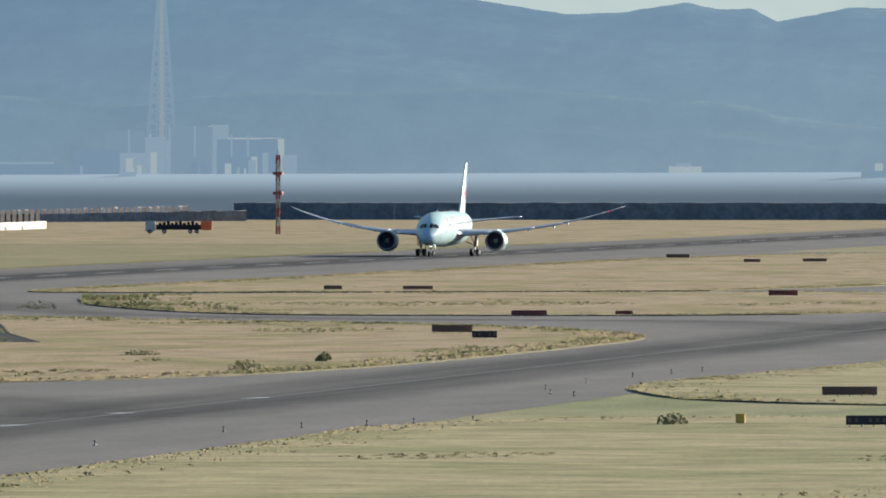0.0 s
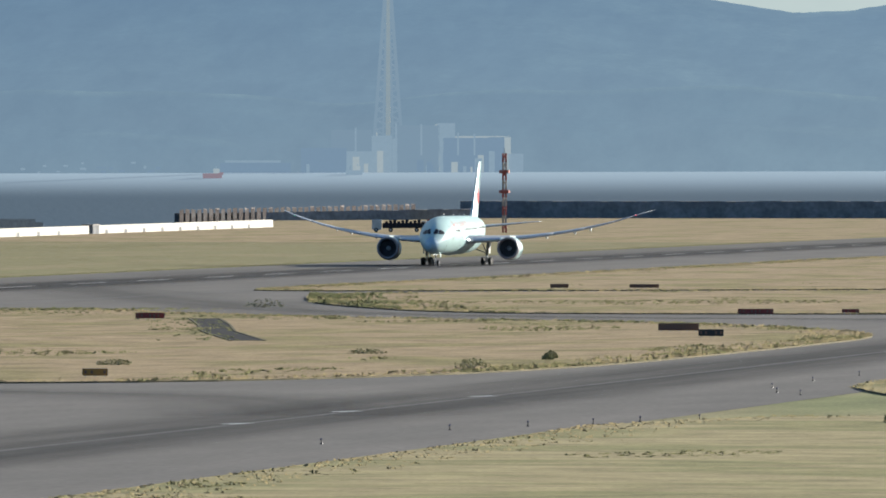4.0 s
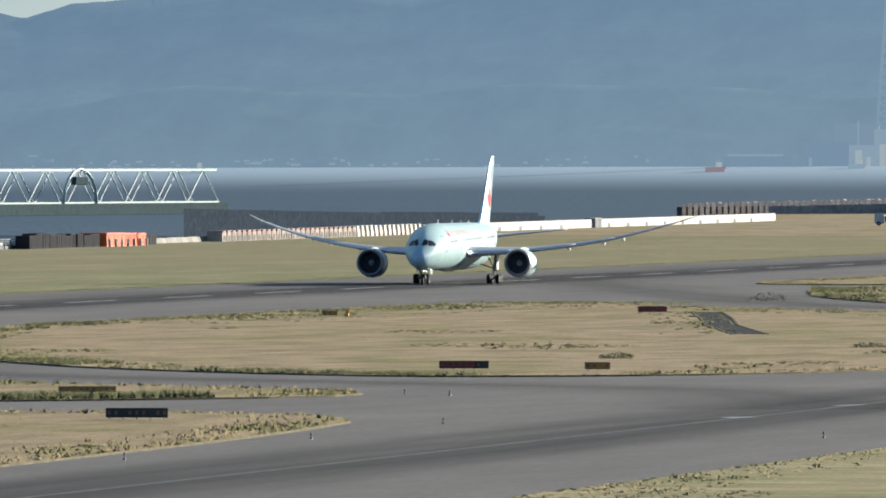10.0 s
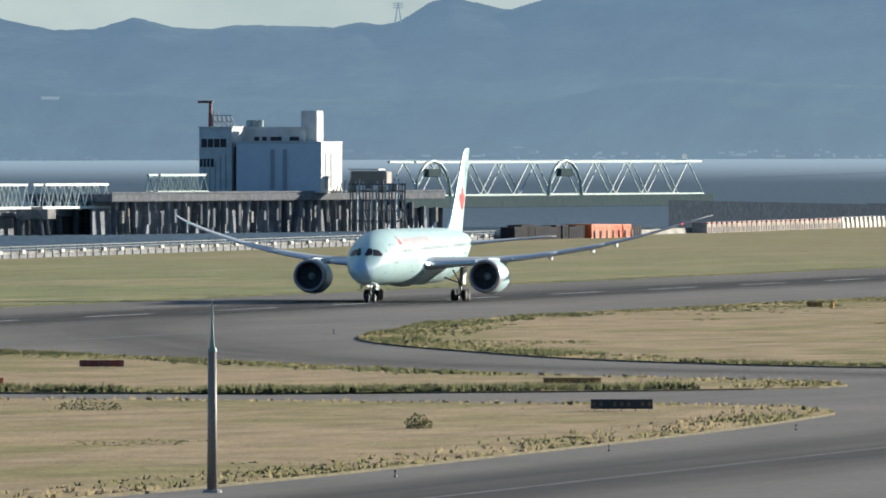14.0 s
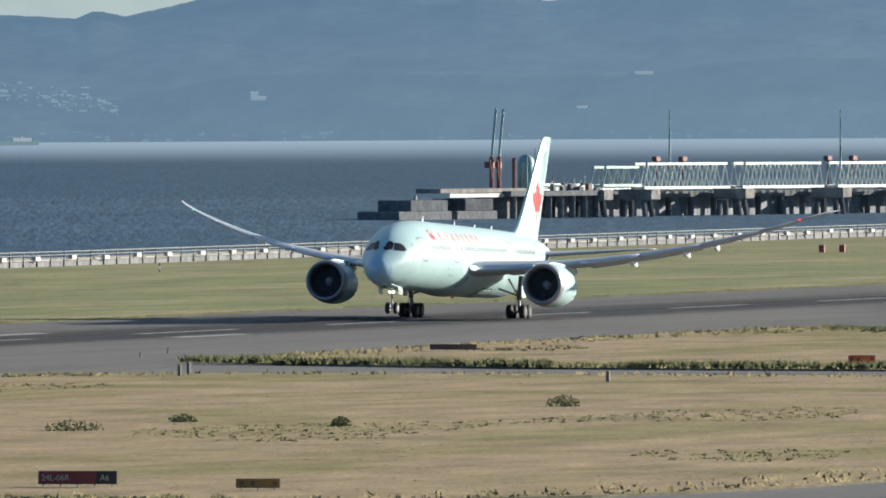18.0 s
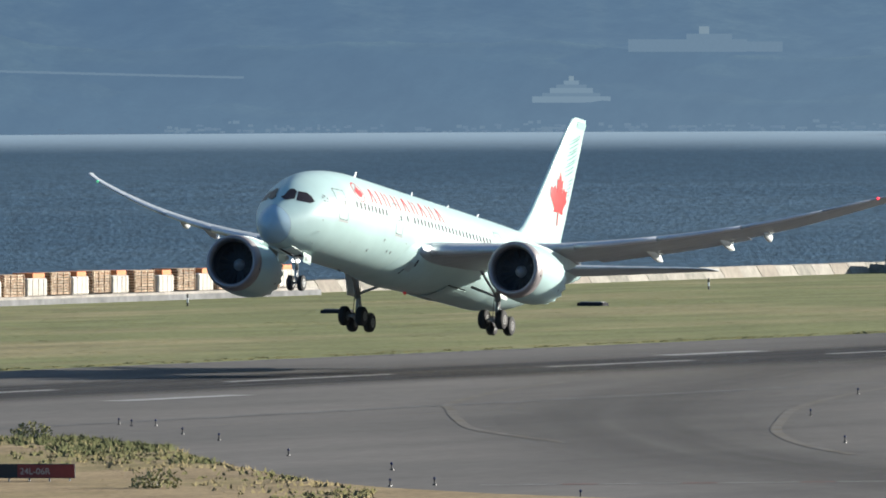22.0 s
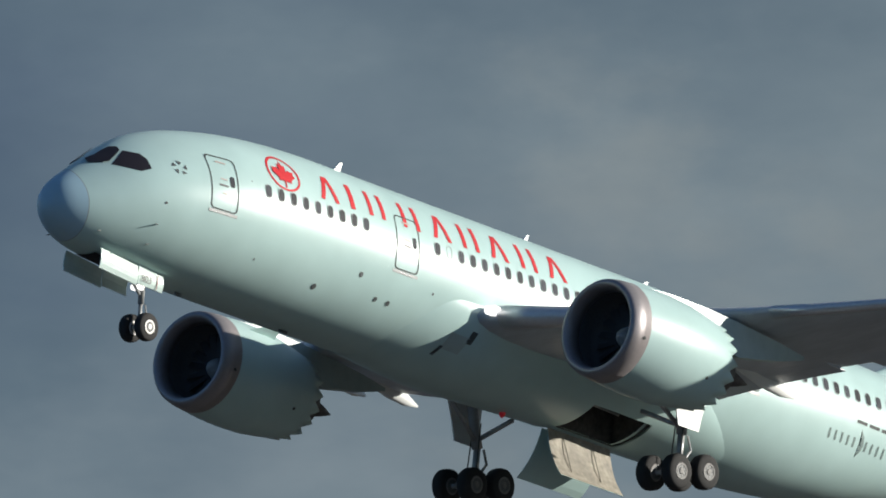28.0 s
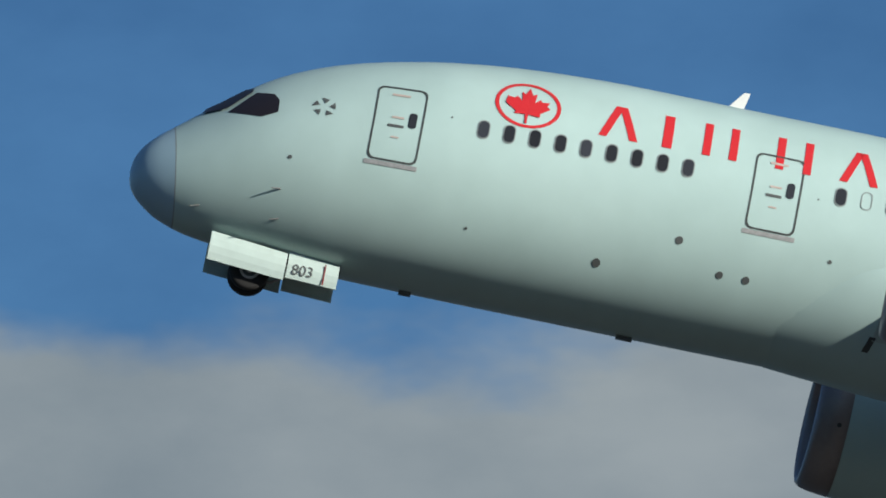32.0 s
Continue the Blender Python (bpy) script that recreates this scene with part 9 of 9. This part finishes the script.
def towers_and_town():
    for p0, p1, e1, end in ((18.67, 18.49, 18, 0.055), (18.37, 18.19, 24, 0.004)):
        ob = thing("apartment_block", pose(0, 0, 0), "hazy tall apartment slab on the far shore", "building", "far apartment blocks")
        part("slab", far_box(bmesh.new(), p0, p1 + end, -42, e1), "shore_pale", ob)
        # paler material paints sunlight onto the slab's end
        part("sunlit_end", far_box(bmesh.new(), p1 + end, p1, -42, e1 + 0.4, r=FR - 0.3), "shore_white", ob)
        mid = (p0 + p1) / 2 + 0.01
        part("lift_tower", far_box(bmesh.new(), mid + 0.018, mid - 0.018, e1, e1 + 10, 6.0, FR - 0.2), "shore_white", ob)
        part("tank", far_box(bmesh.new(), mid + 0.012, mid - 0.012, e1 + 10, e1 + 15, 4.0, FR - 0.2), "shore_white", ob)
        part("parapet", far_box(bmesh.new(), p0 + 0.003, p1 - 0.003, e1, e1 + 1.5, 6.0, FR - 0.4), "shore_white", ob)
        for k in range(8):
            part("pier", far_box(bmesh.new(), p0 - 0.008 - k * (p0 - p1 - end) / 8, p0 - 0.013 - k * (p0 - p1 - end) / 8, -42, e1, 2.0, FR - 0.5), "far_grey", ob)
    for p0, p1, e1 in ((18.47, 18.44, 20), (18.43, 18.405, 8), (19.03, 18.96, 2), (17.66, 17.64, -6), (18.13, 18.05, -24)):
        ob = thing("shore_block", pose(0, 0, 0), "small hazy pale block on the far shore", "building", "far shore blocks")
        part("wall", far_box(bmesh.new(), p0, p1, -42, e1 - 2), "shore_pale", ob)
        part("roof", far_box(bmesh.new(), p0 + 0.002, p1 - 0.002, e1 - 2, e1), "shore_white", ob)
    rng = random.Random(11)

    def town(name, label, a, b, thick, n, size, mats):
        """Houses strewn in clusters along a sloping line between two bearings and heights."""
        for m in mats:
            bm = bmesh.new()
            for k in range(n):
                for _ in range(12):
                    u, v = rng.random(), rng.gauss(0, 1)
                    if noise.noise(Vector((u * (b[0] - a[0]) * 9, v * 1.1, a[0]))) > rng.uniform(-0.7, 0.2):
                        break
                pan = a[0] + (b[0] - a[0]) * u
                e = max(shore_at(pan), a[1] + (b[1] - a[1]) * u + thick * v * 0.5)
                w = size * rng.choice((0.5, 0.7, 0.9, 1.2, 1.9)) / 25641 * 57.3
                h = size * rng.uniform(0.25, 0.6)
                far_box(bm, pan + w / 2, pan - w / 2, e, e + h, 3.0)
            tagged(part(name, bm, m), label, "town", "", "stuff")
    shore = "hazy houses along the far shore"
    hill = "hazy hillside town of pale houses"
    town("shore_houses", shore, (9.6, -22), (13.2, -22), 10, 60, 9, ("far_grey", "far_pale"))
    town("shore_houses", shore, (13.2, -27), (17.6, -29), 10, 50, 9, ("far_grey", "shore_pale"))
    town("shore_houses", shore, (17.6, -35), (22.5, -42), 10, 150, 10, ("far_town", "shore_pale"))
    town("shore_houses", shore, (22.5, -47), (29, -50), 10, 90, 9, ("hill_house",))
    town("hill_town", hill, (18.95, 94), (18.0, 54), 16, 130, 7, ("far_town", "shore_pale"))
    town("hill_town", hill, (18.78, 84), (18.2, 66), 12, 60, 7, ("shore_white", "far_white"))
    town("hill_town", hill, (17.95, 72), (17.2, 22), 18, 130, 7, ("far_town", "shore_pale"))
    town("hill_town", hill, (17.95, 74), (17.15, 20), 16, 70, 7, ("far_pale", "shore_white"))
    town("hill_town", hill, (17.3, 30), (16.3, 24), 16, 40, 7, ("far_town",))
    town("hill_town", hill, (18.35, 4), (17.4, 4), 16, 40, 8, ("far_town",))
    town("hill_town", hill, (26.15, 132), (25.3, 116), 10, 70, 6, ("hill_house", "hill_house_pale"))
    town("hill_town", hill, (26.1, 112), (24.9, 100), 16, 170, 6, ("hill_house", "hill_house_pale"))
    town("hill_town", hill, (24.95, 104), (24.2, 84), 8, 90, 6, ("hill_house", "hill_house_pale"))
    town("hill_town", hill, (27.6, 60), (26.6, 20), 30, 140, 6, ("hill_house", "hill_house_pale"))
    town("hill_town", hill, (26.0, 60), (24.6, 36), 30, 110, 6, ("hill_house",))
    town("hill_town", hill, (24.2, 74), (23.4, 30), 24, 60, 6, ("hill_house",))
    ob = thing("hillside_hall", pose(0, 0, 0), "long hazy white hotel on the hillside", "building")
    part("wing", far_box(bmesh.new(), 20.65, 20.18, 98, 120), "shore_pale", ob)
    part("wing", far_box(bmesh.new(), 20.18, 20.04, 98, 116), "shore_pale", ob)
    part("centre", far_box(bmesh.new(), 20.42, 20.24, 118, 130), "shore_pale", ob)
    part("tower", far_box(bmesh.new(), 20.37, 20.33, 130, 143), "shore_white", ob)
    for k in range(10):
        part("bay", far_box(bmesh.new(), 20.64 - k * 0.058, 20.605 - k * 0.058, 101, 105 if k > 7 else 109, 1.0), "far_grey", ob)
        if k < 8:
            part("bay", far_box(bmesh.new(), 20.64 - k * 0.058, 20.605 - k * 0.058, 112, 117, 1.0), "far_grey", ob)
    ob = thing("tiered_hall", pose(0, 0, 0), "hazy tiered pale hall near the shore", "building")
    for p0, p1, e0, e1, m in ((21.03, 20.72, 8, 19, "far_dark"), (20.99, 20.76, 19, 25, "shore_pale"), (20.96, 20.79, 25, 34, "far_dark"), (20.935, 20.815, 34, 40, "shore_pale"), (20.905, 20.845, 40, 47, "far_dark")):
        part("tier", far_box(bmesh.new(), p0, p1, e0, e1), m, ob)
    part("spire", far_box(bmesh.new(), 20.885, 20.865, 46, 55), "shore_white", ob)
    for p0, p1, e0, e1 in ((16.63, 16.60, 36, 50), (16.60, 16.57, 36, 42), (15.11, 15.04, 82, 86), (14.01, 13.94, 77, 81), (15.34, 15.30, 22, 25)):
        ob = thing("hillside_house", pose(0, 0, 0), "small hazy white building on the wooded slope", "building", "lone hillside buildings")
        part("wall", far_box(bmesh.new(), p0, p1, e0, e1), "far_pale", ob)
        part("roof", far_box(bmesh.new(), p0 + 0.003, p1 - 0.003, e1, e1 + 1.2), "far_white", ob)
    ob = thing("hilltop_hall", pose(0, 0, 0), "small hazy white hall high on the hill", "building")
    part("hall", far_box(bmesh.new(), 25.52, 25.455, 181, 206), "shore_white", ob)
    part("dome", far_box(bmesh.new(), 25.508, 25.467, 206, 209), "shore_white", ob)
    part("annex", far_box(bmesh.new(), 25.57, 25.52, 180, 188), "shore_pale", ob)
    ob = thing("viaduct", pose(0, 0, 0), "hazy pale viaduct along the hillside", "viaduct")
    for k in range(24):
        u = k / 24
        part("span", far_box(bmesh.new(), 23.58 - 1.41 * u, 23.58 - 1.41 * (u + 1 / 24), 66 - 16 * u, 70 - 16 * u), "shore_pale", ob)
    for pan, e0, e1 in ((23.9, 120, 175), (23.62, 60, 128), (18.1, 60, 110), (12.6, 213, 250), (14.3, 232, 250), (24.755, 414, 437), (25.9, 60, 120)):
        ob = thing("pylon", pose(0, 0, 0), "slim hazy lattice pylon on the hills", "pylon", "far pylons")
        k = FPX
        bm = bmesh.new()
        for s in (-0.012, 0.012):
            tube(bm, polar(pan + s, FR + 6 if e0 < 200 else 4720, EYE + e0 * (k if e0 < 200 else 4720 / 25641)), polar(pan, FR + 6 if e0 < 200 else 4720, EYE + e1 * (k if e0 < 200 else 4720 / 25641)), 0.3, 0.15, 4)
        part("mast", bm, "far_dark", ob)
        for q in (0.7, 0.82, 0.92):
            e = e0 + (e1 - e0) * q
            part("crossarm", far_box(bmesh.new(), pan + 0.02, pan - 0.02, e, e + 1.5, 0.5, FR + 6 if e0 < 200 else 4720), "far_dark", ob)


towers_and_town()


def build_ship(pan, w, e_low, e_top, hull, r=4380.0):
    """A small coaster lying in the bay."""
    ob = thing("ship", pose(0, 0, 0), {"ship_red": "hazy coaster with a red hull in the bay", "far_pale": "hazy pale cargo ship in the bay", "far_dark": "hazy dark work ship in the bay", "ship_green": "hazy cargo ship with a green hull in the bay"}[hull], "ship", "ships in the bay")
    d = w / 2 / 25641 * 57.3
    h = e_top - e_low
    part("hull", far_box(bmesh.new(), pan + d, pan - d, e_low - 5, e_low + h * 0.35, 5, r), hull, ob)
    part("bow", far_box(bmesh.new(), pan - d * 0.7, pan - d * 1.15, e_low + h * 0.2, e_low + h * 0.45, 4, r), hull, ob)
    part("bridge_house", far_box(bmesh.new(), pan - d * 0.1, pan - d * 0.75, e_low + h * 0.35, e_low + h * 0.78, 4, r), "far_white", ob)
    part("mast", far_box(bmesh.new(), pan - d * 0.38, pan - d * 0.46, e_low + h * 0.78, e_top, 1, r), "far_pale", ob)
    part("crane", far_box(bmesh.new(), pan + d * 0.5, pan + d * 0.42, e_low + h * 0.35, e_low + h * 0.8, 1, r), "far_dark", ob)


for pan, w, lo, top, hull in ((8.87, 30, -28, -10, "far_pale"), (9.43, 34, -34, -14, "ship_red"), (5.92, 44, -30, 0, "far_dark"), (11.48, 26, -36, -15, "far_pale"), (17.76, 52, -44, -16, "far_pale"), (17.58, 100, -42, -27, "ship_green"), (19.5, 60, -46, -14, "far_pale"), (13.15, 20, -36, -24, "far_pale")):
    deep = (EYE - SEA_Z) / RAMP * 25641
    build_ship(pan, w, lo, top, hull, RAMP + (FAR - RAMP) * (deep + lo) / (deep - table(SHORE, pan)) - 6)


# ---- what moves ----
def motions():
    rows = [(t, pose(x, y, al, -pitch, -roll, 0)) for t, x, y, al, pitch, roll in (
        (0, -345.0, 2584.77, 0.00, 0.00, 0.00), (1.5, -345.0, 2488.96, 0.00, 0.00, 0.00), (3, -345.0, 2388.42, 0.00, 0.00, 0.00), (5, -345.0, 2247.33, 0.00, 0.00, 0.00), (6, -345.0, 2174.39, 0.00, 0.00, 0.00),
        (7, -345.0, 2100.18, 0.00, 0.00, 0.00), (8, -345.0, 2024.85, 0.00, 0.00, 0.00), (9, -345.0, 1948.50, 0.00, 0.00, 0.00), (10, -345.0, 1871.12, 0.00, 0.00, 0.00), (11, -345.0, 1792.71, 0.00, 0.00, 0.00),
        (12, -345.0, 1713.38, 0.00, 0.00, 0.00), (13, -345.0, 1633.44, 0.00, 0.00, 0.00), (16, -345.0, 1389.14, 0.00, 0.00, 0.00), (17, -345.0, 1305.26, 0.00, 0.00, 0.00), (17.5, -345.0, 1262.96, 0.01, 1.18, -0.98),
        (18, -345.0, 1220.51, 0.05, 2.17, -0.76), (18.5, -345.0, 1177.94, 0.10, 2.97, -0.63), (19, -345.0, 1135.27, 0.16, 3.74, -0.52), (19.5, -345.0, 1092.50, 0.23, 4.48, -0.43), (20, -345.0, 1049.63, 0.30, 5.14, -0.56),
        (20.5, -345.0, 1006.66, 0.75, 5.73, -0.91), (21, -345.0, 963.56, 1.27, 6.20, -1.25), (21.5, -345.0, 920.52, 2.03, 6.62, -1.31), (22, -346.0, 880.69, 3.02, 7.06, -1.05), (22.5, -347.4, 842.58, 4.30, 7.54, -0.70),
        (23, -349.1, 806.17, 5.98, 8.01, -0.47), (23.5, -351.2, 765.74, 8.07, 8.61, -0.35), (24, -352.9, 726.73, 10.64, 9.17, -0.30), (24.5, -353.3, 684.39, 13.58, 9.56, -0.23), (26.5, -345.0, 518.47, 27.70, 10.58, 0.85),
        (27, -345.0, 472.42, 32.73, 10.93, 1.16), (27.5, -345.0, 429.60, 37.17, 11.26, 1.14), (28, -345.0, 386.79, 41.71, 11.38, 1.02), (28.5, -345.0, 344.03, 46.32, 11.36, 1.03), (29, -345.0, 301.35, 50.96, 11.33, 1.14),
        (29.5, -345.0, 258.75, 55.62, 11.41, 1.26), (30, -345.0, 216.21, 60.28, 11.54, 1.24), (30.5, -345.0, 173.72, 64.92, 11.46, 1.03), (31, -345.0, 131.26, 69.55, 11.24, 0.69), (31.5, -345.0, 88.85, 74.14, 11.02, 0.33),
        (32, -345.0, 46.47, 78.72, 10.90, -0.00),
    )]
    walk(airliner, rows)
    # the wings bend upwards as they take the weight
    for side, wing in WINGS.items():
        m = wing_frame(side)
        walk(wing, [(t, m @ pose(0, 0, 0, 0, side * a, 0)) for t, a in ((0, 4.6), (9, 4.4), (14, 3.6), (17, 2.2), (20, 0.6), (22, 0), (32, 0))])
    # the trucks hang nose-up once off the ground
    for side, bogie in BOGIE.items():
        x = side * 4.9
        walk(bogie, [(t, pose(x, 0, z, a, 0, 0)) for t, z, a in ((0, 0.66, 0), (17.4, 0.66, 0), (18.5, 0.56, 3), (19, 0.50, 4), (19.5, 0.43, 4.6), (20, 0.36, 5), (20.4, 0.34, 2), (21.2, 0.34, -8), (22, 0.34, -10), (24.2, 0.34, -10), (25.4, 0.32, 4), (26.5, 0.32, 12), (32, 0.32, 12))])
    for side, door in BELLY_DOOR.items():
        m = Matrix.Translation(DOOR_HINGE[side])
        walk(door, [(t, m @ pose(0, 0, 0, 0, side * a, 0)) for t, a in ((0, 0), (24.4, 0), (25.2, 38), (26.2, 82), (32, 82))])
    for e, (door, h) in NOSE_DOOR.items():
        walk(door, [(t, h @ pose(0, 0, 0, 0, e * a, 0)) for t, a in ((0, 76), (24.6, 76), (25.4, 40), (26.1, 0), (32, 0))])
    h = Matrix.Translation(NOSE_HINGE)
    walk(nose_gear, [(t, h @ pose(0, 0, 0, -a, 0, 0) @ pose(0, 0, -d)) for t, a, d in ((0, 0, 0), (16.8, 0, 0), (17.6, 0, 0.16), (18.4, 0, 0.28), (28.1, 0, 0.28), (28.5, 4, 0.28), (29, 15, 0.28), (29.5, 27, 0.28), (30, 38, 0.28), (30.5, 46, 0.28), (31, 56, 0.28), (31.5, 65, 0.28), (32, 72, 0.28))])


motions()
